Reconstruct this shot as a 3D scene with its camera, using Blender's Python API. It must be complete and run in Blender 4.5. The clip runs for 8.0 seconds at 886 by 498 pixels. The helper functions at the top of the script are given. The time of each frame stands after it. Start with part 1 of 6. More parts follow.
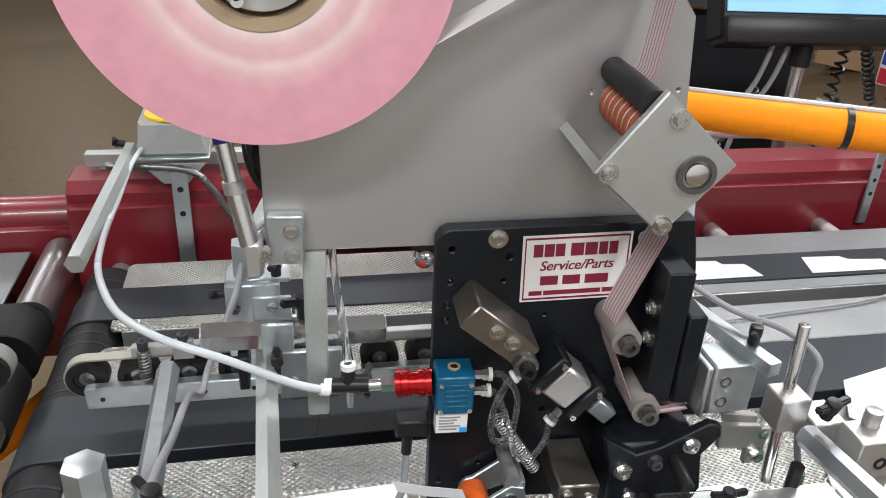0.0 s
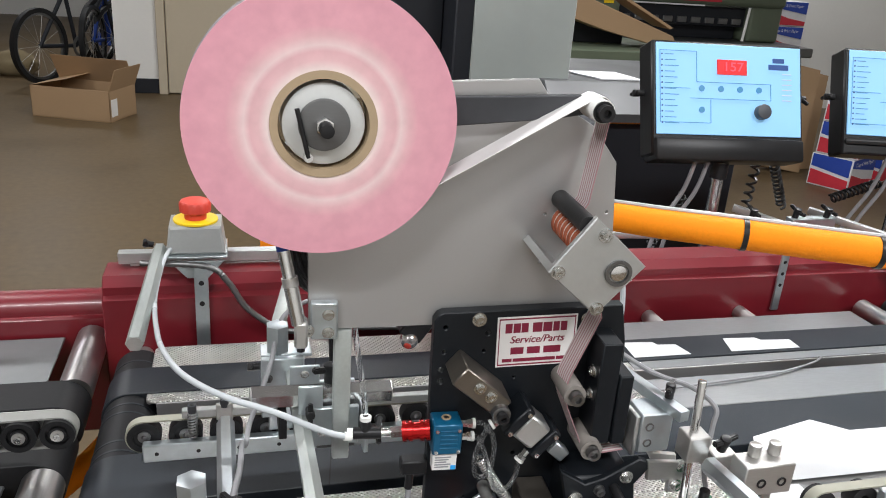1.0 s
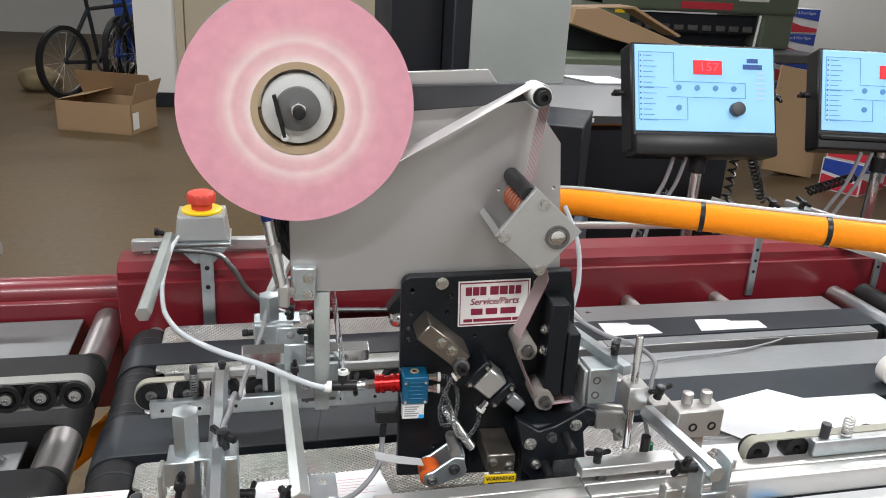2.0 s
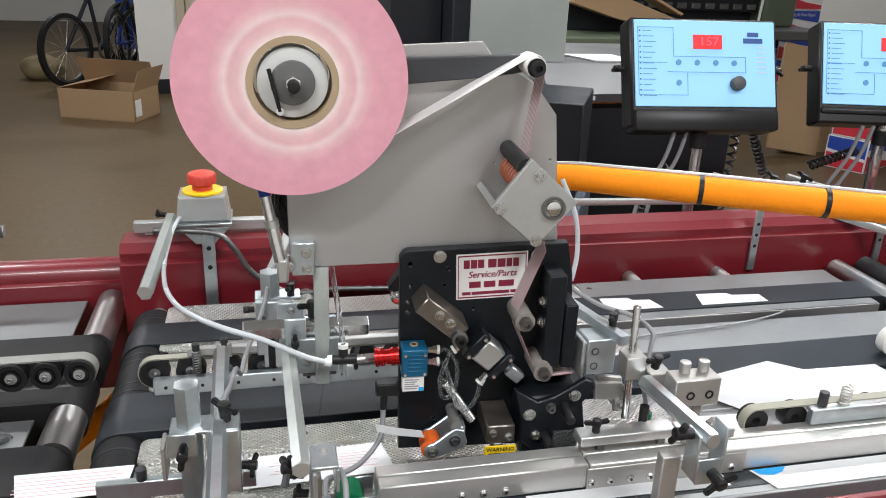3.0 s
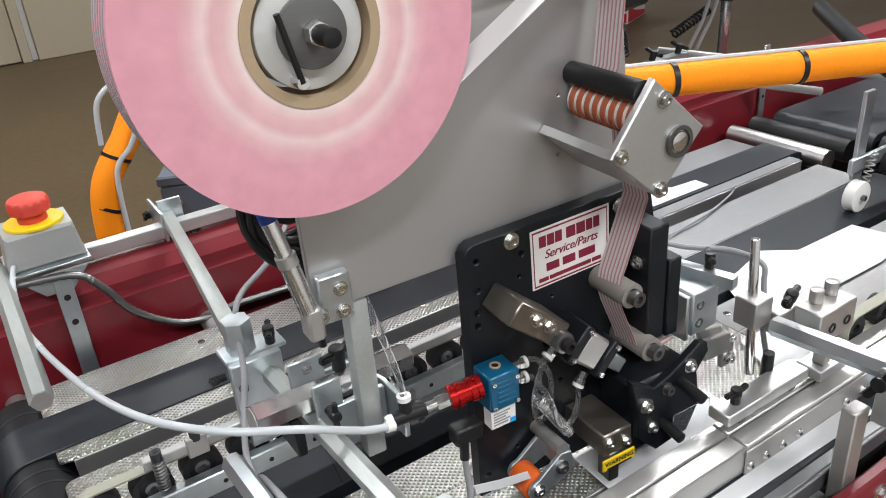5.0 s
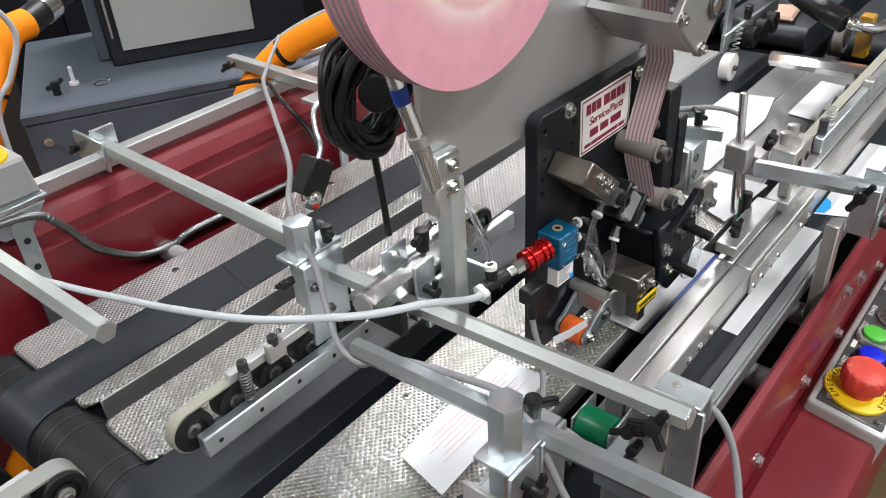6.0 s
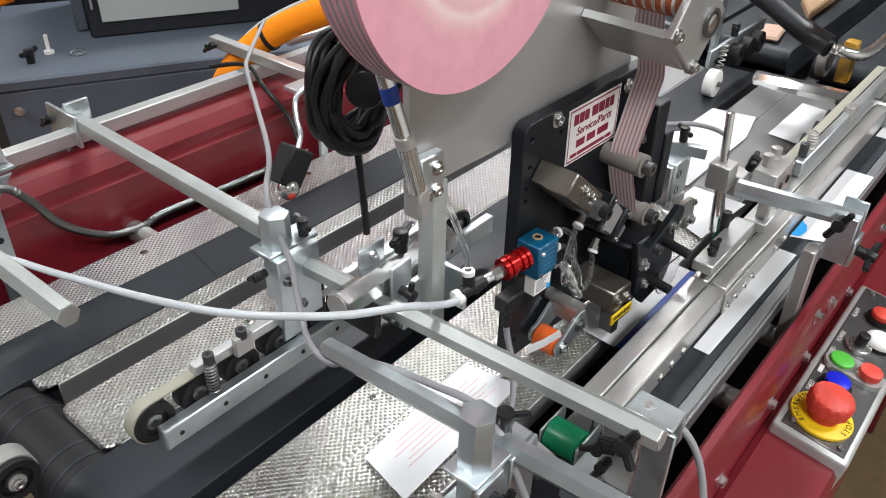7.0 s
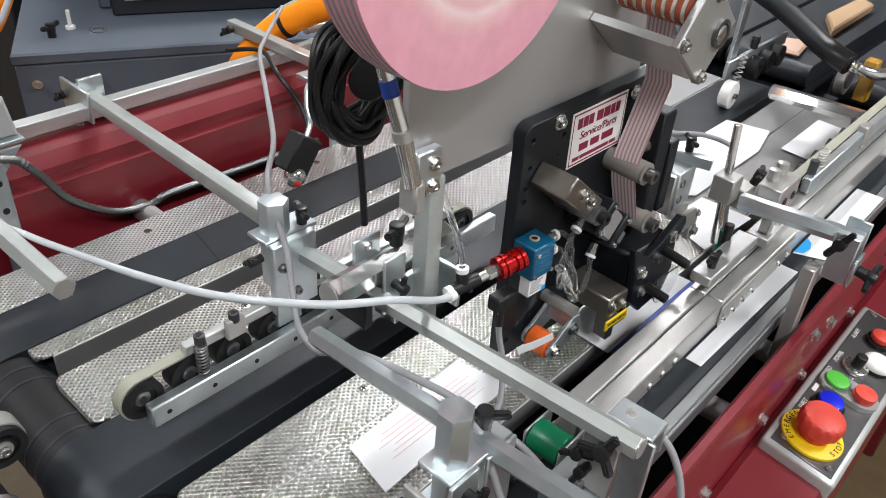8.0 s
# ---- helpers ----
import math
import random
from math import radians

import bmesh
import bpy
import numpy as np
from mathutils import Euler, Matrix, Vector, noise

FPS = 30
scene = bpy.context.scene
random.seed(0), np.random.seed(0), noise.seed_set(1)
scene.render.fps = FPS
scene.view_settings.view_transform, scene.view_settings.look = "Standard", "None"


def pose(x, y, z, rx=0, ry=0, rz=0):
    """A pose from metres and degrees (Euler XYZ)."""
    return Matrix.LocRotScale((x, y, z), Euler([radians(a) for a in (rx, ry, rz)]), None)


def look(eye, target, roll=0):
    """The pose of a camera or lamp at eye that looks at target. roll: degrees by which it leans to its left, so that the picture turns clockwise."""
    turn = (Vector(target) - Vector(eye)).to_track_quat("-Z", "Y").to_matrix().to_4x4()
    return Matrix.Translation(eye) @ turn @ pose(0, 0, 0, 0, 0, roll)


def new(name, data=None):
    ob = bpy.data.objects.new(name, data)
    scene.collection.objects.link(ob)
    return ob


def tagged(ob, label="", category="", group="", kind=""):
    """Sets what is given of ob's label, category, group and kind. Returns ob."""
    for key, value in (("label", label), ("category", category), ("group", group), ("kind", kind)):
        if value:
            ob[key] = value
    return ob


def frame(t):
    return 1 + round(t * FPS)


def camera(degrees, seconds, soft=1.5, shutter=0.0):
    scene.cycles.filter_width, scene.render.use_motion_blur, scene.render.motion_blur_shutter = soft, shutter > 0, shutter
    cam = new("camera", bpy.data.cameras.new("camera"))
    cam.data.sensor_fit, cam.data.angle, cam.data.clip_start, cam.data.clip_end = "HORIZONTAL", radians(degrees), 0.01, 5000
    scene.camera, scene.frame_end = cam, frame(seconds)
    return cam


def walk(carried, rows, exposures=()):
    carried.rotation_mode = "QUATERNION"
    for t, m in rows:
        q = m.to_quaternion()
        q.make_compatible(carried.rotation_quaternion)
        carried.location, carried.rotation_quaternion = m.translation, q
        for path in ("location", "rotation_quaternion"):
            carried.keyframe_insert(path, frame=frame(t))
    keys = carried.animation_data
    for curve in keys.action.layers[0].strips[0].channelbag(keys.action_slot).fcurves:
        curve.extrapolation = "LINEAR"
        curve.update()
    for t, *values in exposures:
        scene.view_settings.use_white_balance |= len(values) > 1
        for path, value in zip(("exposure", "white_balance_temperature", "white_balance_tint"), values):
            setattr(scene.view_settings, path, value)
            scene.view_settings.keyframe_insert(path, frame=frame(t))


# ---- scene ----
cam = camera(58.3, 8.0, soft=1.0)
PATH = [
    (0, (-0.109, -0.43, 1.34), (0.275, 1.302, 0.417), 3.1),
    (0.5, (-0.161, -0.495, 1.382), (0.322, 1.266, 0.566), 3.6),
    (1, (-0.174, -0.58, 1.409), (0.322, 1.224, 0.702), 4.1),
    (1.5, (-0.155, -0.664, 1.409), (0.31, 1.161, 0.735), 3.8),
    (3, (-0.142, -0.693, 1.4), (0.291, 1.123, 0.681), 2.3),
    (3.5, (-0.134, -0.67, 1.392), (0.307, 1.131, 0.642), 1.7),
    (4, (-0.157, -0.578, 1.383), (0.397, 1.176, 0.599), 0.5),
    (4.2, (-0.182, -0.54, 1.387), (0.453, 1.187, 0.604), -0.6),
    (5.3, (-0.339, -0.354, 1.359), (0.746, 1.013, 0.382), -5.0),
    (5.5, (-0.393, -0.33, 1.358), (0.789, 0.919, 0.336), -4.8),
    (6, (-0.457, -0.297, 1.366), (0.802, 0.801, 0.265), -3.4),
    (6.5, (-0.461, -0.284, 1.366), (0.836, 0.764, 0.261), -0.7),
    (7, (-0.452, -0.285, 1.367), (0.847, 0.749, 0.251), 1.6),
    (7.5, (-0.454, -0.288, 1.366), (0.838, 0.746, 0.242), 3.6),
    (8, (-0.444, -0.296, 1.368), (0.828, 0.761, 0.243), 4.3),
]
walk(cam, [(t, look(eye, target, roll)) for t, eye, target, roll in PATH])

# ---- world, lights ----
world = bpy.data.worlds.new("room_world")
scene.world = world
world.use_nodes = True
world.node_tree.nodes["Background"].inputs["Color"].default_value = (0.80, 0.88, 1.0, 1)
world.node_tree.nodes["Background"].inputs["Strength"].default_value = 0.25


def area_lamp(x, y, z, sx, sy, watts, colour):
    lamp = bpy.data.lights.new("assumed_tube_light", "AREA")
    lamp.shape, lamp.size, lamp.size_y, lamp.energy, lamp.color = "RECTANGLE", sx, sy, watts, colour
    ob = new("assumed_tube_light", lamp)
    ob.matrix_world = pose(x, y, z)
    return ob


WHITE_LIGHT = (0.97, 0.98, 1.0)
# Assumed lamps; the y -1.5 pair and (5.0, 5.9) are added fill light.
LAMPS = [(1.4, 1.15, 66), (-1.7, 1.15, 58), (2.9, 1.15, 36), (0.5, 4.0, 50), (-2.2, 4.6, 44), (-2.4, 9.0, 47), (2.6, 6.4, 30), (5.0, 5.9, 30), (-1.0, -1.5, 60), (1.3, -1.5, 60)]
for lx, ly, watts in LAMPS:
    area_lamp(lx, ly, 3.02, 1.2, 0.28, watts, WHITE_LIGHT)

# ---- materials ----


def material(name, colour, rough=0.5, metal=0.0, scale=60.0, vary=0.18, bump=0.0, bump_scale=400.0,
             stretch=(1, 1, 1), coat=0.0, stain=0.12, stain_scale=7.0, rough_vary=0.12):
    m = bpy.data.materials.new(name)
    m.use_nodes = True
    nt = m.node_tree
    bsdf = nt.nodes["Principled BSDF"]
    tc = nt.nodes.new("ShaderNodeTexCoord")
    mp = nt.nodes.new("ShaderNodeMapping")
    mp.inputs["Scale"].default_value = stretch
    nt.links.new(tc.outputs["Object"], mp.inputs["Vector"])
    fine = nt.nodes.new("ShaderNodeTexNoise")
    fine.inputs["Scale"].default_value, fine.inputs["Detail"].default_value = scale, 4
    nt.links.new(mp.outputs["Vector"], fine.inputs["Vector"])
    big = nt.nodes.new("ShaderNodeTexNoise")
    big.inputs["Scale"].default_value, big.inputs["Detail"].default_value = stain_scale, 5
    nt.links.new(tc.outputs["Object"], big.inputs["Vector"])
    add = nt.nodes.new("ShaderNodeMath")
    add.operation = "MULTIPLY_ADD"
    add.inputs[1].default_value = vary
    nt.links.new(fine.outputs["Fac"], add.inputs[0])
    add2 = nt.nodes.new("ShaderNodeMath")
    add2.operation = "MULTIPLY_ADD"
    add2.inputs[1].default_value = stain * 2
    add2.inputs[2].default_value = 1 - vary / 2 - stain
    nt.links.new(big.outputs["Fac"], add2.inputs[0])
    nt.links.new(add2.outputs[0], add.inputs[2])
    mix = nt.nodes.new("ShaderNodeVectorMath")
    mix.operation = "SCALE"
    mix.inputs[0].default_value = colour
    nt.links.new(add.outputs[0], mix.inputs["Scale"])
    nt.links.new(mix.outputs[0], bsdf.inputs["Base Color"])
    rr = nt.nodes.new("ShaderNodeMath")
    rr.operation = "MULTIPLY_ADD"
    rr.inputs[1].default_value, rr.inputs[2].default_value = rough_vary * 2, rough - rough_vary
    nt.links.new(big.outputs["Fac"], rr.inputs[0])
    nt.links.new(rr.outputs[0], bsdf.inputs["Roughness"])
    bsdf.inputs["Metallic"].default_value = metal
    bsdf.inputs["Coat Weight"].default_value = coat
    if bump:
        bn = nt.nodes.new("ShaderNodeTexNoise")
        bn.inputs["Scale"].default_value, bn.inputs["Detail"].default_value = bump_scale, 3
        nt.links.new(mp.outputs["Vector"], bn.inputs["Vector"])
        b = nt.nodes.new("ShaderNodeBump")
        b.inputs["Strength"].default_value, b.inputs["Distance"].default_value = bump, 0.002
        nt.links.new(bn.outputs["Fac"], b.inputs["Height"])
        nt.links.new(b.outputs["Normal"], bsdf.inputs["Normal"])
    return m


def dimpled_steel():
    """Rolled sheet with a small raised diamond grain."""
    m = material("dimpled_steel", (0.64, 0.625, 0.60), 0.33, 1.0, 90, 0.22, stain=0.14, rough_vary=0.03)
    nt = m.node_tree
    bsdf = nt.nodes["Principled BSDF"]
    tc = nt.nodes["Texture Coordinate"]
    heights = []
    for turn in (50, -50):
        mp = nt.nodes.new("ShaderNodeMapping")
        mp.inputs["Rotation"].default_value = (0, 0, radians(turn))
        nt.links.new(tc.outputs["Object"], mp.inputs["Vector"])
        w = nt.nodes.new("ShaderNodeTexWave")
        w.wave_type, w.bands_direction = "BANDS", "X"
        w.inputs["Scale"].default_value = 84
        w.inputs["Distortion"].default_value = 0.15
        nt.links.new(mp.outputs["Vector"], w.inputs["Vector"])
        heights.append(w.outputs["Fac"])
    mul = nt.nodes.new("ShaderNodeMath")
    mul.operation = "MULTIPLY"
    nt.links.new(heights[0], mul.inputs[0])
    nt.links.new(heights[1], mul.inputs[1])
    b = nt.nodes.new("ShaderNodeBump")
    b.inputs["Strength"].default_value, b.inputs["Distance"].default_value = 1.0, 0.0024
    nt.links.new(mul.outputs[0], b.inputs["Height"])
    nt.links.new(b.outputs["Normal"], bsdf.inputs["Normal"])
    return m


def clear_plastic(name, colour, rough=0.08):
    m = bpy.data.materials.new(name)
    m.use_nodes = True
    b = m.node_tree.nodes["Principled BSDF"]
    b.inputs["Base Color"].default_value = (*colour, 1)
    b.inputs["Roughness"].default_value = rough
    b.inputs["Transmission Weight"].default_value = 0.96
    b.inputs["IOR"].default_value = 1.22
    return m


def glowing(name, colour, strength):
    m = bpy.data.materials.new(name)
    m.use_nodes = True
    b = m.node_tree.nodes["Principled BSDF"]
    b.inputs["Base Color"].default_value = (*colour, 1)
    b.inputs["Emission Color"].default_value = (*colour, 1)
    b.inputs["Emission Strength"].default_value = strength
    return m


PERF = dimpled_steel()
STEEL = material("machined_steel", (0.47, 0.46, 0.44), 0.36, 0.66, 150, 0.2, 0.05, 500, (1, 12, 12))
ZINC = material("zinc_plated_steel", (0.55, 0.60, 0.62), 0.33, 0.85, 90, 0.30, 0.04, 300, stain=0.2, stain_scale=18)
BRUSHED = material("brushed_plate", (0.47, 0.465, 0.46), 0.46, 0.75, 220, 0.10, 0.03, 700, (1, 30, 30), stain=0.05, stain_scale=4)
SATIN = material("satin_aluminium", (0.54, 0.55, 0.54), 0.38, 0.75, 200, 0.10, 0.03, 600, stain=0.05)
RAIL = material("rail_aluminium", (0.53, 0.525, 0.505), 0.32, 0.7, 150, 0.14, 0.04, 500, (1, 14, 14), stain=0.08)
CHROME = material("polished_steel", (0.74, 0.74, 0.73), 0.15, 0.92, 30, 0.1, stain=0.08, rough_vary=0.05)
ROLLER_STEEL = material("roller_steel", (0.42, 0.41, 0.40), 0.36, 1.0, 60, 0.2, 0.04, 400, (12, 1, 12))
BELT = material("rubber_belt", (0.020, 0.024, 0.029), 0.40, 0, 120, 0.55, 0.06, 700, (1, 14, 2), stain=0.32, stain_scale=9)
BELT_BLACK = material("black_rubber", (0.010, 0.010, 0.011), 0.55, 0, 120, 0.3, 0.05, 600, stain=0.15)
RED = material("red_enamel", (0.165, 0.011, 0.018), 0.36, 0, 40, 0.12, 0.03, 120, coat=0.25, stain=0.14, stain_scale=5)
BLACK_PLATE = material("black_anodised", (0.009, 0.011, 0.014), 0.42, 0.1, 180, 0.25, 0.03, 600, stain=0.14)
BLACK_PLASTIC = material("black_plastic", (0.015, 0.015, 0.016), 0.38, 0, 120, 0.2, 0.03, 500)
WHITE_PLASTIC = material("white_plastic", (0.78, 0.78, 0.75), 0.4, 0, 60, 0.06)
TUBE_WHITE = material("milky_tube", (0.50, 0.53, 0.55), 0.30, 0, 40, 0.06, coat=0.2)
CABLE_GREY = material("grey_cable", (0.27, 0.27, 0.28), 0.5, 0, 40, 0.1)
CREAM_BELT = material("cream_belt", (0.29, 0.285, 0.23), 0.6, 0, 80, 0.12, stain=0.12)
PAPER = material("paper", (0.66, 0.67, 0.68), 0.7, 0, 150, 0.03, stain=0.03)
ORANGE = material("orange_mesh_sleeve", (0.98, 0.285, 0.004), 0.72, 0, 300, 0.18, 0.25, 900, stain=0.08, stain_scale=12)
ORANGE_RUBBER = material("orange_rubber", (0.75, 0.13, 0.02), 0.5, 0, 90, 0.2)
BLUE = material("blue_enamel", (0.005, 0.10, 0.20), 0.35, 0.2, 80, 0.15)
BLUE_INK = material("blue_print", (0.01, 0.05, 0.30), 0.55, 0, 80, 0.1)
CYAN_INK = material("cyan_print", (0.02, 0.35, 0.80), 0.55, 0, 80, 0.1)
RED_ANOD = material("red_anodised", (0.50, 0.012, 0.012), 0.25, 0.75, 80, 0.1)
RED_BUTTON = material("red_button", (0.60, 0.055, 0.035), 0.48, 0, 30, 0.10, stain=0.10)
YELLOW = material("yellow_plastic", (0.85, 0.58, 0.01), 0.45, 0, 60, 0.06)
GREEN = material("green_enamel", (0.0, 0.16, 0.065), 0.35, 0, 60, 0.1)
GREY_PAINT = material("grey_green_paint", (0.36, 0.39, 0.37), 0.45, 0, 40, 0.07, 0.04, 300)
BOX_PAINT = material("light_grey_hammered", (0.42, 0.43, 0.42), 0.35, 0.3, 260, 0.1, 0.12, 500)
SLATE = material("slate_blue_paint", (0.085, 0.10, 0.125), 0.40, 0, 40, 0.12, stain=0.16)
DARK_STEEL = material("dark_steel", (0.20, 0.20, 0.20), 0.36, 0.9, 90, 0.25, stain=0.15)
OLIVE = material("olive_machine_paint", (0.115, 0.14, 0.095), 0.4, 0, 30, 0.1, stain=0.12, stain_scale=3)
DULL_ZINC = material("dull_zinc_bar", (0.45, 0.48, 0.46), 0.42, 0.62, 60, 0.22, 0.04, 300, (6, 1, 6), stain=0.16, stain_scale=24)
# Plates' far ends: the dark hall's reflection is put into the base colour.
FAR_STEEL = material("darkened_far_steel", (0.27, 0.27, 0.27), 0.42, 0.8, 70, 0.2, 0.03, 300, (1, 8, 1), stain=0.2)
COVER = material("dull_grey_sheet", (0.22, 0.225, 0.23), 0.42, 0.5, 60, 0.14, 0.03, 300, stain=0.12, stain_scale=9)
BAR_GREY = material("cold_drawn_bar", (0.135, 0.135, 0.134), 0.45, 0.4, 120, 0.2, 0.04, 500, (1, 14, 14), stain=0.14)
GREY_BAND = material("grey_band", (0.24, 0.24, 0.225), 0.55, 0, 80, 0.15, stain=0.12)
CARD = material("cardboard", (0.36, 0.235, 0.13), 0.75, 0, 60, 0.10, 0.04, 200, (1, 1, 6), stain=0.08, stain_scale=3)
CORE = material("paper_core", (0.40, 0.30, 0.19), 0.7, 0, 100, 0.1)
WALL = material("painted_wall", (0.76, 0.75, 0.72), 0.7, 0, 30, 0.04, 0.04, 80, stain=0.06, stain_scale=1.2)
BEIGE = material("beige_door", (0.50, 0.43, 0.32), 0.55, 0, 30, 0.05, stain=0.05, stain_scale=2)
BASE_DARK = material("dark_base", (0.016, 0.018, 0.023), 0.5, 0, 30, 0.1)
CONCRETE = material("brown_sealed_concrete", (0.112, 0.078, 0.042), 0.42, 0, 26, 0.55, 0.03, 40, stain=0.28, stain_scale=1.6, rough_vary=0.12)
CONCRETE.node_tree.nodes["Principled BSDF"].inputs["Specular IOR Level"].default_value = 0.16
for dark in (BELT, BELT_BLACK, BLACK_PLATE, BLACK_PLASTIC, BASE_DARK, ORANGE):
    dark.node_tree.nodes["Principled BSDF"].inputs["Specular IOR Level"].default_value = 0.3
CEILING = material("ceiling_paint", (0.30, 0.30, 0.30), 0.8, 0, 20, 0.05)
COPPER = material("rust_rubber", (0.42, 0.11, 0.05), 0.5, 0, 60, 0.15)
CLEAR = clear_plastic("clear_plastic", (0.92, 0.94, 0.95))
# Keypad face has weak emission added to lift the brightness of its blue.
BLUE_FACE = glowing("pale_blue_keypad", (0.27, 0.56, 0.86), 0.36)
DARK_BLUE = material("dark_blue_print", (0.02, 0.08, 0.30), 0.5)
MID_BLUE = material("mid_blue_print", (0.05, 0.28, 0.55), 0.4)
DISPLAY = glowing("display_red", (0.62, 0.008, 0.014), 0.45)
DIGIT = glowing("digit_red", (1.0, 0.03, 0.05), 2.2)
MAROON = material("maroon_print", (0.22, 0.012, 0.04), 0.55)
STICKER = material("sticker_white", (0.80, 0.78, 0.76), 0.45, 0, 60, 0.04)
GREY_PRINT = material("grey_print", (0.30, 0.30, 0.31), 0.6)
COPY_BLUE = material("carton_blue", (0.02, 0.06, 0.36), 0.5)
COPY_RED = material("carton_red", (0.55, 0.03, 0.05), 0.5)
COPY_WHITE = material("carton_white", (0.72, 0.72, 0.74), 0.5)


ROLL = (-0.1155, -0.037, 1.290)


def tape_face():
    """Wound tape seen from the side: pale inner rings, pink outside."""
    m = bpy.data.materials.new("pink_tape_winding")
    m.use_nodes = True
    nt = m.node_tree
    bsdf = nt.nodes["Principled BSDF"]
    bsdf.inputs["Roughness"].default_value = 0.5
    tc = nt.nodes.new("ShaderNodeTexCoord")
    ln = nt.nodes.new("ShaderNodeVectorMath")
    ln.operation = "LENGTH"
    sep = nt.nodes.new("ShaderNodeSeparateXYZ")
    com = nt.nodes.new("ShaderNodeCombineXYZ")
    sub = nt.nodes.new("ShaderNodeVectorMath")
    sub.operation = "SUBTRACT"
    sub.inputs[1].default_value = ROLL
    nt.links.new(tc.outputs["Object"], sub.inputs[0])
    nt.links.new(sub.outputs[0], sep.inputs[0])
    nt.links.new(sep.outputs["X"], com.inputs["X"])
    nt.links.new(sep.outputs["Z"], com.inputs["Z"])
    nt.links.new(com.outputs[0], ln.inputs[0])
    no = nt.nodes.new("ShaderNodeTexNoise")
    no.inputs["Scale"].default_value = 26
    nt.links.new(tc.outputs["Object"], no.inputs["Vector"])
    off = nt.nodes.new("ShaderNodeMath")
    off.operation = "MULTIPLY_ADD"
    off.inputs[1].default_value = 0.0016
    nt.links.new(no.outputs["Fac"], off.inputs[0])
    nt.links.new(ln.outputs["Value"], off.inputs[2])
    mr = nt.nodes.new("ShaderNodeMapRange")
    mr.inputs["From Min"].default_value, mr.inputs["From Max"].default_value = 0.035, 0.093
    nt.links.new(off.outputs[0], mr.inputs["Value"])
    ramp = nt.nodes.new("ShaderNodeValToRGB")
    stops = [(0.0, (0.80, 0.62, 0.60)), (0.07, (0.83, 0.68, 0.66)), (0.17, (0.76, 0.48, 0.50)), (0.27, (0.73, 0.43, 0.46)),
             (0.34, (0.80, 0.60, 0.60)), (0.44, (0.74, 0.44, 0.47)), (0.55, (0.72, 0.36, 0.42)), (1.0, (0.70, 0.33, 0.40))]
    while len(ramp.color_ramp.elements) < len(stops):
        ramp.color_ramp.elements.new(0.5)
    for e, (p, c) in zip(ramp.color_ramp.elements, stops):
        e.position, e.color = p, (*c, 1)
    nt.links.new(mr.outputs[0], ramp.inputs["Fac"])
    sp = nt.nodes.new("ShaderNodeTexNoise")
    sp.inputs["Scale"].default_value, sp.inputs["Detail"].default_value = 90, 5
    nt.links.new(tc.outputs["Object"], sp.inputs["Vector"])
    sr = nt.nodes.new("ShaderNodeMapRange")
    sr.inputs["From Min"].default_value, sr.inputs["From Max"].default_value = 0.3, 0.75
    sr.inputs["To Min"].default_value, sr.inputs["To Max"].default_value = 0.94, 1.06
    nt.links.new(sp.outputs["Fac"], sr.inputs["Value"])
    sc = nt.nodes.new("ShaderNodeVectorMath")
    sc.operation = "SCALE"
    nt.links.new(ramp.outputs["Color"], sc.inputs[0])
    nt.links.new(sr.outputs[0], sc.inputs["Scale"])
    nt.links.new(sc.outputs[0], bsdf.inputs["Base Color"])
    return m


TAPE_FACE = tape_face()
TAPE_WHITE = material("tape_white", (0.74, 0.72, 0.71), 0.5, 0, 60, 0.05)


def striped_tape():
    """White film with six thin lengthwise lines."""
    m = material("striped_tape", (0.74, 0.70, 0.69), 0.5, 0, 60, 0.05)
    nt = m.node_tree
    bsdf = nt.nodes["Principled BSDF"]
    tc = nt.nodes["Texture Coordinate"]
    sep = nt.nodes.new("ShaderNodeSeparateXYZ")
    nt.links.new(tc.outputs["UV"], sep.inputs[0])
    mul = nt.nodes.new("ShaderNodeMath")
    mul.operation, mul.inputs[1].default_value = "MULTIPLY", 7.0
    nt.links.new(sep.outputs["X"], mul.inputs[0])
    fr = nt.nodes.new("ShaderNodeMath")
    fr.operation = "FRACT"
    nt.links.new(mul.outputs[0], fr.inputs[0])
    ramp = nt.nodes.new("ShaderNodeValToRGB")
    ramp.color_ramp.interpolation = "LINEAR"
    for e, (p, c) in zip(ramp.color_ramp.elements, ((0.36, (0.46, 0.25, 0.27)), (0.50, (0.66, 0.60, 0.59)))):
        e.position, e.color = p, (*c, 1)
    nt.links.new(fr.outputs[0], ramp.inputs["Fac"])
    nt.links.new(ramp.outputs["Color"], bsdf.inputs["Base Color"])
    return m


TAPE_STRIPED = striped_tape()
TAPE_PINK = material("tape_pink", (0.50, 0.20, 0.23), 0.5, 0, 60, 0.05)

# ---- mesh helpers ----


def thing(name, x, y, z, label, category, group="", kind=""):
    ob = new(name)
    ob.empty_display_size = 0.02
    ob.matrix_basis = Matrix.Translation((x, y, z))
    return tagged(ob, label, category, group, kind)


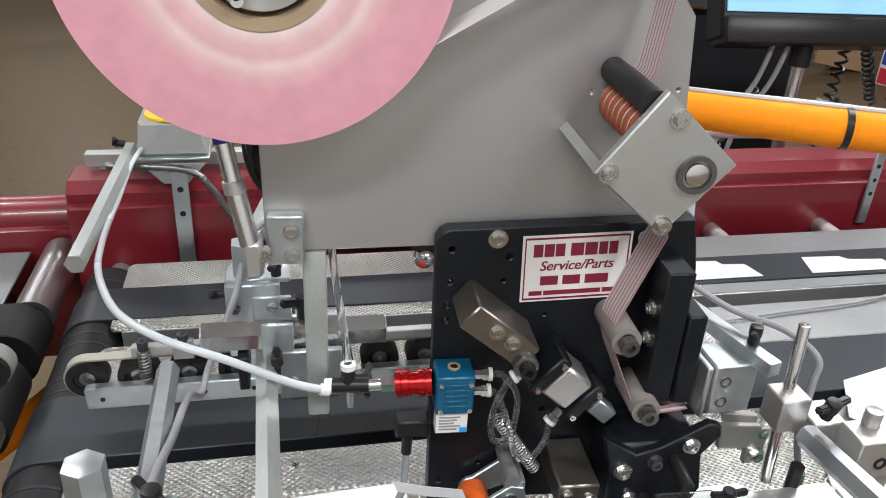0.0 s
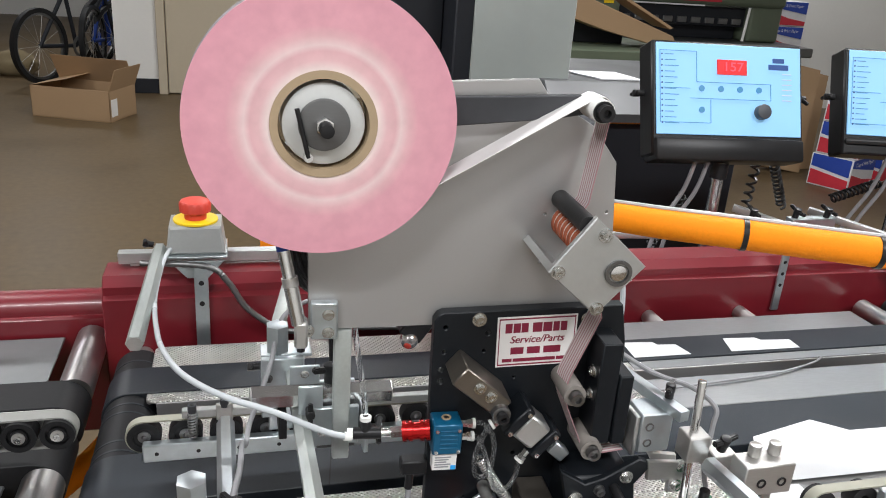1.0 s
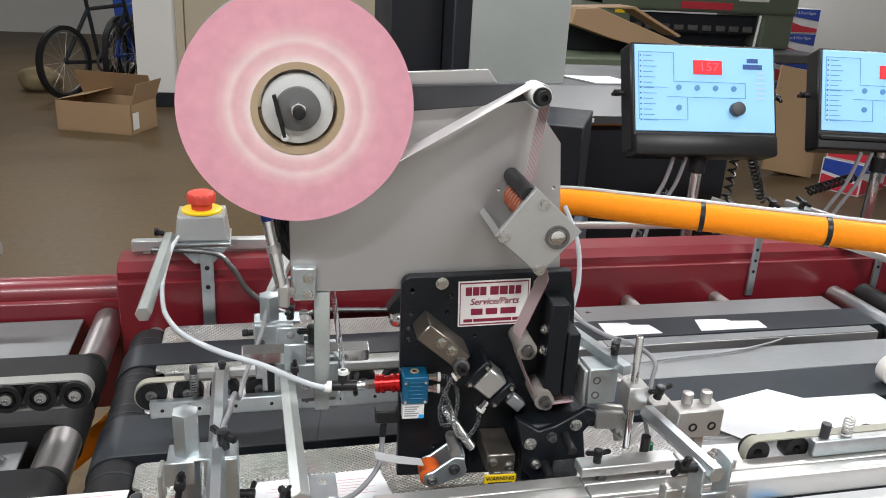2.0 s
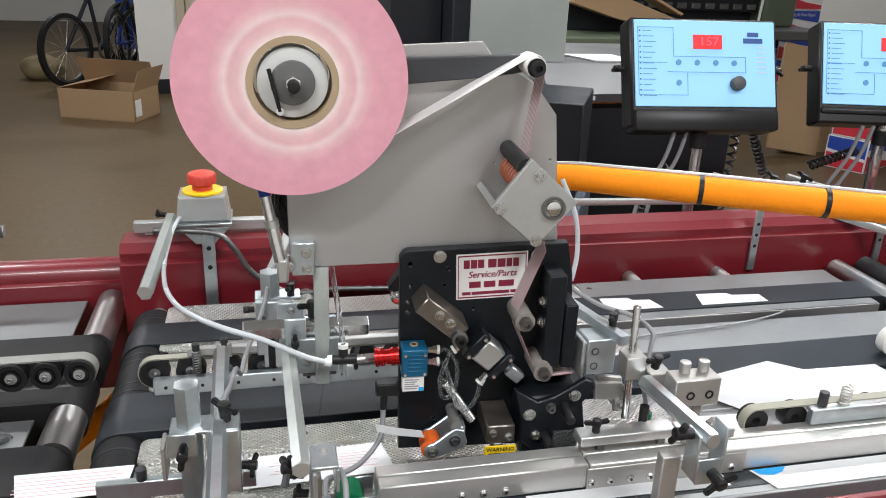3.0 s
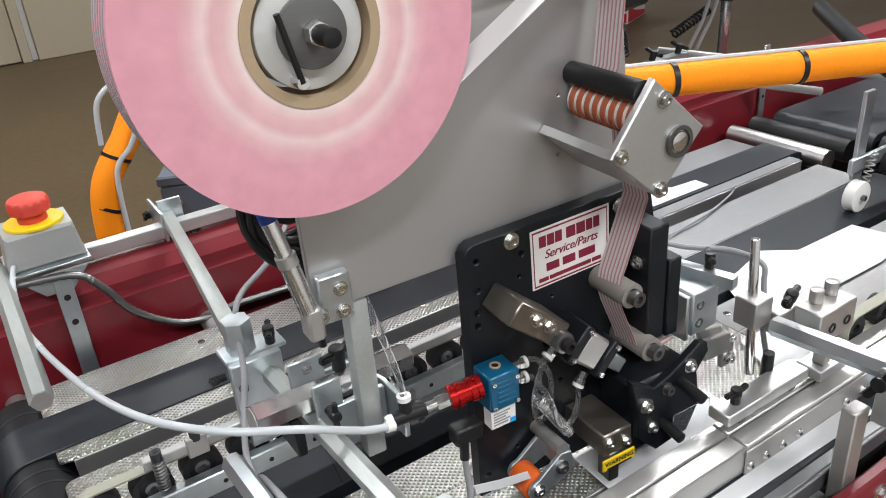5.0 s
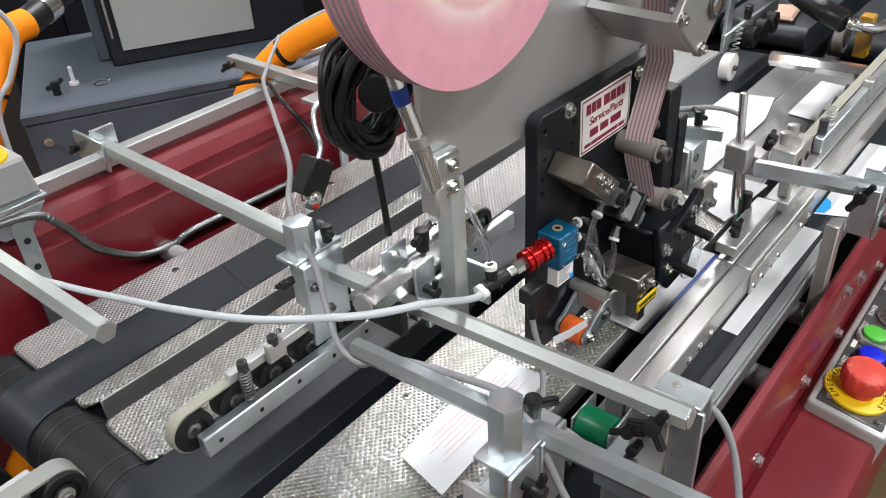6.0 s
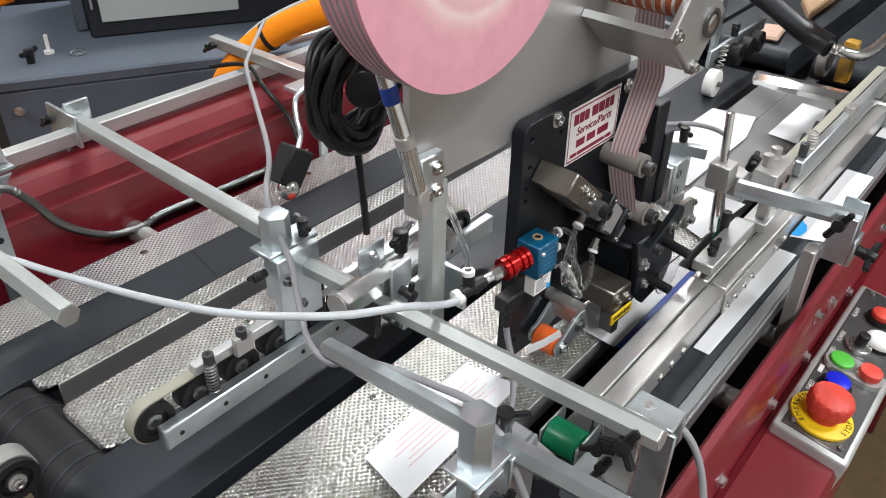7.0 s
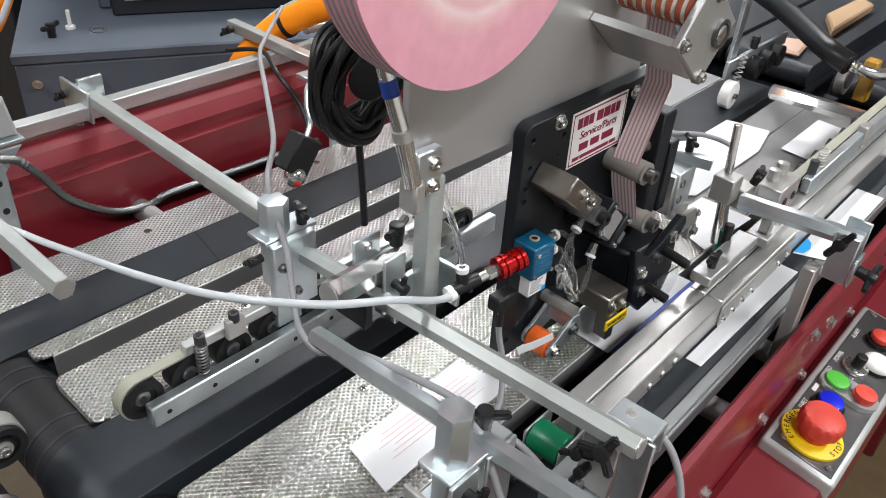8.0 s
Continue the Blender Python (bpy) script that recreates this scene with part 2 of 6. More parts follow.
def part(name, bm, mat, parent=None, label=""):
    """Links a bmesh, built in world places, as one mesh under a thing or a part."""
    me = bpy.data.meshes.new(name)
    bmesh.ops.recalc_face_normals(bm, faces=bm.faces)
    bm.to_mesh(me)
    bm.free()
    me.materials.append(mat)
    me.shade_smooth()
    me.set_sharp_from_angle(angle=radians(38))
    ob = new(name, me)
    if parent:
        ob.parent = parent
        ob.matrix_parent_inverse = parent.matrix_basis.inverted() if parent.type == "EMPTY" else Matrix()
    if label:
        ob["label"] = label
    return ob


def solo(name, bm, mat, label, category="", group="", kind=""):
    return tagged(part(name, bm, mat), label, category, group, kind)


def box(x0, x1, y0, y1, z0, z1, bevel=0.0012, bm=None, turn=None, seg=1):
    bm = bm or bmesh.new()
    m = Matrix.Translation(((x0 + x1) / 2, (y0 + y1) / 2, (z0 + z1) / 2))
    if turn is not None:
        m = m @ turn.to_4x4()
    m = m @ Matrix.Diagonal((abs(x1 - x0), abs(y1 - y0), abs(z1 - z0), 1))
    got = bmesh.ops.create_cube(bm, size=1, matrix=m)
    if bevel:
        edges = {e for v in got["verts"] for e in v.link_edges}
        bmesh.ops.bevel(bm, geom=list(edges), offset=min(bevel, 0.45 * min(abs(x1 - x0), abs(y1 - y0), abs(z1 - z0))), segments=seg, affect="EDGES", profile=0.5)
    return bm


def rotated(rx=0, ry=0, rz=0):
    return Euler((radians(rx), radians(ry), radians(rz))).to_matrix()


def between(a, b):
    a, b = Vector(a), Vector(b)
    q = (b - a).to_track_quat("Z", "Y")
    return Matrix.Translation((a + b) / 2) @ q.to_matrix().to_4x4(), (b - a).length


def rod(a, b, r, n=20, r2=None, bm=None, bevel=0.0, spin=0.0):
    """A round (or n-sided) bar from a to b."""
    bm = bm or bmesh.new()
    m, d = between(a, b)
    m = m @ Matrix.Rotation(radians(spin), 4, "Z")
    got = bmesh.ops.create_cone(bm, cap_ends=True, segments=n, radius1=r, radius2=r if r2 is None else r2, depth=d, matrix=m)
    if bevel:
        edges = {e for v in got["verts"] for e in v.link_edges if any(len(f.verts) > 4 or n <= 4 for f in e.link_faces)}
        bmesh.ops.bevel(bm, geom=list(edges), offset=bevel, segments=2, affect="EDGES", profile=0.5)
    return bm


def ring(c, axis, r_out, r_in, w, n=40, bm=None):
    """A flat ring or sleeve of width w along axis."""
    bm = bm or bmesh.new()
    axis = Vector(axis).normalized()
    q = axis.to_track_quat("Z", "Y").to_matrix().to_4x4()
    m = Matrix.Translation(c) @ q
    loops = []
    for r, h in ((r_out, -w / 2), (r_out, w / 2), (r_in, w / 2), (r_in, -w / 2)):
        loops.append([bm.verts.new(m @ Vector((r * math.cos(2 * math.pi * i / n), r * math.sin(2 * math.pi * i / n), h))) for i in range(n)])
    for k in range(4):
        a, b = loops[k], loops[(k + 1) % 4]
        for i in range(n):
            bm.faces.new((a[i], a[(i + 1) % n], b[(i + 1) % n], b[i]))
    return bm


def smooth_path(points, steps=8, closed=False):
    pts = [Vector(p) for p in points]
    out = []
    count = len(pts) if closed else len(pts) - 1
    for i in range(count):
        if closed:
            p0, p1, p2, p3 = (pts[(i + k) % len(pts)] for k in (-1, 0, 1, 2))
        else:
            p0, p1, p2, p3 = pts[max(i - 1, 0)], pts[i], pts[i + 1], pts[min(i + 2, len(pts) - 1)]
        for s in range(steps):
            t = s / steps
            out.append(0.5 * ((2 * p1) + (p2 - p0) * t + (2 * p0 - 5 * p1 + 4 * p2 - p3) * t * t + (3 * p1 - p0 - 3 * p2 + p3) * t ** 3))
    if not closed:
        out.append(pts[-1])
    return out


def tube(points, r, n=10, steps=8, bm=None, ridges=0.0, raw=False, closed=False):
    """A hose or cable along a smooth line."""
    bm = bm or bmesh.new()
    line = [Vector(p) for p in points] if raw else smooth_path(points, steps, closed)
    rings = []
    side = None
    for i, p in enumerate(line):
        if closed:
            d = (line[(i + 1) % len(line)] - line[i - 1]).normalized()
        else:
            d = (line[min(i + 1, len(line) - 1)] - line[max(i - 1, 0)]).normalized()
        if side is None:
            side = d.orthogonal().normalized()
        side = (side - d * side.dot(d)).normalized()
        up = d.cross(side)
        rr = r * (1 + (ridges if i % 2 else -ridges))
        rings.append([bm.verts.new(p + rr * (math.cos(2 * math.pi * k / n) * side + math.sin(2 * math.pi * k / n) * up)) for k in range(n)])
    pairs = list(zip(rings, rings[1:])) + ([(rings[-1], rings[0])] if closed else [])
    for a, b in pairs:
        for k in range(n):
            bm.faces.new((a[k], a[(k + 1) % n], b[(k + 1) % n], b[k]))
    if not closed:
        bm.faces.new(rings[0])
        bm.faces.new(rings[-1])
    return bm


def helix(a, b, r, wire, turns, n=6, per=14):
    a, b = Vector(a), Vector(b)
    d = (b - a).normalized()
    s = d.orthogonal().normalized()
    u = d.cross(s)
    pts = []
    for i in range(int(turns * per) + 1):
        k = i / (turns * per)
        w = 2 * math.pi * turns * k
        pts.append(a + (b - a) * k + r * (math.cos(w) * s + math.sin(w) * u))
    return tube(pts, wire, n, raw=True)


def slab(outline, axis, lo, hi, bevel=0.001, bm=None):
    """A plate of any outline, given in the two other axes, between lo and hi along axis."""
    bm = bm or bmesh.new()

    def at(p, h):
        if axis == "y":
            return (p[0], h, p[1])
        if axis == "x":
            return (h, p[0], p[1])
        return (p[0], p[1], h)
    a = [bm.verts.new(at(p, lo)) for p in outline]
    b = [bm.verts.new(at(p, hi)) for p in outline]
    faces = [bm.faces.new(a), bm.faces.new(b)]
    for i in range(len(a)):
        j = (i + 1) % len(a)
        faces.append(bm.faces.new((a[i], a[j], b[j], b[i])))
    if bevel:
        bmesh.ops.recalc_face_normals(bm, faces=faces)
        edges = {e for f in faces[:2] for e in f.edges}
        bmesh.ops.bevel(bm, geom=list(edges), offset=bevel, segments=1, affect="EDGES")
    return bm


def disc_outline(cx, cy, r, n=32, a0=0, a1=360):
    return [(cx + r * math.cos(radians(a0 + (a1 - a0) * i / n)), cy + r * math.sin(radians(a0 + (a1 - a0) * i / n))) for i in range(n + (a1 - a0 < 360))]


BOLT_STEEL = material("bright_bolt_steel", (0.58, 0.58, 0.56), 0.24, 0.95, 400, 0.25, 0.05, 900, stain=0.15, stain_scale=60)


def bolt(p, axis, r, mat=None, parent=None, washer=True, socket=False, name="bolt"):
    """A bolt head at p that stands out along axis, with its washer."""
    axis = Vector(axis).normalized()
    p = Vector(p)
    bm = bmesh.new()
    if washer:
        rod(p, p + axis * r * 0.22, r * 1.3, 20, bm=bm)
    if socket:
        ring(p + axis * r * 0.75, axis, r, r * 0.52, r * 1.1, 18, bm)
        rod(p + axis * r * 0.2, p + axis * r * 0.65, r * 0.55, 6, bm=bm)
    else:
        rod(p + axis * r * 0.2, p + axis * r * 0.72, r * 0.95, 6, bm=bm)
        ring(p + axis * r * 0.80, axis, r * 0.80, r * 0.46, r * 0.26, 18, bm)
    return part(name, bm, mat or BOLT_STEEL, parent)


def words(text, m, size, mat, parent, name="lettering", align="CENTER", bold=0.0, wide=1.0, shear=0.0, label=""):
    """Built-in font, turned into a mesh at the pose m."""
    cu = bpy.data.curves.new(name, "FONT")
    cu.body, cu.size, cu.align_x, cu.align_y, cu.offset, cu.shear = text, size, align, "CENTER", bold, shear
    cu.extrude = 0.0001
    tmp = bpy.data.objects.new(name, cu)
    scene.collection.objects.link(tmp)
    bpy.context.view_layer.update()
    me = bpy.data.meshes.new_from_object(tmp.evaluated_get(bpy.context.evaluated_depsgraph_get()))
    bpy.data.objects.remove(tmp)
    me.transform(m @ Matrix.Diagonal((wide, 1, 1, 1)))
    me.materials.clear()
    me.materials.append(mat)
    ob = new(name, me)
    if parent:
        ob.parent = parent
        ob.matrix_parent_inverse = parent.matrix_basis.inverted() if parent.type == "EMPTY" else Matrix()
    if label:
        ob["label"] = label
    return ob

# ---- the room ----
X0, X1, Y0, Y1, TOP = -6.0, 7.5, -3.2, 13.5, 3.1
solo("floor", box(X0, X1, Y0, Y1, -0.1, 0.0, 0), CONCRETE, "brown sealed concrete floor with a dull shine", "floor", kind="structure")
solo("ceiling", box(X0, X1, Y0, Y1, TOP, TOP + 0.1, 0), CEILING, "plain pale ceiling", "ceiling", kind="structure")
solo("wall_south", box(X0, X1, Y0 - 0.12, Y0, 0, TOP, 0), WALL, "plain pale painted wall", "wall", kind="structure")
solo("wall_west", box(X0 - 0.12, X0, Y0, Y1, 0, TOP, 0), WALL, "plain pale painted wall", "wall", kind="structure")
solo("wall_east", box(X1, X1 + 0.12, Y0, Y1, 0, TOP, 0), WALL, "plain pale painted wall", "wall", kind="structure")
solo("wall_north", box(X0, -1.3, Y1, Y1 + 0.12, 0, TOP, 0), WALL, "white painted wall at the end of the hall", "wall", kind="structure")
wn = solo("wall_inner", box(-1.20, X1, 7.1, 7.25, 0, TOP, 0), WALL, "white painted inner wall with a dark base strip", "wall", kind="structure")
solo("wall_return", box(-1.20, -1.06, 7.25, Y1, 0, TOP, 0), WALL, "white painted return wall", "wall", kind="structure")
solo("baseboard", box(-1.20, -0.84, 7.07, 7.098, 0, 0.13, 0.004), BASE_DARK, "dark blue-black base strip on the white wall", "baseboard", kind="structure")
d = thing("door_1", -0.3, 7.09, 0, "beige painted steel door in its frame", "door", kind="structure")
part("door_leaf", box(-0.76, 0.42, 7.06, 7.095, 0.01, 2.08, 0.004), BEIGE, d)
part("door_frame", box(-0.84, -0.765, 7.03, 7.095, 0, 2.14, 0.004), BEIGE, d)
part("door_frame", box(0.425, 0.50, 7.03, 7.095, 0, 2.14, 0.004), BEIGE, d)
# An assumed fixture over every lamp, the fill lamps included.
for lx, ly, watts in LAMPS:
    t = thing("assumed_ceiling_light", lx, ly, TOP, "assumed white fluorescent ceiling fixture, out of view, switched on", "ceiling light", "ceiling lights")
    part("housing", box(lx - 0.62, lx + 0.62, ly - 0.16, ly + 0.16, TOP - 0.06, TOP - 0.002, 0.004), WHITE_PLASTIC, t)

# ---- the folding machine: frames ----
TABLE = 0.895


def side_frame(name, x0, x1, y_in, y_out, z0, z1, label):
    """A red beam of folded sheet, with a stepped lip along its inner top edge."""
    s = 1 if y_out > y_in else -1
    prof = [(y_in, z0), (y_in, z1 - 0.028), (y_in + s * 0.007, z1 - 0.023), (y_in + s * 0.007, z1 - 0.012), (y_in + s * 0.014, z1 - 0.006),
            (y_in + s * 0.020, z1), (y_out, z1), (y_out, z0)]
    return slab(prof, "x", x0, x1, 0.0015)


m = thing("machine_side_frame", 0.4, 0.5, 0, "long dark red painted steel side frame of the folding machine", "machine frame", "machine side frames")
part("beam", side_frame("beam", -0.352, 2.6, 0.448, 0.516, 0.70, 0.972, ""), RED, m)
for lx in (0.25, 1.2, 2.4):
    part("leg", box(lx, lx + 0.09, 0.45, 0.514, 0.0, 0.70, 0.004), RED, m)
m = thing("machine_side_frame", 0.4, -0.2, 0, "dark red painted steel side frame beside the control box", "machine frame", "machine side frames")
part("beam", slab([(-0.184, 0.66), (-0.184, 0.932), (-0.187, 0.936), (-0.193, 0.936), (-0.196, 0.932), (-0.196, 0.66)], "x", -0.33, 2.6, 0.001), RED, m)
part("ledge", slab([(-0.1965, 0.66), (-0.1965, 0.846), (-0.203, 0.850), (-0.262, 0.842), (-0.266, 0.836), (-0.266, 0.66)], "x", -0.33, 2.6, 0.002), RED, m)
for lx in (-0.30, 1.2, 2.4):
    part("leg", box(lx, lx + 0.09, -0.26, -0.19, 0.0, 0.66, 0.004), RED, m)
for i, (bx, bz) in enumerate([(0.02, .868), (0.127, .872), (0.226, .860), (0.208, .921), (0.262, .905), (0.36, .862), (0.44, .905), (0.60, .872)]):
    bolt((bx, -0.1962, bz), (0, -1, 0), 0.0056, CHROME, m)

# ---- the folding machine: table plates and belts ----


def table_plate(x0, x1, y0, y1, lips, label):
    t = thing("table_plate", x0, y0, TABLE, label, "table plate", "table plates")
    r = min(0.009, 0.4 * (y1 - y0))
    outline = [(0.3395, y0), (0.3395, y1)] + disc_outline(x0 + r, y1 - r, r, 6, 90, 180) + disc_outline(x0 + r, y0 + r, r, 6, 180, 270)
    part("sheet", slab(outline, "z", TABLE - 0.003, TABLE, 0.0009), PERF, t)
    part("turned_edge", rod((x0 + 0.0035, y0 + r, TABLE - 0.0048), (x0 + 0.0035, y1 - r, TABLE - 0.0048), 0.0035, 14), STEEL, t)
    # Same plate carried on, darker and plain to stand for its dark reflection.
    part("darkened_sheet", box(0.3400, x1, y0, y1, TABLE - 0.003, TABLE, 0.0008), FAR_STEEL, t, "far end of the plate, darkened as if reflecting the dark hall")
    for y, s in lips:
        part("lip", box(x0 + 0.012, x1, min(y, y + s * 0.0025), max(y, y + s * 0.0025), TABLE - 0.026, TABLE - 0.001, 0.0006), BRUSHED, t)
    ys = (y0 + y1) / 2 + 0.006
    for sx in (x0 + 0.17, x0 + 0.40, x0 + 0.64):
        screw = part("flat_screw", rod((sx, ys, TABLE - 0.001), (sx, ys, TABLE + 0.0006), 0.0042, 18, bevel=0.0003), BOLT_STEEL, t)
        part("cross_slot", box(sx - 0.0024, sx + 0.0024, ys - 0.0005, ys + 0.0005, TABLE + 0.0004, TABLE + 0.0008, 0, box(sx - 0.0005, sx + 0.0005, ys - 0.0024, ys + 0.0024, TABLE + 0.0004, TABLE + 0.0009, 0)), BLACK_PLASTIC, screw)
    return t


PLATES = [(-0.284, 0.80, 0.347, 0.405), (-0.284, 0.80, 0.268, 0.298), (-0.286, 0.80, 0.170, 0.240), (-0.281, 0.80, 0.0255, 0.0720),
          (-0.281, 0.80, -0.048, 0.0240)]
for x0, x1, y0, y1 in PLATES:
    lips = [(y0, -1)]
    table_plate(x0, x1, y0, y1, lips, "dimpled steel table plate with a folded lip, between the belts")
# Near-black colour here deepens the shade seen between plates and belts.
solo("machine_bed", box(-0.27, 0.82, -0.165, 0.44, 0.80, 0.845, 0.003), BASE_DARK, "machine bed beneath the belts, coloured near black for the gaps' shade", "machine bed", kind="structure")


def flat_belt(x0, x1, y0, y1, r, z, mat, label, name="conveyor_belt"):
    """An endless flat belt round two drums."""
    outer = [(x1, z)] + [(x0 - r * math.sin(radians(a)), z - r + r * math.cos(radians(a))) for a in range(0, 181, 12)]
    outer += [(x1 + r * math.sin(radians(a)), z - r - r * math.cos(radians(a))) for a in range(0, 180, 12)]
    t = thing(name, x0, y0, z, label, "conveyor belt", "conveyor belts")
    part("band", slab(outer, "y", y0, y1, 0.0008), mat, t)
    sx = x0 + 0.21
    part("splice", slab([(sx, y0 + 0.001), (sx + 0.012, y1 - 0.001), (sx + 0.0135, y1 - 0.001), (sx + 0.0015, y0 + 0.001)], "z", z - 0.0005, z + 0.0003, 0), BELT_BLACK, t)
    return t


for y0, y1 in ((0.287, 0.348), (0.084, 0.166)):
    flat_belt(-0.303, 0.815, y0, y1, 0.034, TABLE + 0.002, BELT, "dark grey flat rubber conveyor belt")
flat_belt(-0.035, 0.95, -0.1543, -0.0988, 0.019, 0.932, BELT, "narrow blue-grey belt along the guide rail")
drum = thing("belt_drum", -0.303, 0.1, 0.863, "black rubber-covered drum at the end of the table", "drum")
part("shell", rod((-0.303, -0.17, 0.863), (-0.303, 0.40, 0.863), 0.0315, 40), BELT_BLACK, drum)
for y in (0.372, 0.270, 0.252, 0.196, 0.178, 0.060):
    part("groove_band", ring((-0.303, y, 0.863), (0, 1, 0), 0.0319, 0.030, 0.0030, 40), BELT, drum)
part("shaft", rod((-0.303, -0.185, 0.863), (-0.303, 0.447, 0.863), 0.012, 20), STEEL, drum)
for sx, tag in ((-0.086, 0), (0.135, 0), (0.455, 0), (0.62, 0)):
    t = thing("cross_tube", sx, 0.42, 0.885, "bare steel cross tube running into the red frame", "tube", "cross tubes")
    part("tube", rod((sx, 0.36, 0.882), (sx, 0.4475, 0.882), 0.0115, 24), SATIN, t)
t = thing("end_roller", 0.85, 0.2, 0.9, "steel roller at the far end of the table", "roller", "end rollers")
part("shell", rod((0.845, 0.25, 0.885), (0.845, 0.43, 0.885), 0.017, 30), ROLLER_STEEL, t)
t = thing("end_roller", 0.915, 0.2, 0.9, "black rubber roller at the far end of the table", "roller", "end rollers")
part("shell", rod((0.905, 0.25, 0.885), (0.905, 0.43, 0.885), 0.019, 30), BELT_BLACK, t)

# long two-part rail on the near side, with its screwed side plates
NEAR = 0.932
t = thing("guide_rail", 0.3, -0.115, NEAR, "long bright steel guide rail in two strips with dome-head screws", "guide rail")
for x0, x1 in ((-0.056, 0.1385), (0.1395, 0.95)):
    part("rail_body", box(x0, x1, -0.1315, -0.1155, NEAR + 0.0005, 0.9575, 0.0012), RAIL, t)
    part("rail_strip", box(x0, x1, -0.1143, -0.0990, NEAR - 0.02, 0.9575, 0.0010), RAIL, t)
part("lower_strip", box(-0.075, 0.95, -0.0985, -0.0925, 0.90, 0.9240, 0.0008), STEEL, t)
part("side_plate", box(0.1365, 0.3000, -0.1336, -0.1317, 0.9325, 0.9545, 0.0006), STEEL, t)
for sx in (-0.025, 0.0185, 0.0385, 0.0592, 0.1415, 0.160, 0.180, 0.200, 0.262, 0.285):
    y = -0.1337 if sx > 0.137 else -0.1315
    bm = bmesh.new()
    bmesh.ops.create_uvsphere(bm, u_segments=14, v_segments=8, radius=0.0040, matrix=Matrix.Translation((sx, y, 0.9400)) @ Matrix.Diagonal((1, 0.7, 1, 1)))
    screw = part("screw", bm, CHROME, t)
    part("socket", rod((sx, y - 0.0029, 0.9400), (sx, y - 0.0022, 0.9400), 0.0015, 6), BLACK_PLASTIC, screw)
n = thing("side_channel", 0.3, -0.15, 0.86, "dark steel channel carrying the near belt, with worn bright edge", "channel")
part("web", box(-0.06, 0.95, -0.1670, -0.1640, 0.916, NEAR - 0.0003, 0.0008), COVER, n)
for sx in (0.085, 0.19, 0.42):
    part("cross_tube", rod((sx, -0.1845, 0.893), (sx, -0.120, 0.893), 0.0105, 24), SATIN, n, "bare steel tube to the red frame")
part("flange", box(-0.06, 0.95, -0.1638, -0.1545, NEAR - 0.0035, NEAR - 0.0003, 0.0008), COVER, n)

# ---- tape applicator ----


def drilled(outline, holes, lo, hi, axis="y"):
    """A plate with round holes through it, flat in x and z, between lo and hi along y."""
    cu = bpy.data.curves.new("plate", "CURVE")
    cu.dimensions, cu.fill_mode, cu.extrude = "2D", "BOTH", abs(hi - lo) / 2 - 0.0007
    cu.bevel_depth, cu.bevel_resolution = 0.0007, 0
    for loop in [outline] + [disc_outline(hx, hz, hr, 16) for hx, hz, hr in holes]:
        sp = cu.splines.new("POLY")
        sp.points.add(len(loop) - 1)
        for q, (u, v) in zip(sp.points, loop):
            q.co = (u, v, 0, 1)
        sp.use_cyclic_u = True
    tmp = bpy.data.objects.new("plate", cu)
    scene.collection.objects.link(tmp)
    bpy.context.view_layer.update()
    me = bpy.data.meshes.new_from_object(tmp.evaluated_get(bpy.context.evaluated_depsgraph_get()))
    bpy.data.objects.remove(tmp)
    me.transform(Matrix.Translation((0, (lo + hi) / 2, 0)) @ Matrix.Rotation(radians(90), 4, "X"))
    bm = bmesh.new()
    bm.from_mesh(me)
    bmesh.ops.remove_doubles(bm, verts=bm.verts, dist=1e-5)
    return bm


def wing_knob(p, axis, r, parent=None, spin=0.0, wings=2, mat=None):
    """A black clamping knob with wings on a short stem."""
    axis = Vector(axis).normalized()
    p = Vector(p)
    bm = rod(p, p + axis * r * 0.9, r * 0.55, 16)
    rod(p + axis * r * 0.8, p + axis * r * 1.9, r * 0.62, 18, bm=bm, bevel=r * 0.12)
    q = axis.to_track_quat("Z", "Y").to_matrix() @ rotated(0, 0, spin)
    for i in range(wings):
        d = q @ Vector((math.cos(2 * math.pi * i / wings), math.sin(2 * math.pi * i / wings), 0))
        a, b = p + axis * r * 1.35 + d * r * 0.3, p + axis * r * 1.55 + d * r * 1.75
        m, ln = between(a, b)
        got = bmesh.ops.create_cube(bm, size=1, matrix=m @ Matrix.Diagonal((r * 0.62, r * 0.62, ln, 1)))
        bmesh.ops.bevel(bm, geom=list({e for v in got["verts"] for e in v.link_edges}), offset=r * 0.14, segments=2, affect="EDGES")
    ob = part("knob", bm, mat or BLACK_PLASTIC, parent)
    return ob


GUNMETAL = material("dark_blued_steel", (0.045, 0.047, 0.052), 0.45, 0.3, 120, 0.25, 0.03, 400, stain=0.15)
BRONZED = material("worn_brownish_steel", (0.24, 0.215, 0.185), 0.34, 0.85, 60, 0.3, 0.04, 300, stain=0.25, stain_scale=20)
ROLLER_TAUPE = material("taupe_plastic", (0.24, 0.22, 0.20), 0.5, 0, 60, 0.12)
ap = thing("tape_applicator", -0.02, 0.0, 0.93, "tape applicator with grey steel backing and black mounting plate", "tape applicator")
steel = [(-0.121, 1.112), (-0.02, 1.114), (0.137, 1.114), (0.1285, 1.200), (0.1230, 1.256), (0.1000, 1.285), (0.060, 1.308), (0.051, 1.320), (-0.055, 1.3135), (-0.10, 1.27), (-0.122, 1.20)]
part("backing_plate", drilled(steel, [(0.068, 1.212, 0.0018), (0.068, 1.170, 0.0018), (0.121, 1.214, 0.0018)], 0.0, 0.006), BRUSHED, ap, "brushed grey steel plate")
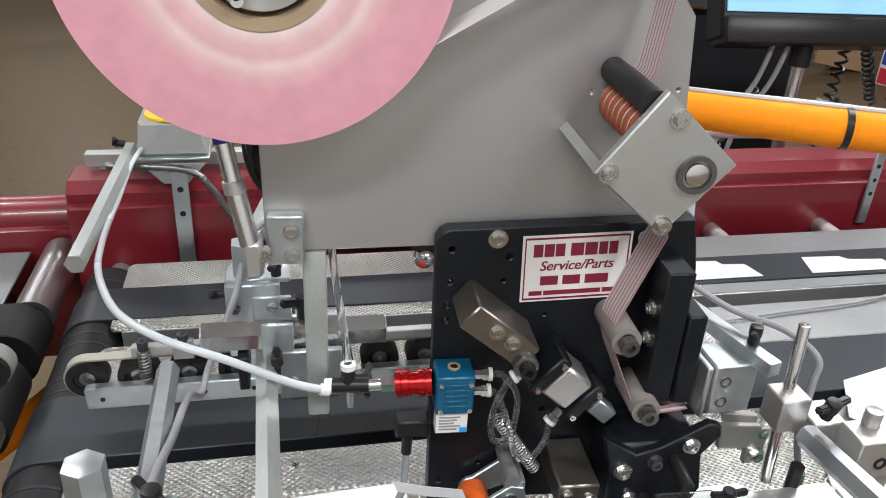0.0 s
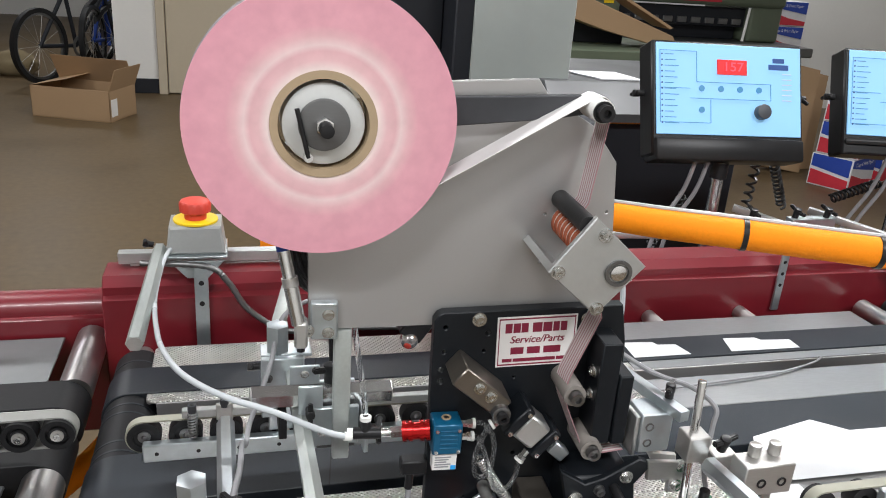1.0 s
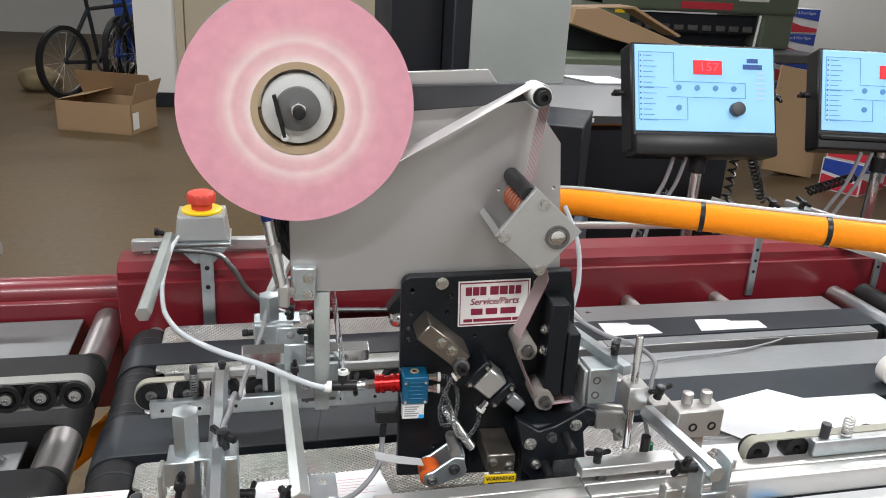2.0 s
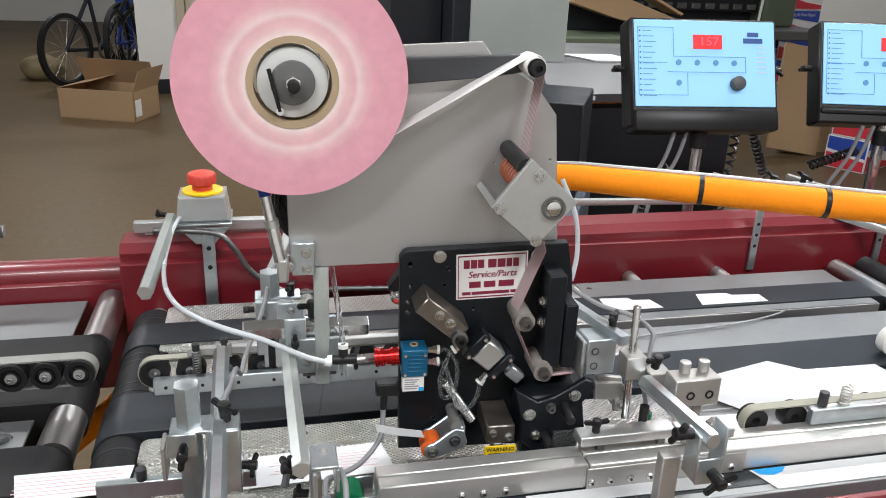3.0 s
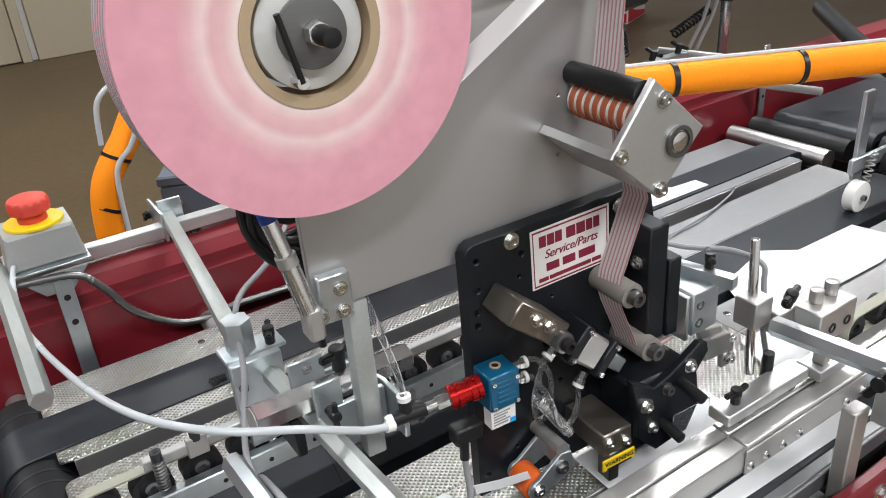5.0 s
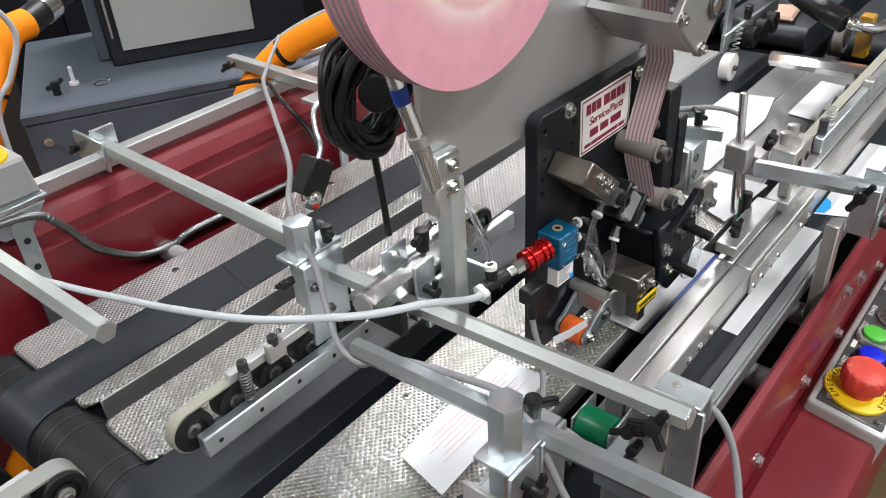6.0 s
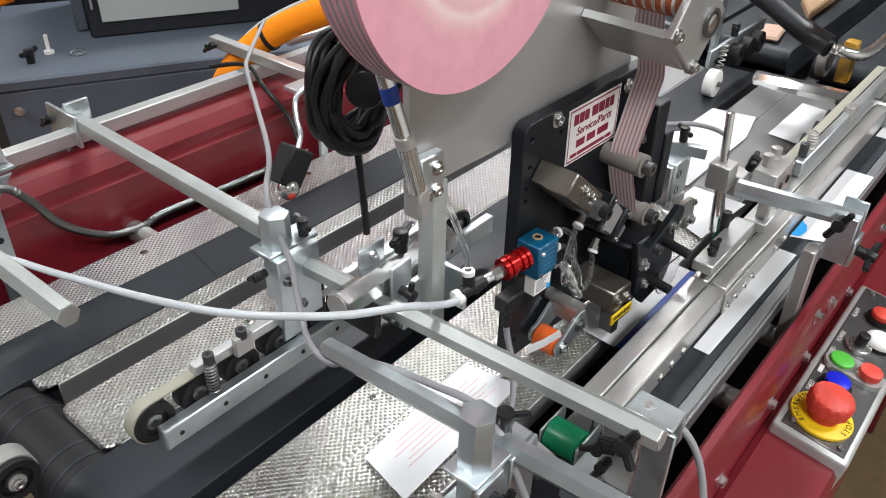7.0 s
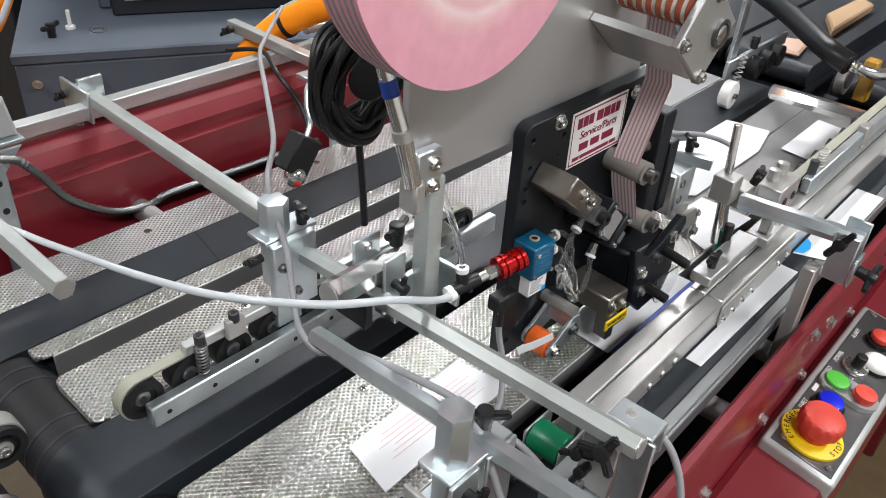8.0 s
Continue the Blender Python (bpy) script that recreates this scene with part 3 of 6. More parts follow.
black = [(-0.017, 0.912), (0.165, 0.908), (0.150, 1.10), (0.143, 1.134), (-0.012, 1.129), (-0.016, 1.127), (-0.019, 1.122)]
HOLES = [(-0.010, 1.1165, .0028), (-0.010, 1.094, .0026), (0.024, 1.094, .0022), (-0.0115, 1.077, .0030), (-0.0115, 1.066, .0030), (-0.010, 0.930, .0030),
         (0.053, 1.068, .0018), (0.060, 0.99, .0026), (0.018, 0.945, .0022), (0.0265, 1.111, .0030)]
part("mounting_plate", drilled(black, HOLES, -0.012, -0.0005), BLACK_PLATE, ap, "black anodised plate with drilled holes")
F = -0.012
bolt((0.0180, F, 1.1238), (0, -1, 0), 0.0048, None, ap)
bolt((0.112, F - 0.002, 1.124), (0, -1, 0), 0.0046, None, ap)

# printed label on the mounting plate
stk = part("label_plate", box(0.0345, 0.1045, F - 0.0006, F - 0.0001, 1.0795, 1.1265, 0, turn=rotated(0, -2.2, 0)), STICKER, ap, "white service label with maroon print and border")
SL = Matrix.Translation((0.0695, F - 0.0008, 1.103)) @ Matrix.Rotation(radians(-2.2), 4, "Y") @ Matrix.Rotation(radians(90), 4, "X")
for (u0, u1, v0, v1) in ((-0.0335, 0.0335, 0.0208, 0.0221), (-0.0335, 0.0335, -0.0221, -0.0208), (-0.0335, -0.0327, -0.0221, 0.0221), (0.0327, 0.0335, -0.0221, 0.0221)):
    bm = box(u0, u1, v0, v1, 0, 0.0001, 0)
    bm.transform(SL)
    part("border", bm, MAROON, stk)
for x, w in ((-0.0290, 0.0060), (-0.0220, 0.0062), (-0.0150, 0.0060), (-0.0052, 0.0082), (0.0040, 0.0078), (0.0128, 0.0056), (0.0194, 0.0056)):
    bm = box(x, x + w, 0.0086, 0.0174, 0, 0.0001, 0)
    bm.transform(SL @ Matrix.Translation((0.0010, 0, 0)))
    part("name_bar", bm, MAROON, stk)
words("Service/Parts", SL @ Matrix.Translation((0, 0.0018, 0)), 0.0096, MAROON, stk, shear=0.25, wide=0.95)
words("Service/Parts", SL @ Matrix.Translation((0.00032, 0.0018, 0.00003)), 0.0096, MAROON, stk, shear=0.25, wide=0.95)
bm = bmesh.new()
for i, w in enumerate((3, 3, 4)):
    x = -0.0225 + (0, 0.0145, 0.029)[i]
    box(x, x + 0.0038 * w, -0.0117, -0.0052, 0, 0.0001, 0, bm)
bm.transform(SL)
part("print_bar", bm, MAROON, stk)
bm = bmesh.new()
for x, w in ((-0.0295, 0.0085), (-0.0200, 0.0375), (0.0186, 0.0085)):
    box(x, x + w, -0.0190, -0.0158, 0, 0.0001, 0, bm)
bm.transform(SL)
part("address_bar", bm, MAROON, stk)

# left bracket, upright and gas strut
part("bracket_block", box(-0.1200, -0.0985, -0.0085, -0.0003, 1.1065, 1.139, 0.0012), ZINC, ap)
for bx, bz in ((-0.1220, 1.1175), (-0.1060, 1.1290), (-0.1060, 1.1130)):
    bolt((bx, -0.0125 if bx < -0.12 else -0.0085, bz), (0, -1, 0), 0.0038, None, ap, socket=bx < -0.12)
part("upright", box(-0.1005, -0.086, -0.001, 0.014, 0.985, 1.111, 0.0018, seg=2), DULL_ZINC, ap, "square aluminium upright")
st = part("gas_strut", rod((-0.1295, -0.014, 1.124), (-0.1368, -0.010, 1.162), 0.0058, 24), CHROME, ap, "polished gas strut")
part("collar", ring((-0.1362, -0.0103, 1.159), (-0.007, 0.004, 0.038), 0.0064, 0.0045, 0.007, 24), STEEL, st)
part("strut_tube", rod((-0.1365, -0.010, 1.160), (-0.150, 0.004, 1.228), 0.0050, 24), CHROME, st)
part("strut_ring", rod((-0.1412, -0.0052, 1.183), (-0.1431, -0.0032, 1.193), 0.0053, 24), BLUE_INK, st)
part("rod_eye", box(-0.1330, -0.1225, -0.0200, -0.0040, 1.104, 1.127, 0.002), STEEL, st)

# tape arm, with the guide roller at its end
TR = (0.0897, -0.030, 1.3045)
arm = part("tension_arm", slab([(-0.075, 1.279), (-0.075, 1.304), (0.030, 1.3085), (0.088, 1.3115), (0.097, 1.3050), (0.088, 1.2965), (0.061, 1.2920)], "y", -0.0105, -0.0025, 0.0008), GUNMETAL, ap, "dark steel tension arm")
part("guide_roller", rod((TR[0], -0.040, TR[2]), (TR[0], -0.0105, TR[2]), 0.0088, 28), WHITE_PLASTIC, arm)
bolt((TR[0], -0.040, TR[2]), (0, -1, 0), 0.0062, BLACK_PLASTIC, arm, socket=True)

# diamond head with its rollers
DC = (0.0885, 1.1945)
dia = [(DC[0] - 0.0385, DC[1] - 0.003), (DC[0] - 0.006, DC[1] + 0.040), (DC[0] + 0.038, DC[1] + 0.001), (DC[0] + 0.003, DC[1] - 0.039)]
head = part("diamond_plate", slab(dia, "y", -0.074, -0.068, 0.0009), SATIN, ap, "satin aluminium diamond-shaped plate")
for bx, bz in ((-0.031, -0.003), (0.002, 0.026), (0.003, -0.033)):
    bolt((DC[0] + bx, -0.074, DC[1] + bz), (0, -1, 0), 0.0042, None, head)
part("bearing", ring((DC[0] + 0.016, -0.075, DC[1] - 0.0035), (0, 1, 0), 0.0105, 0.0078, 0.003, 36), DARK_STEEL, head)
part("shaft_end", rod((DC[0] + 0.016, -0.073, DC[1] - 0.0035), (DC[0] + 0.016, -0.0765, DC[1] - 0.0035), 0.0064, 28, bevel=0.0008), CHROME, head)
d = Vector((dia[3][0] - dia[0][0], 0, dia[3][1] - dia[0][1])).normalized()
n = Vector((-d.z, 0, d.x))
bm = bmesh.new()
a, b = Vector((dia[0][0], 0, dia[0][1])) - n * 0.0, Vector((dia[3][0], 0, dia[3][1]))
a, b = a + d * 0.002, b - d * 0.004
slab([(a.x, a.z), (b.x, b.z), (b.x + n.x * 0.006, b.z + n.z * 0.006), (a.x + n.x * 0.006, a.z + n.z * 0.006)], "y", -0.068, -0.0002, 0.0006, bm)
part("side_arm", bm, SATIN, ap, "flat aluminium arm")
coil = part("ribbed_roller", rod((0.0845, -0.0675, 1.208), (0.0845, -0.004, 1.208), 0.0118, 28), WHITE_PLASTIC, ap)
for i in range(8):
    part("rubber_ring", ring((0.0845, -0.0635 + i * 0.0078, 1.208), (0, 1, 0), 0.0129, 0.0115, 0.0042, 28), COPPER, coil)
part("idler_rod", rod((0.0795, -0.0675, 1.2255), (0.0795, -0.0002, 1.2255), 0.0075, 24), BLACK_PLASTIC, ap)

# tape web: roll to arm, down through the head and on to the lower rollers
T0, T1 = -0.036, -0.013


def web(points, y0, y1, name, mat, th=0.0005):
    bm = bmesh.new()
    rows = [(bm.verts.new((x, y0 + s0, z)), bm.verts.new((x, y1 + s0, z))) for x, z, s0 in points]
    uv = bm.loops.layers.uv.new("UVMap")
    for (a, b), (c, e) in zip(rows, rows[1:]):
        face = bm.faces.new((a, b, e, c))
        for lp, u in zip(face.loops, (0, 1, 1, 0)):
            lp[uv].uv = (u, 0.5)
    bmesh.ops.recalc_face_normals(bm, faces=bm.faces)
    bmesh.ops.solidify(bm, geom=list(bm.faces), thickness=th)
    return part(name, bm, mat, tape)


tape = thing("tape_web", 0.05, -0.03, 1.2, "white tape with thin pink stripes threaded over the rollers", "tape")
RUN_A = [(-0.036, 1.2440, 0.0)] + [(TR[0] + 0.0095 * math.cos(radians(a)), TR[2] + 0.0095 * math.sin(radians(a)), 0.0) for a in (128, 100, 70, 40, 15)]
RUN_B = [(TR[0] + 0.0095, TR[2] - 0.001, 0.0), (0.0885, 1.232, -0.004), (0.075, 1.214, -0.008), (0.078, 1.20, -0.010), (0.098, 1.190, -0.012), (0.1015, 1.163, -0.012)]
RUN_C = [(0.1010, 1.165, -0.016), (0.1085, 1.139, -0.016), (0.0885, 1.083, -0.014), (0.0858, 1.069, -0.014), (0.0905, 1.055, -0.014), (0.1055, 1.0215, -0.014), (0.108, 1.012, -0.014), (0.116, 1.0045, -0.013), (0.150, 1.006, -0.012)]
web(RUN_A, T0, T1, "tape_strip", TAPE_WHITE)
for run in (RUN_B, RUN_C):
    web(run, T0, T1, "tape_strip", TAPE_STRIPED)

# lower rollers
for name_x, name_z in ((0.0955, 1.0700), (0.1175, 1.0150)):
    r = part("tape_roller", rod((name_x, -0.0475, name_z), (name_x, F, name_z), 0.0095, 28, bevel=0.0006), ROLLER_TAUPE, ap, "grey-brown plastic tape roller")
    part("flange", ring((name_x, -0.0487, name_z), (0, 1, 0), 0.0096, 0.006, 0.0016, 28), ROLLER_TAUPE, r)
    bolt((name_x, -0.0495, name_z), (0, -1, 0), 0.0058, DARK_STEEL, r, washer=False, socket=True)

# tall black block and its step
part("end_block", box(0.118, 0.136, -0.042, -0.0005, 1.016, 1.113, 0.0012), BLACK_PLATE, ap)
part("end_block_step", box(0.1365, 0.149, -0.044, 0.004, 1.016, 1.083, 0.0012), BLACK_PLATE, ap)
for bz in (1.082, 1.060):
    bolt((0.1178, -0.030, bz), (-1, 0, -0.1), 0.0045, None, ap)
bolt((0.1495, -0.028, 1.070), (1, 0, 0), 0.0041, None, ap)
bolt((0.1495, -0.028, 1.046), (1, 0, 0), 0.0041, None, ap)

# slanted steel block with two bolts and a black end roller
bm = box(-0.026, 0.026, -0.046, F, -0.0095, 0.0095, 0.0012)
bm.transform(Matrix.Translation((0.017, 0, 1.0735)) @ Matrix.Rotation(radians(40), 4, "Y"))
lever = part("slanted_block", bm, BRONZED, ap)
bolt((0.0145, -0.046, 1.0785), (0, -1, 0), 0.0041, None, lever)
bolt((0.0245, -0.046, 1.0700), (0, -1, 0), 0.0041, None, lever)
part("end_roller", rod((0.0335, -0.052, 1.0555), (0.0335, F, 1.0555), 0.0078, 24, bevel=0.0006), DARK_STEEL, lever)
bolt((0.0335, -0.052, 1.0555), (0, -1, 0), 0.005, BLACK_PLASTIC, lever, washer=False, socket=True)

# small square air cylinder, lying aslant
M45 = Matrix.Translation((0.0635, -0.033, 1.0330)) @ Matrix.Rotation(radians(42), 4, "Y")
bm = box(-0.012, 0.012, -0.013, 0.013, -0.0125, 0.0125, 0.002)
bm.transform(M45)
cyl = part("air_cylinder", bm, SATIN, ap, "small grey air cylinder with black end caps")
for s in (-1, 1):
    bm = box(s * 0.0125, s * 0.0215, -0.015, 0.015, -0.0155, 0.0155, 0.0012)
    bm.transform(M45)
    cap = part("end_cap", bm, BLACK_PLATE, cyl)
    for v in (-0.0115, 0.0115):
        p = M45 @ Vector((s * 0.017, -0.015, v))
        bolt(p, (0, -1, 0), 0.002, CHROME, cyl, washer=False, socket=True)
p0, p1 = M45 @ Vector((0.0215, 0, 0)), M45 @ Vector((0.045, 0, 0))
part("piston_rod", rod(p0, p1, 0.003, 14), CHROME, cyl)
bm = box(0.030, 0.048, -0.006, 0.006, -0.006, 0.006, 0.0012)
bm.transform(M45)
part("clevis", bm, ZINC, cyl)


def elbow(p, d, parent):
    """A small plated hose fitting with a white collar."""
    p, d = Vector(p), Vector(d).normalized()
    f = part("hose_fitting", rod(p, p + d * 0.008, 0.0032, 6), CHROME, parent)
    part("fitting_nut", rod(p + d * 0.006, p + d * 0.010, 0.0042, 6), CHROME, f)
    part("collar", rod(p + d * 0.010, p + d * 0.0125, 0.0045, 16), WHITE_PLASTIC, f)
    return p + d * 0.0125


e1 = elbow((0.0405, -0.033, 1.0420), (-0.8, -0.1, -0.5), cyl)
e2 = elbow((0.0650, -0.034, 1.0085), (-0.55, -0.1, -0.75), cyl)

# blue valve with its label, red coupling and tee
vx0, vx1, vy0, vy1, vz0, vz1 = -0.0185, 0.0065, -0.0345, F - 0.0003, 1.0075, 1.0370
valve = part("valve", box(vx0, vx1, vy0, vy1, vz0, vz1, 0.0012), BLUE, ap, "teal blue air valve with ribbed side")
part("port", ring((-0.006, -0.0225, vz1), (0, 0, 1), 0.0042, 0.0026, 0.0016, 20), CORE, valve)
part("port_hole", rod((-0.006, -0.0225, vz1 - 0.001), (-0.006, -0.0225, vz1 + 0.0002), 0.0027, 20), BLACK_PLASTIC, valve)
for i in range(5):
    part("rib", box(vx0 + 0.006, vx1 - 0.004, vy0 - 0.0008, vy0 + 0.001, vz0 + 0.006 + i * 0.0042, vz0 + 0.0075 + i * 0.0042, 0.0003), BLUE, valve)
for u, v in ((vx0 + 0.003, vz1 - 0.005), (vx1 - 0.003, vz0 + 0.004), (vx0 + 0.003, vz0 + 0.004), (vx1 - 0.003, vz1 - 0.005)):
    bolt((u, vy0, v), (0, -1, 0), 0.0016, CHROME, valve, washer=False, socket=True)
lab = part("valve_label", box(vx0 + 0.001, vx1 - 0.003, vy0 + 0.002, vy0 + 0.012, 0.9910, 1.0072, 0.0004), STICKER, valve, "white data label with grey print and a blue corner")
for i in range(5):
    part("print_bar", box(vx0 + 0.003, vx1 - 0.008 - (i % 3) * 0.002, vy0 + 0.0016, vy0 + 0.0021, 1.0035 - i * 0.0024, 1.0047 - i * 0.0024, 0), GREY_PRINT, lab)
part("print_patch", box(vx1 - 0.008, vx1 - 0.0035, vy0 + 0.0015, vy0 + 0.0021, 0.9915, 0.9955, 0), CYAN_INK, lab)
w1 = elbow((vx1, -0.024, 1.0315), (1, -0.05, 0), valve)
w2 = elbow((vx1, -0.024, 1.0185), (1, -0.05, 0), valve)
part("air_hose", tube([w1, (0.026, -0.026, 1.031), (0.036, -0.03, 1.016), (0.033, -0.034, 0.988), (0.022, -0.034, 0.984), (0.019, -0.034, 1.004), (0.026, -0.034, 1.028), e1], 0.0022, 10, 10), CLEAR, valve, "clear air hose in a loop")
part("air_hose", tube([w2, (0.024, -0.03, 1.016), (0.030, -0.04, 0.998), (0.036, -0.042, 0.977), (0.047, -0.041, 0.974), (0.056, -0.038, 0.986), e2], 0.0022, 10, 10), CLEAR, valve, "clear air hose in a loop")
red = part("coupling", rod((-0.0425, -0.0185, 1.0225), (-0.0195, -0.0225, 1.0255), 0.0075, 28), RED_ANOD, valve, "red anodised quick coupling")
for k in (0.08, 0.3, 0.72, 0.94):
    c = Vector((-0.0425, -0.0185, 1.0225)).lerp(Vector((-0.0195, -0.0225, 1.0255)), k)
    part("grip_ring", ring(c, (0.023, -0.004, 0.003), 0.0091, 0.007, 0.0034, 28), RED_ANOD, red)
part("nut", rod((-0.052, -0.0170, 1.0212), (-0.0425, -0.0185, 1.0225), 0.0052, 6), CHROME, red)
part("nipple", rod((-0.060, -0.0156, 1.0202), (-0.052, -0.0170, 1.0212), 0.0038, 16), CHROME, red)
tee = part("tee_fitting", rod((-0.0835, -0.012, 1.0185), (-0.060, -0.0156, 1.0202), 0.0052, 18), BLACK_PLASTIC, valve)
part("tee_branch", rod((-0.0735, -0.0135, 1.0195), (-0.0735, -0.0115, 1.0310), 0.0047, 18), BLACK_PLASTIC, tee)
part("white_collar", rod((-0.0735, -0.0115, 1.0310), (-0.0735, -0.0113, 1.0345), 0.0050, 18), WHITE_PLASTIC, tee)
part("white_collar", rod((-0.0885, -0.0115, 1.0180), (-0.0835, -0.012, 1.0185), 0.0046, 18), WHITE_PLASTIC, tee)
part("clear_hose", tube([(-0.0735, -0.0113, 1.035), (-0.0755, -0.008, 1.055), (-0.080, 0.004, 1.085), (-0.084, 0.02, 1.115)], 0.0026, 10), CLEAR, tee)
# plug with its cable
plug = part("plug", box(-0.043, -0.0205, -0.026, F - 0.001, 0.982, 0.996, 0.0015), BLACK_PLASTIC, ap)
part("plug_neck", rod((-0.034, -0.020, 0.982), (-0.035, -0.021, 0.966), 0.0036, 14), BLACK_PLASTIC, plug)
part("sensor_cable", tube([(-0.035, -0.021, 0.968), (-0.0355, -0.024, 0.955), (-0.040, -0.034, 0.938), (-0.060, -0.052, 0.925), (-0.082, -0.064, 0.922), (-0.092, -0.085, 0.934), (-0.094, -0.105, 0.936), (-0.093, -0.13, 0.925), (-0.090, -0.145, 0.90)], 0.0026, 10), CABLE_GREY, plug)
part("paper_tag", slab([(-0.043, 0.959), (-0.046, 0.968), (-0.025, 0.962), (0.000, 0.957), (0.003, 0.949), (-0.022, 0.953)], "y", -0.0500, -0.0495, 0), PAPER, plug)

# return spring, press wheel, lower blocks
part("spring", helix((0.0235, -0.030, 1.000), (0.0535, -0.030, 0.954), 0.0040, 0.0009, 22), CHROME, ap)
wheel = part("press_wheel", rod((0.0125, -0.042, 0.929), (0.0125, -0.022, 0.929), 0.0110, 32, bevel=0.0012), ORANGE_RUBBER, ap, "orange rubber press wheel")
for y in (-0.0465, -0.0195):
    out = disc_outline(0.0125, 0.929, 0.0085, 14, 90, 270) + [(0.044, 0.932), (0.047, 0.938), (0.043, 0.952), (0.034, 0.954)]
    part("wheel_arm", slab(out, "y", y, y + 0.0035, 0.0007), ZINC, wheel)
part("wheel_bridge", box(0.033, 0.045, -0.0430, -0.0195, 0.938, 0.954, 0.001), ZINC, wheel)
bolt((0.0125, -0.0465, 0.929), (0, -1, 0), 0.0040, None, wheel)
bolt((0.034, -0.0465, 0.941), (0, -1, 0), 0.0045, DARK_STEEL, wheel)
part("pivot_rod", rod((0.035, -0.046, 0.957), (0.035, F, 0.957), 0.0055, 20), STEEL, ap)
low = part("lower_block", box(0.063, 0.091, -0.060, F, 0.944, 0.964, 0.0015), BRONZED, ap)
part("lower_foot", box(0.070, 0.080, -0.0595, -0.045, 0.916, 0.9435, 0.001), DARK_STEEL, low)
bolt((0.069, -0.060, 0.956), (0, -1, 0), 0.0036, None, low)
bolt((0.085, -0.060, 0.951), (0, -1, 0), 0.0036, None, low)
warn = part("warning_label", box(0.0610, 0.0925, -0.0625, -0.0606, 0.9325, 0.9425, 0.0004), YELLOW, low, "yellow warning label")
words("WARNING", Matrix.Translation((0.0768, -0.0627, 0.9385)) @ Matrix.Rotation(radians(90), 4, "X"), 0.0058, BLACK_PLASTIC, warn, bold=0.0001)
part("print_bar", box(0.065, 0.089, -0.0628, -0.0625, 0.9333, 0.9345, 0), BLACK_PLASTIC, warn)

# black cutter plates with their pins
cut = part("cutter_plate", slab([(0.088, 1.003), (0.112, 0.988), (0.128, 0.993), (0.158, 1.011), (0.166, 1.008), (0.168, 1.000), (0.157, 0.985), (0.162, 0.955), (0.150, 0.930), (0.118, 0.925), (0.098, 0.945), (0.096, 0.972)], "y", -0.060, -0.053, 0.001), BLACK_PLATE, ap)
bolt((0.148, -0.060, 0.994), (0, -1, 0), 0.0047, None, cut)
bolt((0.104, -0.060, 0.975), (0, -1, 0), 0.0050, None, cut)
bolt((0.125, -0.060, 0.982), (0, -1, 0), 0.004, DARK_STEEL, cut, socket=True)
bolt((0.112, -0.060, 0.951), (0, -1, 0), 0.0043, None, cut)
part("pin", rod((0.138, -0.085, 0.981), (0.138, -0.060, 0.984), 0.0044, 18, bevel=0.0006), BLACK_PLASTIC, cut)
part("pin", rod((0.121, -0.082, 0.950), (0.121, -0.060, 0.952), 0.0044, 18, bevel=0.0006), BLACK_PLASTIC, cut)
part("cutter_body", box(0.098, 0.160, -0.0525, F, 0.925, 0.990, 0.003), BLACK_PLATE, cut)
part("guard", slab(disc_outline(0.148, 0.945, 0.020, 18, 180, 360) + [(0.168, 0.958), (0.128, 0.958)], "y", -0.066, -0.0645, 0.0004), CLEAR, cut, "clear plastic guard")
ap.matrix_basis = pose(-0.02, 0.0, 0.93, 0, 0, -3.5)

# ---- tape roll on its hub ----
PALE_ALU = material("pale_cast_aluminium", (0.62, 0.63, 0.62), 0.42, 0.35, 160, 0.12, 0.03, 500, stain=0.08)
roll = thing("tape_roll", *ROLL, "large roll of pink and white double-sided tape", "tape roll")
cx, cy, cz = ROLL
part("winding", ring((cx, cy + 0.013, cz), (0, 1, 0), 0.0945, 0.0372, 0.026, 128), TAPE_FACE, roll)
for i in range(5):
    part("edge_line", ring((cx, cy + 0.0040 + i * 0.0046, cz), (0, 1, 0), 0.09475, 0.0940, 0.0015, 128), GREY_PRINT, roll)
part("core", ring((cx, cy + 0.013, cz), (0, 1, 0), 0.0372, 0.0316, 0.0275, 64), CORE, roll, "brown cardboard core")
hub = thing("roll_hub", cx, cy, cz, "grey aluminium hub with a locking lever, holding the roll", "hub")
part("hub_disc", rod((cx, cy + 0.003, cz), (cx, -0.003, cz), 0.0288, 56, bevel=0.001), PALE_ALU, hub)
part("inner_disc", rod((cx, cy - 0.002, cz), (cx, cy + 0.003, cz), 0.0180, 44, bevel=0.0008), BAR_GREY, hub)
part("nut", rod((cx, cy - 0.009, cz), (cx, cy - 0.002, cz), 0.0066, 6, bevel=0.0006), CHROME, hub)
part("stud", rod((cx, cy - 0.022, cz), (cx, cy - 0.009, cz), 0.0050, 20, bevel=0.0008), BLACK_PLASTIC, hub)
part("lever", rod((cx - 0.019, cy - 0.005, cz + 0.012), (cx - 0.011, cy - 0.005, cz - 0.022), 0.0017, 10), BLACK_PLASTIC, hub)
part("lever_end", rod((cx - 0.011, cy - 0.006, cz - 0.022), (cx - 0.011, cy + 0.003, cz - 0.022), 0.0032, 14), CHROME, hub)

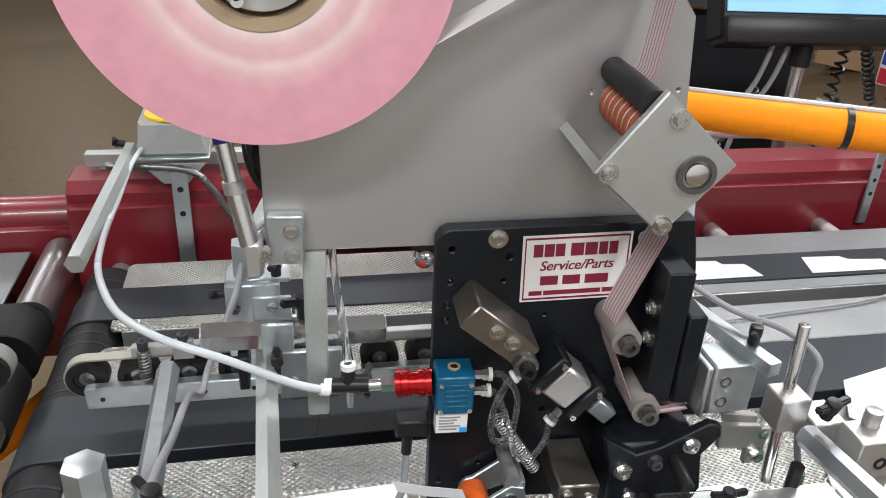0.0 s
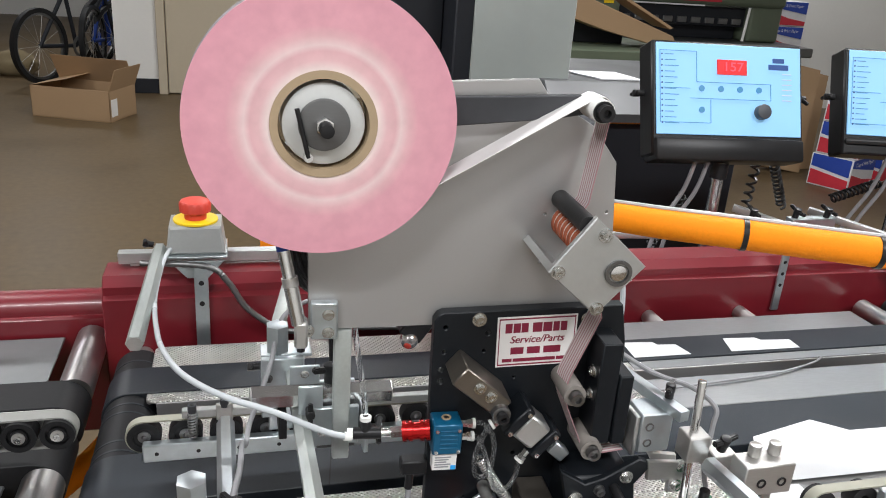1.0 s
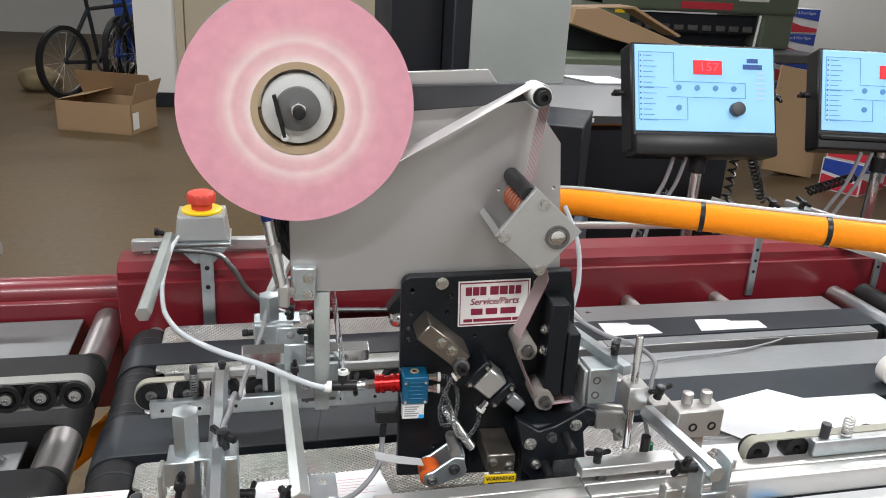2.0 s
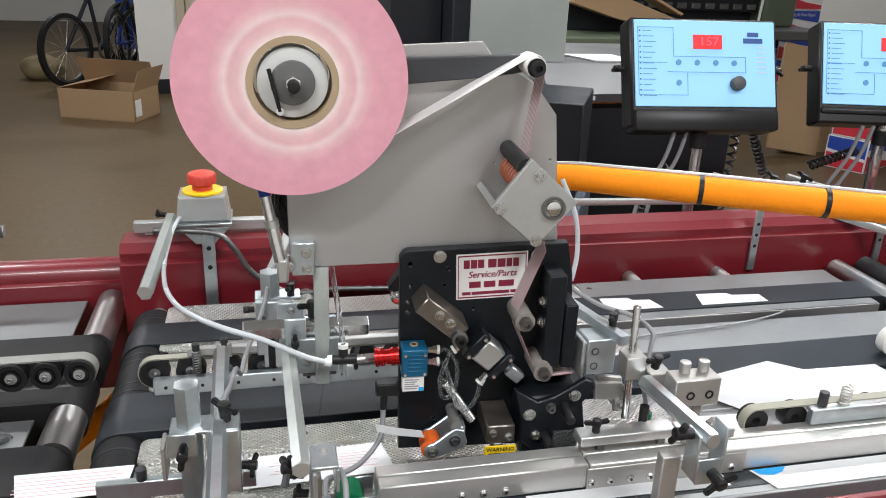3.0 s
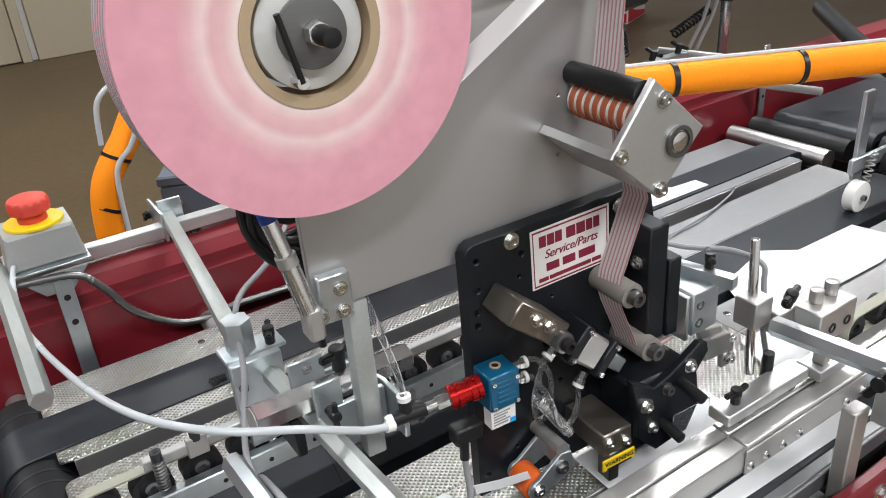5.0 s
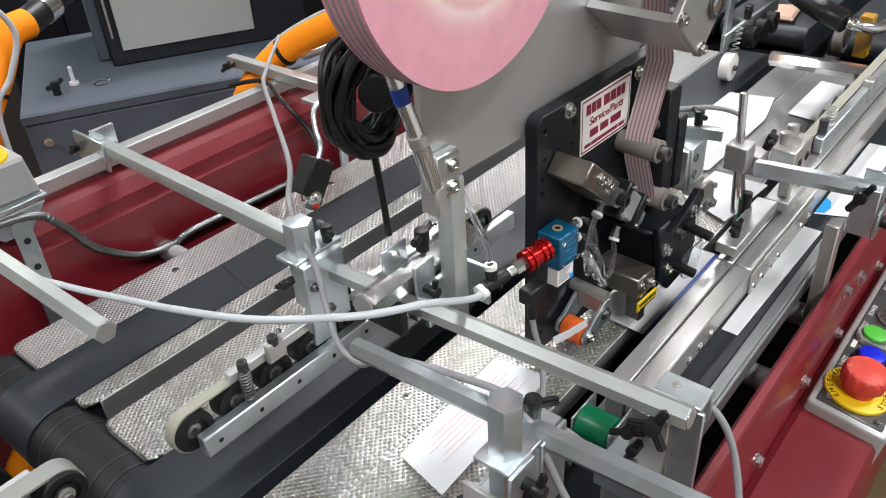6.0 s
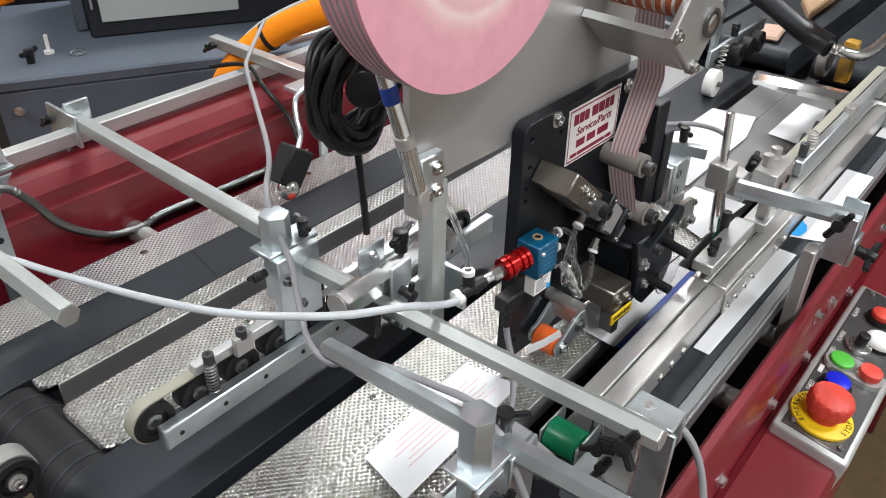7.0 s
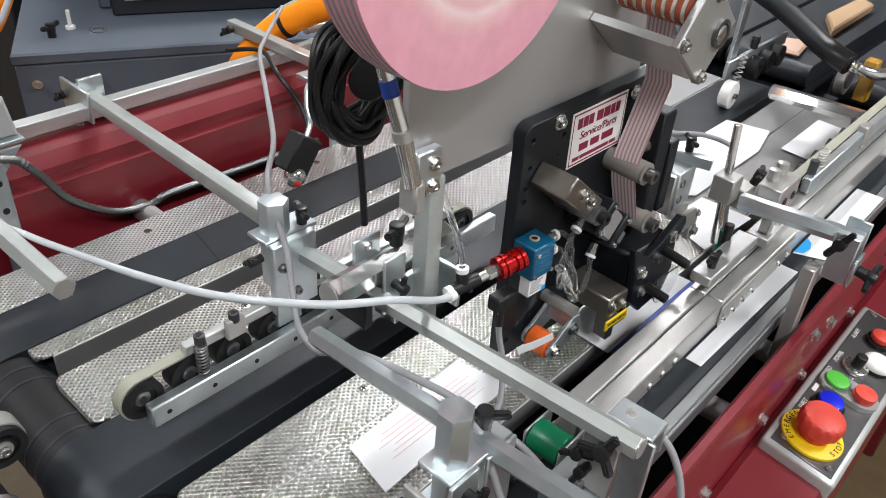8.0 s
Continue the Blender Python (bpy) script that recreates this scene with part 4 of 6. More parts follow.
# ---- bars, posts and clamps over the table ----
def bar(name, a, b, r, label, mat=None, sides=6, spin=0):
    t = thing(name, *a, label, "bar", "cross bars")
    part("bar", rod(a, b, r, sides, bevel=0.0008, spin=spin), mat or ZINC, t)
    d = (Vector(b) - Vector(a)).normalized()
    for p, s in ((Vector(a), -1), (Vector(b), 1)):
        part("end_face", rod(p, p + d * s * 0.0006, r * 0.82, 24), STEEL, t)
    return t


cross = bar("cross_bar", (-0.1275, 0.118, 1.0135), (-0.1240, -0.1875, 1.0265), 0.0078, "grey plated six-sided cross bar over the table", DULL_ZINC, 6, 0)
bar("cross_bar", (-0.142, 0.132, 1.043), (-0.085, 0.545, 0.992), 0.0092, "grey plated square bar reaching back to the far frame", DULL_ZINC, 4, 45)
bar("cross_bar", (-0.279, 0.182, 1.016), (-0.277, 0.470, 1.008), 0.0092, "plated six-sided bar with a round end", DULL_ZINC, 6, 30)
near = bar("cross_bar", (-0.1892, 0.0190, 1.0215), (-0.184, -0.225, 1.0330), 0.0074, "blue-tinged plated six-sided bar beside the near clamp", ZINC, 6, 30)
hexx = bar("cross_bar", (-0.168, 0.030, 1.037), (-0.045, 0.036, 1.031), 0.0108, "short bright six-sided clamp bar", CHROME, 6, 0)
part("angle_plate", box(-0.134, -0.108, 0.042, 0.0445, 1.036, 1.058, 0.0008), ZINC, hexx)
bolt((-0.121, 0.042, 1.050), (0, -1, 0), 0.003, CHROME, hexx)
part("clip_plate", box(-0.1285, -0.1075, 0.0165, 0.0195, 1.005, 1.052, 0.0008), ZINC, hexx)
wing_knob((-0.119, 0.0165, 1.030), (0, -1, 0), 0.0065, hexx, 90)
part("side_plate", box(-0.145, -0.138, 0.018, 0.055, 1.0, 1.026, 0.0008), BLACK_PLASTIC, hexx)

# post behind the cross bar
c = thing("post_clamp", -0.135, 0.11, 0.97, "plated post clamp with black wing knobs, bolted to the bar", "clamp", "post clamps")
part("post", rod((-0.1405, 0.123, 0.985), (-0.1405, 0.123, 1.060), 0.0115, 6, bevel=0.0007), ZINC, c)
part("clamp_plate", box(-0.157, -0.116, 0.104, 0.1115, 0.968, 1.032, 0.001), ZINC, c)
part("top_plate", box(-0.157, -0.108, 0.1125, 0.136, 1.0285, 1.0325, 0.0008), ZINC, c)
bolt((-0.150, 0.104, 1.012), (0, -1, 0), 0.003, DARK_STEEL, c, socket=True)
bolt((-0.137, 0.104, 0.985), (0, -1, 0), 0.003, DARK_STEEL, c, socket=True)
wing_knob((-0.1185, 0.118, 1.0325), (0, 0, 1), 0.0075, c, 70)
wing_knob((-0.158, 0.118, 1.018), (-1, 0, 0), 0.0062, c, 30)

# clamp round the applicator's upright
c = thing("upright_clamp", -0.092, 0.02, 0.99, "plated clamp plates holding the upright, with a black star knob", "clamp", "post clamps")
part("clamp_plate", box(-0.118, -0.076, 0.0155, 0.0205, 0.992, 1.030, 0.0008), ZINC, c)
part("clamp_plate", box(-0.0745, -0.0705, -0.006, 0.034, 0.996, 1.030, 0.0008), ZINC, c)
part("back_plate", box(-0.118, -0.076, 0.0445, 0.0485, 0.996, 1.04, 0.0008), ZINC, c)
bolt((-0.108, 0.0155, 1.006), (0, -1, 0), 0.0032, CHROME, c)
bolt((-0.0705, 0.012, 1.012), (1, 0, 0), 0.0034, CHROME, c)
wing_knob((-0.100, 0.034, 1.046), (0, 0, 1), 0.0092, c, 20)
wing_knob((-0.0705, 0.002, 1.014), (1, -0.2, 0), 0.0070, c, 40)
part("base_block", box(-0.112, -0.078, 0.021, 0.044, 0.985, 1.02, 0.001), DARK_STEEL, c)

# belt-wheel guide over the middle belt
g = thing("wheel_guide", -0.1, 0.12, 0.93, "plated guide bar with black wheels under a cream belt", "wheel guide", "wheel guides")
part("guide_bar", box(-0.269, 0.12, 0.105, 0.1150, 0.9265, 0.9455, 0.0012), ZINC, g)
for i in range(9):
    part("bolt_hole", rod((-0.256 + 0.0385 * i, 0.1046, 0.936), (-0.256 + 0.0385 * i, 0.1051, 0.936), 0.0020, 14), BLACK_PLASTIC, g)
for i in range(10):
    wx = -0.268 + 0.0385 * i
    w = part("wheel", ring((wx, 0.1225, 0.9475), (0, 1, 0), 0.0160, 0.0105, 0.013, 32), BELT_BLACK, g)
    part("wheel_disc", ring((wx, 0.1240, 0.9475), (0, 1, 0), 0.0105, 0.0060, 0.011, 28), BLACK_PLASTIC, w)
    part("wheel_bearing", ring((wx, 0.1230, 0.9475), (0, 1, 0), 0.0060, 0.0026, 0.012, 20), DARK_STEEL, w)
R = 0.0176
loop = [(x, 0.9475 + R) for x in (0.08, -0.1)] + [(-0.268 + R * math.cos(radians(a)), 0.9475 + R * math.sin(radians(a))) for a in range(90, 271, 12)] + [(-0.1, 0.9475 - R), (0.08, 0.9475 - R)] + [(0.0785 + R * math.cos(radians(a)), 0.9475 + R * math.sin(radians(a))) for a in range(-90, 91, 15)]
bm = bmesh.new()
a = [bm.verts.new((x, 0.1175, z)) for x, z in loop]
b = [bm.verts.new((x, 0.1275, z)) for x, z in loop]
for i in range(len(a)):
    j = (i + 1) % len(a)
    bm.faces.new((a[i], a[j], b[j], b[i]))
bmesh.ops.recalc_face_normals(bm, faces=bm.faces)
bmesh.ops.solidify(bm, geom=list(bm.faces), thickness=0.0015)
part("belt", bm, CREAM_BELT, g, "cream rubber belt")
part("top_bar", box(-0.232, 0.06, 0.1135, 0.1215, 0.9675, 0.9760, 0.0008), SATIN, g)
part("stop_block", box(-0.200, -0.184, 0.107, 0.1125, 0.967, 0.984, 0.0008), STEEL, g)
for sx, sz in ((-0.222, 0.984), (-0.192, 0.988)):
    cap = part("cap_screw", rod((sx, 0.110, sz - 0.007), (sx, 0.110, sz + 0.001), 0.0042, 16, bevel=0.0004), GUNMETAL, g)
    part("hex_socket", rod((sx, 0.110, sz + 0.0004), (sx, 0.110, sz + 0.0013), 0.0022, 6), BLACK_PLASTIC, cap)
part("screw_spring", helix((-0.222, 0.110, 0.949), (-0.222, 0.110, 0.976), 0.0042, 0.0008, 9), DARK_STEEL, g)
part("hanger", box(-0.150, -0.126, 0.1135, 0.121, 0.947, 0.969, 0.0008), ZINC, g)
part("hanger", box(-0.116, -0.105, 0.1135, 0.121, 0.947, 0.998, 0.0008), BLACK_PLASTIC, g)

# near post clamp
c = thing("post_clamp", -0.206, -0.117, 0.96, "blue-tinged plated post clamp with black wing knobs", "clamp", "post clamps")
part("post", rod((-0.209, -0.118, 0.940), (-0.209, -0.118, 1.068), 0.0105, 6, bevel=0.0004), ZINC, c)
part("front_plate", box(-0.196, -0.170, -0.1335, -0.1308, 0.972, 1.0310, 0.0008), ZINC, c)
part("tab", box(-0.226, -0.203, -0.1335, -0.1308, 1.010, 1.0310, 0.0006), ZINC, c)
part("top_flange", box(-0.2240, -0.170, -0.1305, -0.1060, 1.0282, 1.0310, 0.0008), ZINC, c)
part("side_plate", box(-0.1735, -0.170, -0.1305, -0.104, 0.968, 1.0280, 0.0008), ZINC, c)
part("small_plate", box(-0.2320, -0.2285, -0.128, -0.104, 0.985, 1.016, 0.0008), STEEL, c)
wing_knob((-0.181, -0.117, 1.0310), (0, 0, 1), 0.0085, c, 130)
wing_knob((-0.2135, -0.1335, 1.0180), (0, -1, 0), 0.0072, c, 80)
wing_knob((-0.1700, -0.120, 0.988), (1, -0.2, 0), 0.0066, c, 20)

# bracket at the near end of the cross bar
c = thing("end_bracket", -0.12, -0.185, 0.95, "plated end bracket with a large black wing knob", "clamp", "post clamps")
part("bracket_plate", box(-0.112, -0.1085, -0.1905, -0.172, 0.950, 1.0165, 0.0008), ZINC, c)
part("angle_top", box(-0.1125, -0.092, -0.188, -0.157, 1.0172, 1.0205, 0.0008), ZINC, c)
part("angle_side", box(-0.0945, -0.0915, -0.188, -0.157, 0.996, 1.0168, 0.0008), ZINC, c)
bolt((-0.102, -0.168, 1.0205), (0, 0, 1), 0.0026, STEEL, c)
bolt((-0.1085, -0.184, 0.962), (1, 0, 0), 0.0030, CHROME, c)
wing_knob((-0.1185, -0.166, 1.0060), (-1, -0.15, 0.25), 0.0086, c, 65, 3)
wing_knob((-0.117, -0.150, 0.988), (-1, -0.1, 0.3), 0.0066, c, 20)
wing_knob((-0.114, -0.154, 0.972), (-1, 0, 0.2), 0.0062, c, 70)
part("neck", box(-0.1125, -0.104, -0.171, -0.146, 0.951, 0.998, 0.001), STEEL, c)
part("base_block", box(-0.128, -0.094, -0.168, -0.131, 0.9325, 0.9505, 0.001), ZINC, c)
bolt((-0.115, -0.150, 0.9505), (0, 0, 1), 0.0044, DARK_STEEL, c, socket=True)
part("foot", box(-0.122, -0.098, -0.160, -0.134, 0.8755, 0.9320, 0.001), STEEL, c)
c.matrix_basis = pose(-0.124, -0.187, 0.958)

# green end roller of the rail
g = thing("green_roller", -0.072, -0.1, 0.92, "small green roller in a forked holder at the rail's end", "roller")
part("roller", rod((-0.0790, -0.1200, 0.9330), (-0.0790, -0.0940, 0.9330), 0.0125, 32, bevel=0.0008), GREEN, g)
part("fork", box(-0.0915, -0.0565, -0.0930, -0.0912, 0.915, 0.9425, 0.0006), ZINC, g)
part("fork", box(-0.0915, -0.0565, -0.1230, -0.1210, 0.915, 0.9425, 0.0006), ZINC, g)
bolt((-0.0790, -0.1230, 0.9330), (0, -1, 0), 0.0032, CHROME, g)

# second guide at the near left
g = thing("wheel_guide", -0.25, -0.09, 0.93, "low plated guide bar with cap screws", "wheel guide", "wheel guides")
part("guide_bar", box(-0.292, -0.16, -0.094, -0.086, 0.945, 0.962, 0.0008), ZINC, g)
part("lower_bar", box(-0.315, -0.16, -0.094, -0.088, 0.915, 0.934, 0.0008), STEEL, g)
for sx in (-0.255, -0.215):
    part("cap_screw", rod((sx, -0.090, 0.962), (sx, -0.090, 0.973), 0.0046, 16, bevel=0.0004), GUNMETAL, g)
    part("screw_spring", helix((sx, -0.090, 0.934), (sx, -0.090, 0.945), 0.0046, 0.0009, 4), STEEL, g)

# ---- clamps and rods past the applicator ----
c = thing("rail_block", 0.19, -0.11, 0.93, "bright aluminium foot block on the guide rail", "block")
part("foot", box(0.134, 0.231, -0.117, -0.098, 0.967, 0.977, 0.001), SATIN, c)
part("stand", box(0.154, 0.162, -0.112, -0.103, 0.9576, 0.9668, 0.001), DARK_STEEL, c)
part("stand", box(0.216, 0.224, -0.112, -0.103, 0.9576, 0.9668, 0.001), DARK_STEEL, c)
wing_knob((0.152, -0.108, 0.977), (0, 0, 1), 0.0070, c, 0)
c = thing("rod_holder", 0.19, -0.085, 0.966, "steel rod through a square holder block", "rod holder")
part("rod", rod((0.1885, -0.092, 0.978), (0.1915, -0.082, 1.092), 0.0036, 18, bevel=0.0006), CHROME, c)
part("block", box(0.181, 0.201, -0.097, -0.077, 1.022, 1.046, 0.001), STEEL, c)
part("cross_piece", box(0.204, 0.226, -0.102, -0.078, 1.010, 1.030, 0.001), STEEL, c)
wing_knob((0.205, -0.105, 1.040), (0, -0.3, 1), 0.0075, c, 15)
part("sensor_tip", rod((0.214, -0.090, 0.955), (0.214, -0.090, 0.980), 0.0042, 16), GREEN, c, "green sensor head")
part("sensor_foot", rod((0.206, -0.096, 0.972), (0.206, -0.096, 0.992), 0.0045, 14), BLACK_PLASTIC, c)
part("sensor_cable", tube([(0.214, -0.090, 0.980), (0.206, -0.088, 1.01), (0.212, -0.080, 1.045), (0.215, -0.074, 1.060), (0.205, -0.050, 1.066), (0.182, -0.02, 1.066), (0.160, 0.03, 1.072), (0.152, 0.06, 1.085)], 0.0022, 8), CABLE_GREY, c)
c = thing("stud_block", 0.245, -0.117, 0.998, "machined steel block with two studs on a square post", "block")
part("block", box(0.216, 0.262, -0.128, -0.106, 1.008, 1.036, 0.001), STEEL, c)
for sx in (0.232, 0.251):
    part("stud", rod((sx, -0.112, 1.036), (sx, -0.112, 1.047), 0.0052, 18, bevel=0.0008), STEEL, c)
    part("hole", ring((sx, -0.1283, 1.020), (0, 1, 0), 0.0042, 0.0026, 0.0012, 18), BLACK_PLASTIC, c)
part("stem", box(0.240, 0.250, -0.122, -0.112, 0.9775, 1.0075, 0.0008), STEEL, c)
part("base", box(0.232, 0.288, -0.126, -0.104, 0.967, 0.977, 0.001), SATIN, c)
part("stem", box(0.257, 0.267, -0.117, -0.106, 0.9576, 0.9668, 0.0008), DARK_STEEL, c)
bolt((0.270, -0.116, 0.977), (0, 0, 1), 0.006, CHROME, c)
bar("cross_bar", (0.200, -0.100, 1.022), (0.2110, -0.203, 1.024), 0.0080, "bright plated six-sided bar in its end clamp", ZINC, 6, 30)
c = thing("end_bracket", 0.22, -0.19, 0.9, "plated end clamp on a steel post, with black wing knobs", "clamp", "post clamps")
part("bracket_plate", box(0.2215, 0.2245, -0.204, -0.184, 0.992, 1.036, 0.0008), ZINC, c)
part("bracket_plate", box(0.1975, 0.2005, -0.204, -0.184, 0.985, 1.030, 0.0008), ZINC, c)
part("front_plate", box(0.1975, 0.2215, -0.2075, -0.2045, 0.985, 1.010, 0.0008), ZINC, c)
part("post", box(0.180, 0.1970, -0.1835, -0.172, 0.846, 0.9975, 0.001), STEEL, c)
wing_knob((0.1975, -0.192, 1.026), (-1, 0, 0.1), 0.0088, c, 60)
wing_knob((0.211, -0.2075, 0.997), (0.1, -1, -0.2), 0.0088, c, 30)
c = thing("zinc_bracket", 0.165, -0.04, 1.0, "bright plated bracket block with round holes", "bracket")
part("block", box(0.158, 0.188, -0.058, -0.030, 1.008, 1.046, 0.001), ZINC, c)
part("tail", box(0.1535, 0.1575, -0.056, 0.02, 1.004, 1.044, 0.001), SATIN, c)
for hz in (1.018, 1.034):
    part("hole", ring((0.166, -0.0584, hz), (0, 1, 0), 0.0040, 0.0028, 0.001, 18), DARK_STEEL, c)
part("top_bar", rod((0.152, 0.080, 1.050), (0.190, -0.070, 1.050), 0.0068, 4, spin=45), ZINC, c)
wing_knob((0.163, 0.040, 1.056), (0, 0, 1), 0.0075, c, 5)
wing_knob((0.186, -0.048, 1.056), (0, 0, 1), 0.0070, c, 50)
c = thing("steel_clamp", 0.18, -0.06, 0.98, "stainless steel clamp plates with bolts", "clamp")
part("plate", slab([(0.166, 1.004), (0.196, 1.000), (0.203, 0.990), (0.203, 0.968), (0.190, 0.968), (0.189, 0.982), (0.168, 0.984)], "y", -0.066, -0.061, 0.0008), STEEL, c)
part("plate", slab([(0.170, 1.006), (0.200, 1.000), (0.205, 0.970), (0.192, 0.970)], "y", -0.055, -0.050, 0.0008), STEEL, c)
bolt((0.197, -0.066, 0.976), (0, -1, 0), 0.0048, CHROME, c)
bolt((0.199, -0.066, 0.994), (0, -1, 0), 0.0030, CHROME, c)
part("spacer", rod((0.197, -0.061, 0.985), (0.197, -0.040, 0.985), 0.008, 18), WHITE_PLASTIC, c)

# wheel guide further along the rail
g = thing("wheel_guide", 0.45, -0.08, 0.92, "plated guide bar with a cream belt and cap screw further along", "wheel guide", "wheel guides")
part("guide_bar", box(0.43, 0.80, -0.086, -0.076, 0.930, 0.948, 0.0012), ZINC, g)
loop = [(0.8, 0.9475), (0.39, 0.9475)] + [(0.375 + 0.014 * math.cos(radians(a)), 0.932 + 0.0155 * math.sin(radians(a))) for a in range(100, 261, 16)] + [(0.39, 0.917), (0.8, 0.917)]
bm = bmesh.new()
a = [bm.verts.new((x, -0.0745, z)) for x, z in loop]
b = [bm.verts.new((x, -0.0640, z)) for x, z in loop]
for i in range(len(a) - 1):
    bm.faces.new((a[i], a[i + 1], b[i + 1], b[i]))
bmesh.ops.recalc_face_normals(bm, faces=bm.faces)
bmesh.ops.solidify(bm, geom=list(bm.faces), thickness=0.0016)
part("belt", bm, CREAM_BELT, g)
for i in range(7):
    part("wheel", ring((0.376 + 0.045 * i, -0.066, 0.932), (0, 1, 0), 0.0135, 0.005, 0.014, 24), BELT_BLACK, g)
part("cap_screw", rod((0.444, -0.079, 0.949), (0.444, -0.079, 0.964), 0.0048, 16, bevel=0.0004), GUNMETAL, g)
part("screw_spring", helix((0.47, -0.079, 0.948), (0.47, -0.079, 0.968), 0.0048, 0.0010, 6), STEEL, g)
part("hanger", box(0.60, 0.62, -0.088, -0.076, 0.9285, 0.9555, 0.001), STEEL, g)
g.matrix_basis = pose(0.406, -0.1035, 0.949)

# ---- sheets of paper on the belts ----
TAPE_LINE = material("pale_pink_line", (0.68, 0.42, 0.44), 0.6)

def sheet(outline, z, label, lift=0.0004):
    return solo("paper_sheet", slab(outline, "z", z, z + lift, 0), PAPER, label, "paper", "paper sheets")


ZB = TABLE + 0.0026
sheet([(0.405, 0.095), (0.50, 0.118), (0.535, 0.090), (0.642, 0.088), (0.655, 0.028), (0.58, 0.012), (0.40, 0.014), (0.375, 0.045)], ZB, "large white paper sheet lying across the belts")
sheet([(0.515, 0.333), (0.566, 0.330), (0.572, 0.322), (0.618, 0.318), (0.618, 0.293), (0.505, 0.294)], ZB, "small white notched paper sheet on the belt")
sheet([(0.354, 0.338), (0.400, 0.335), (0.404, 0.326), (0.432, 0.324), (0.440, 0.294), (0.352, 0.294)], ZB, "small white notched paper sheet on the belt")
sheet([(0.605, -0.064), (0.745, -0.068), (0.752, -0.006), (0.612, -0.006)], ZB, "white paper sheet on the table plate")
sheet([(0.078, -0.1336), (0.276, -0.1338), (0.276, -0.1515), (0.078, -0.1475)], 0.9326, "white paper sheet on the near belt")
sheet([(0.62, -0.134), (0.82, -0.134), (0.82, -0.160), (0.62, -0.160)], 0.9326, "white paper sheet on the near belt")
s = sheet([(0.078, 0.004), (0.082, -0.010), (0.232, -0.018), (0.232, -0.0668), (0.074, -0.0668)], ZB, "white paper sheet with a dark blue border under the press wheel")
part("blue_border", box(0.076, 0.232, -0.0770, -0.0670, ZB, ZB + 0.0005, 0), BLUE_INK, s, "dark blue printed border")
s = sheet([(-0.175, -0.036), (-0.165, 0.014), (-0.032, 0.021), (-0.024, -0.030)], ZB + 0.001, "white paper sheet with fine pink tape lines")
for i in range(6):
    part("tape_line", box(-0.150 + 0.006 * (i % 3), -0.04 - 0.008 * (i % 2), -0.018 + i * 0.0046, -0.0174 + i * 0.0046, ZB + 0.0013, ZB + 0.0017, 0), TAPE_LINE, s)
s = sheet([(0.322, 0.010), (0.40, 0.006), (0.40, -0.058), (0.296, -0.050)], ZB + 0.001, "white paper sheet beside the rail")
s = sheet([(0.306, -0.1340), (0.50, -0.1340), (0.50, -0.1640), (0.318, -0.1640)], 0.9326, "white paper sheet with a cyan print patch on the near belt")
part("cyan_patch", slab([(0.309, -0.1342), (0.345, -0.1342), (0.338, -0.1410), (0.326, -0.1445), (0.313, -0.1420)], "z", 0.9330, 0.9334, 0), CYAN_INK, s, "cyan printed patch")

s = sheet([(-0.392, 0.022), (-0.281, 0.021), (-0.285, -0.021), (-0.381, -0.022)], 0.8992, "white paper sheet with pink tape lines entering the table")
for i in range(6):
    part("tape_line", box(-0.388, -0.290 - 0.006 * (i % 2), -0.014 + i * 0.0056, -0.0131 + i * 0.0056, 0.8996, 0.8999, 0), TAPE_LINE, s)

# ---- hoses and cables over the table ----
TUBE_PTS = [(-0.088, -0.0125, 1.018), (-0.110, -0.014, 1.027), (-0.149, -0.012, 1.047), (-0.186, 0.001, 1.056), (-0.213, 0.026, 1.058), (-0.232, 0.069, 1.050), (-0.248, 0.125, 1.042), (-0.258, 0.190, 1.030), (-0.266, 0.260, 1.016), (-0.272, 0.34, 1.003), (-0.268, 0.42, 1.012), (-0.255, 0.47, 1.02)]
t = thing("air_tube", -0.09, -0.012, 1.018, "milky white plastic air tube hanging in a long bow", "tube")
part("hose", tube(TUBE_PTS, 0.0027, 14, 10), TUBE_WHITE, t)
part("ferrule", rod((-0.0925, -0.0128, 1.0195), (-0.0865, -0.0125, 1.0180), 0.0039, 16), WHITE_PLASTIC, t)
solo("cable", tube([(0.166, 0.5, 1.048), (0.10, 0.45, 1.035), (0.056, 0.4, 1.042), (-0.012, 0.3, 1.054), (-0.080, 0.2, 1.059), (-0.132, 0.140, 1.062), (-0.148, 0.100, 1.030), (-0.158, 0.083, 1.010), (-0.169, 0.062, 0.990), (-0.173, 0.036, 0.986), (-0.176, 0.0, 1.012), (-0.178, -0.06, 1.030), (-0.184, -0.11, 1.038), (-0.196, -0.150, 1.0), (-0.20, -0.19, 0.96), (-0.21, -0.215, 0.90)], 0.0024, 10, 8), CABLE_GREY, "thin grey cable along the clamps", "cable", "cables")
solo("cable", tube([(-0.0935, -0.172, 1.012), (-0.091, -0.190, 1.008), (-0.094, -0.206, 0.988), (-0.104, -0.220, 0.950), (-0.120, -0.236, 0.88)], 0.0024, 10, 8), CABLE_GREY, "thin grey cable hanging past the red frame", "cable", "cables")
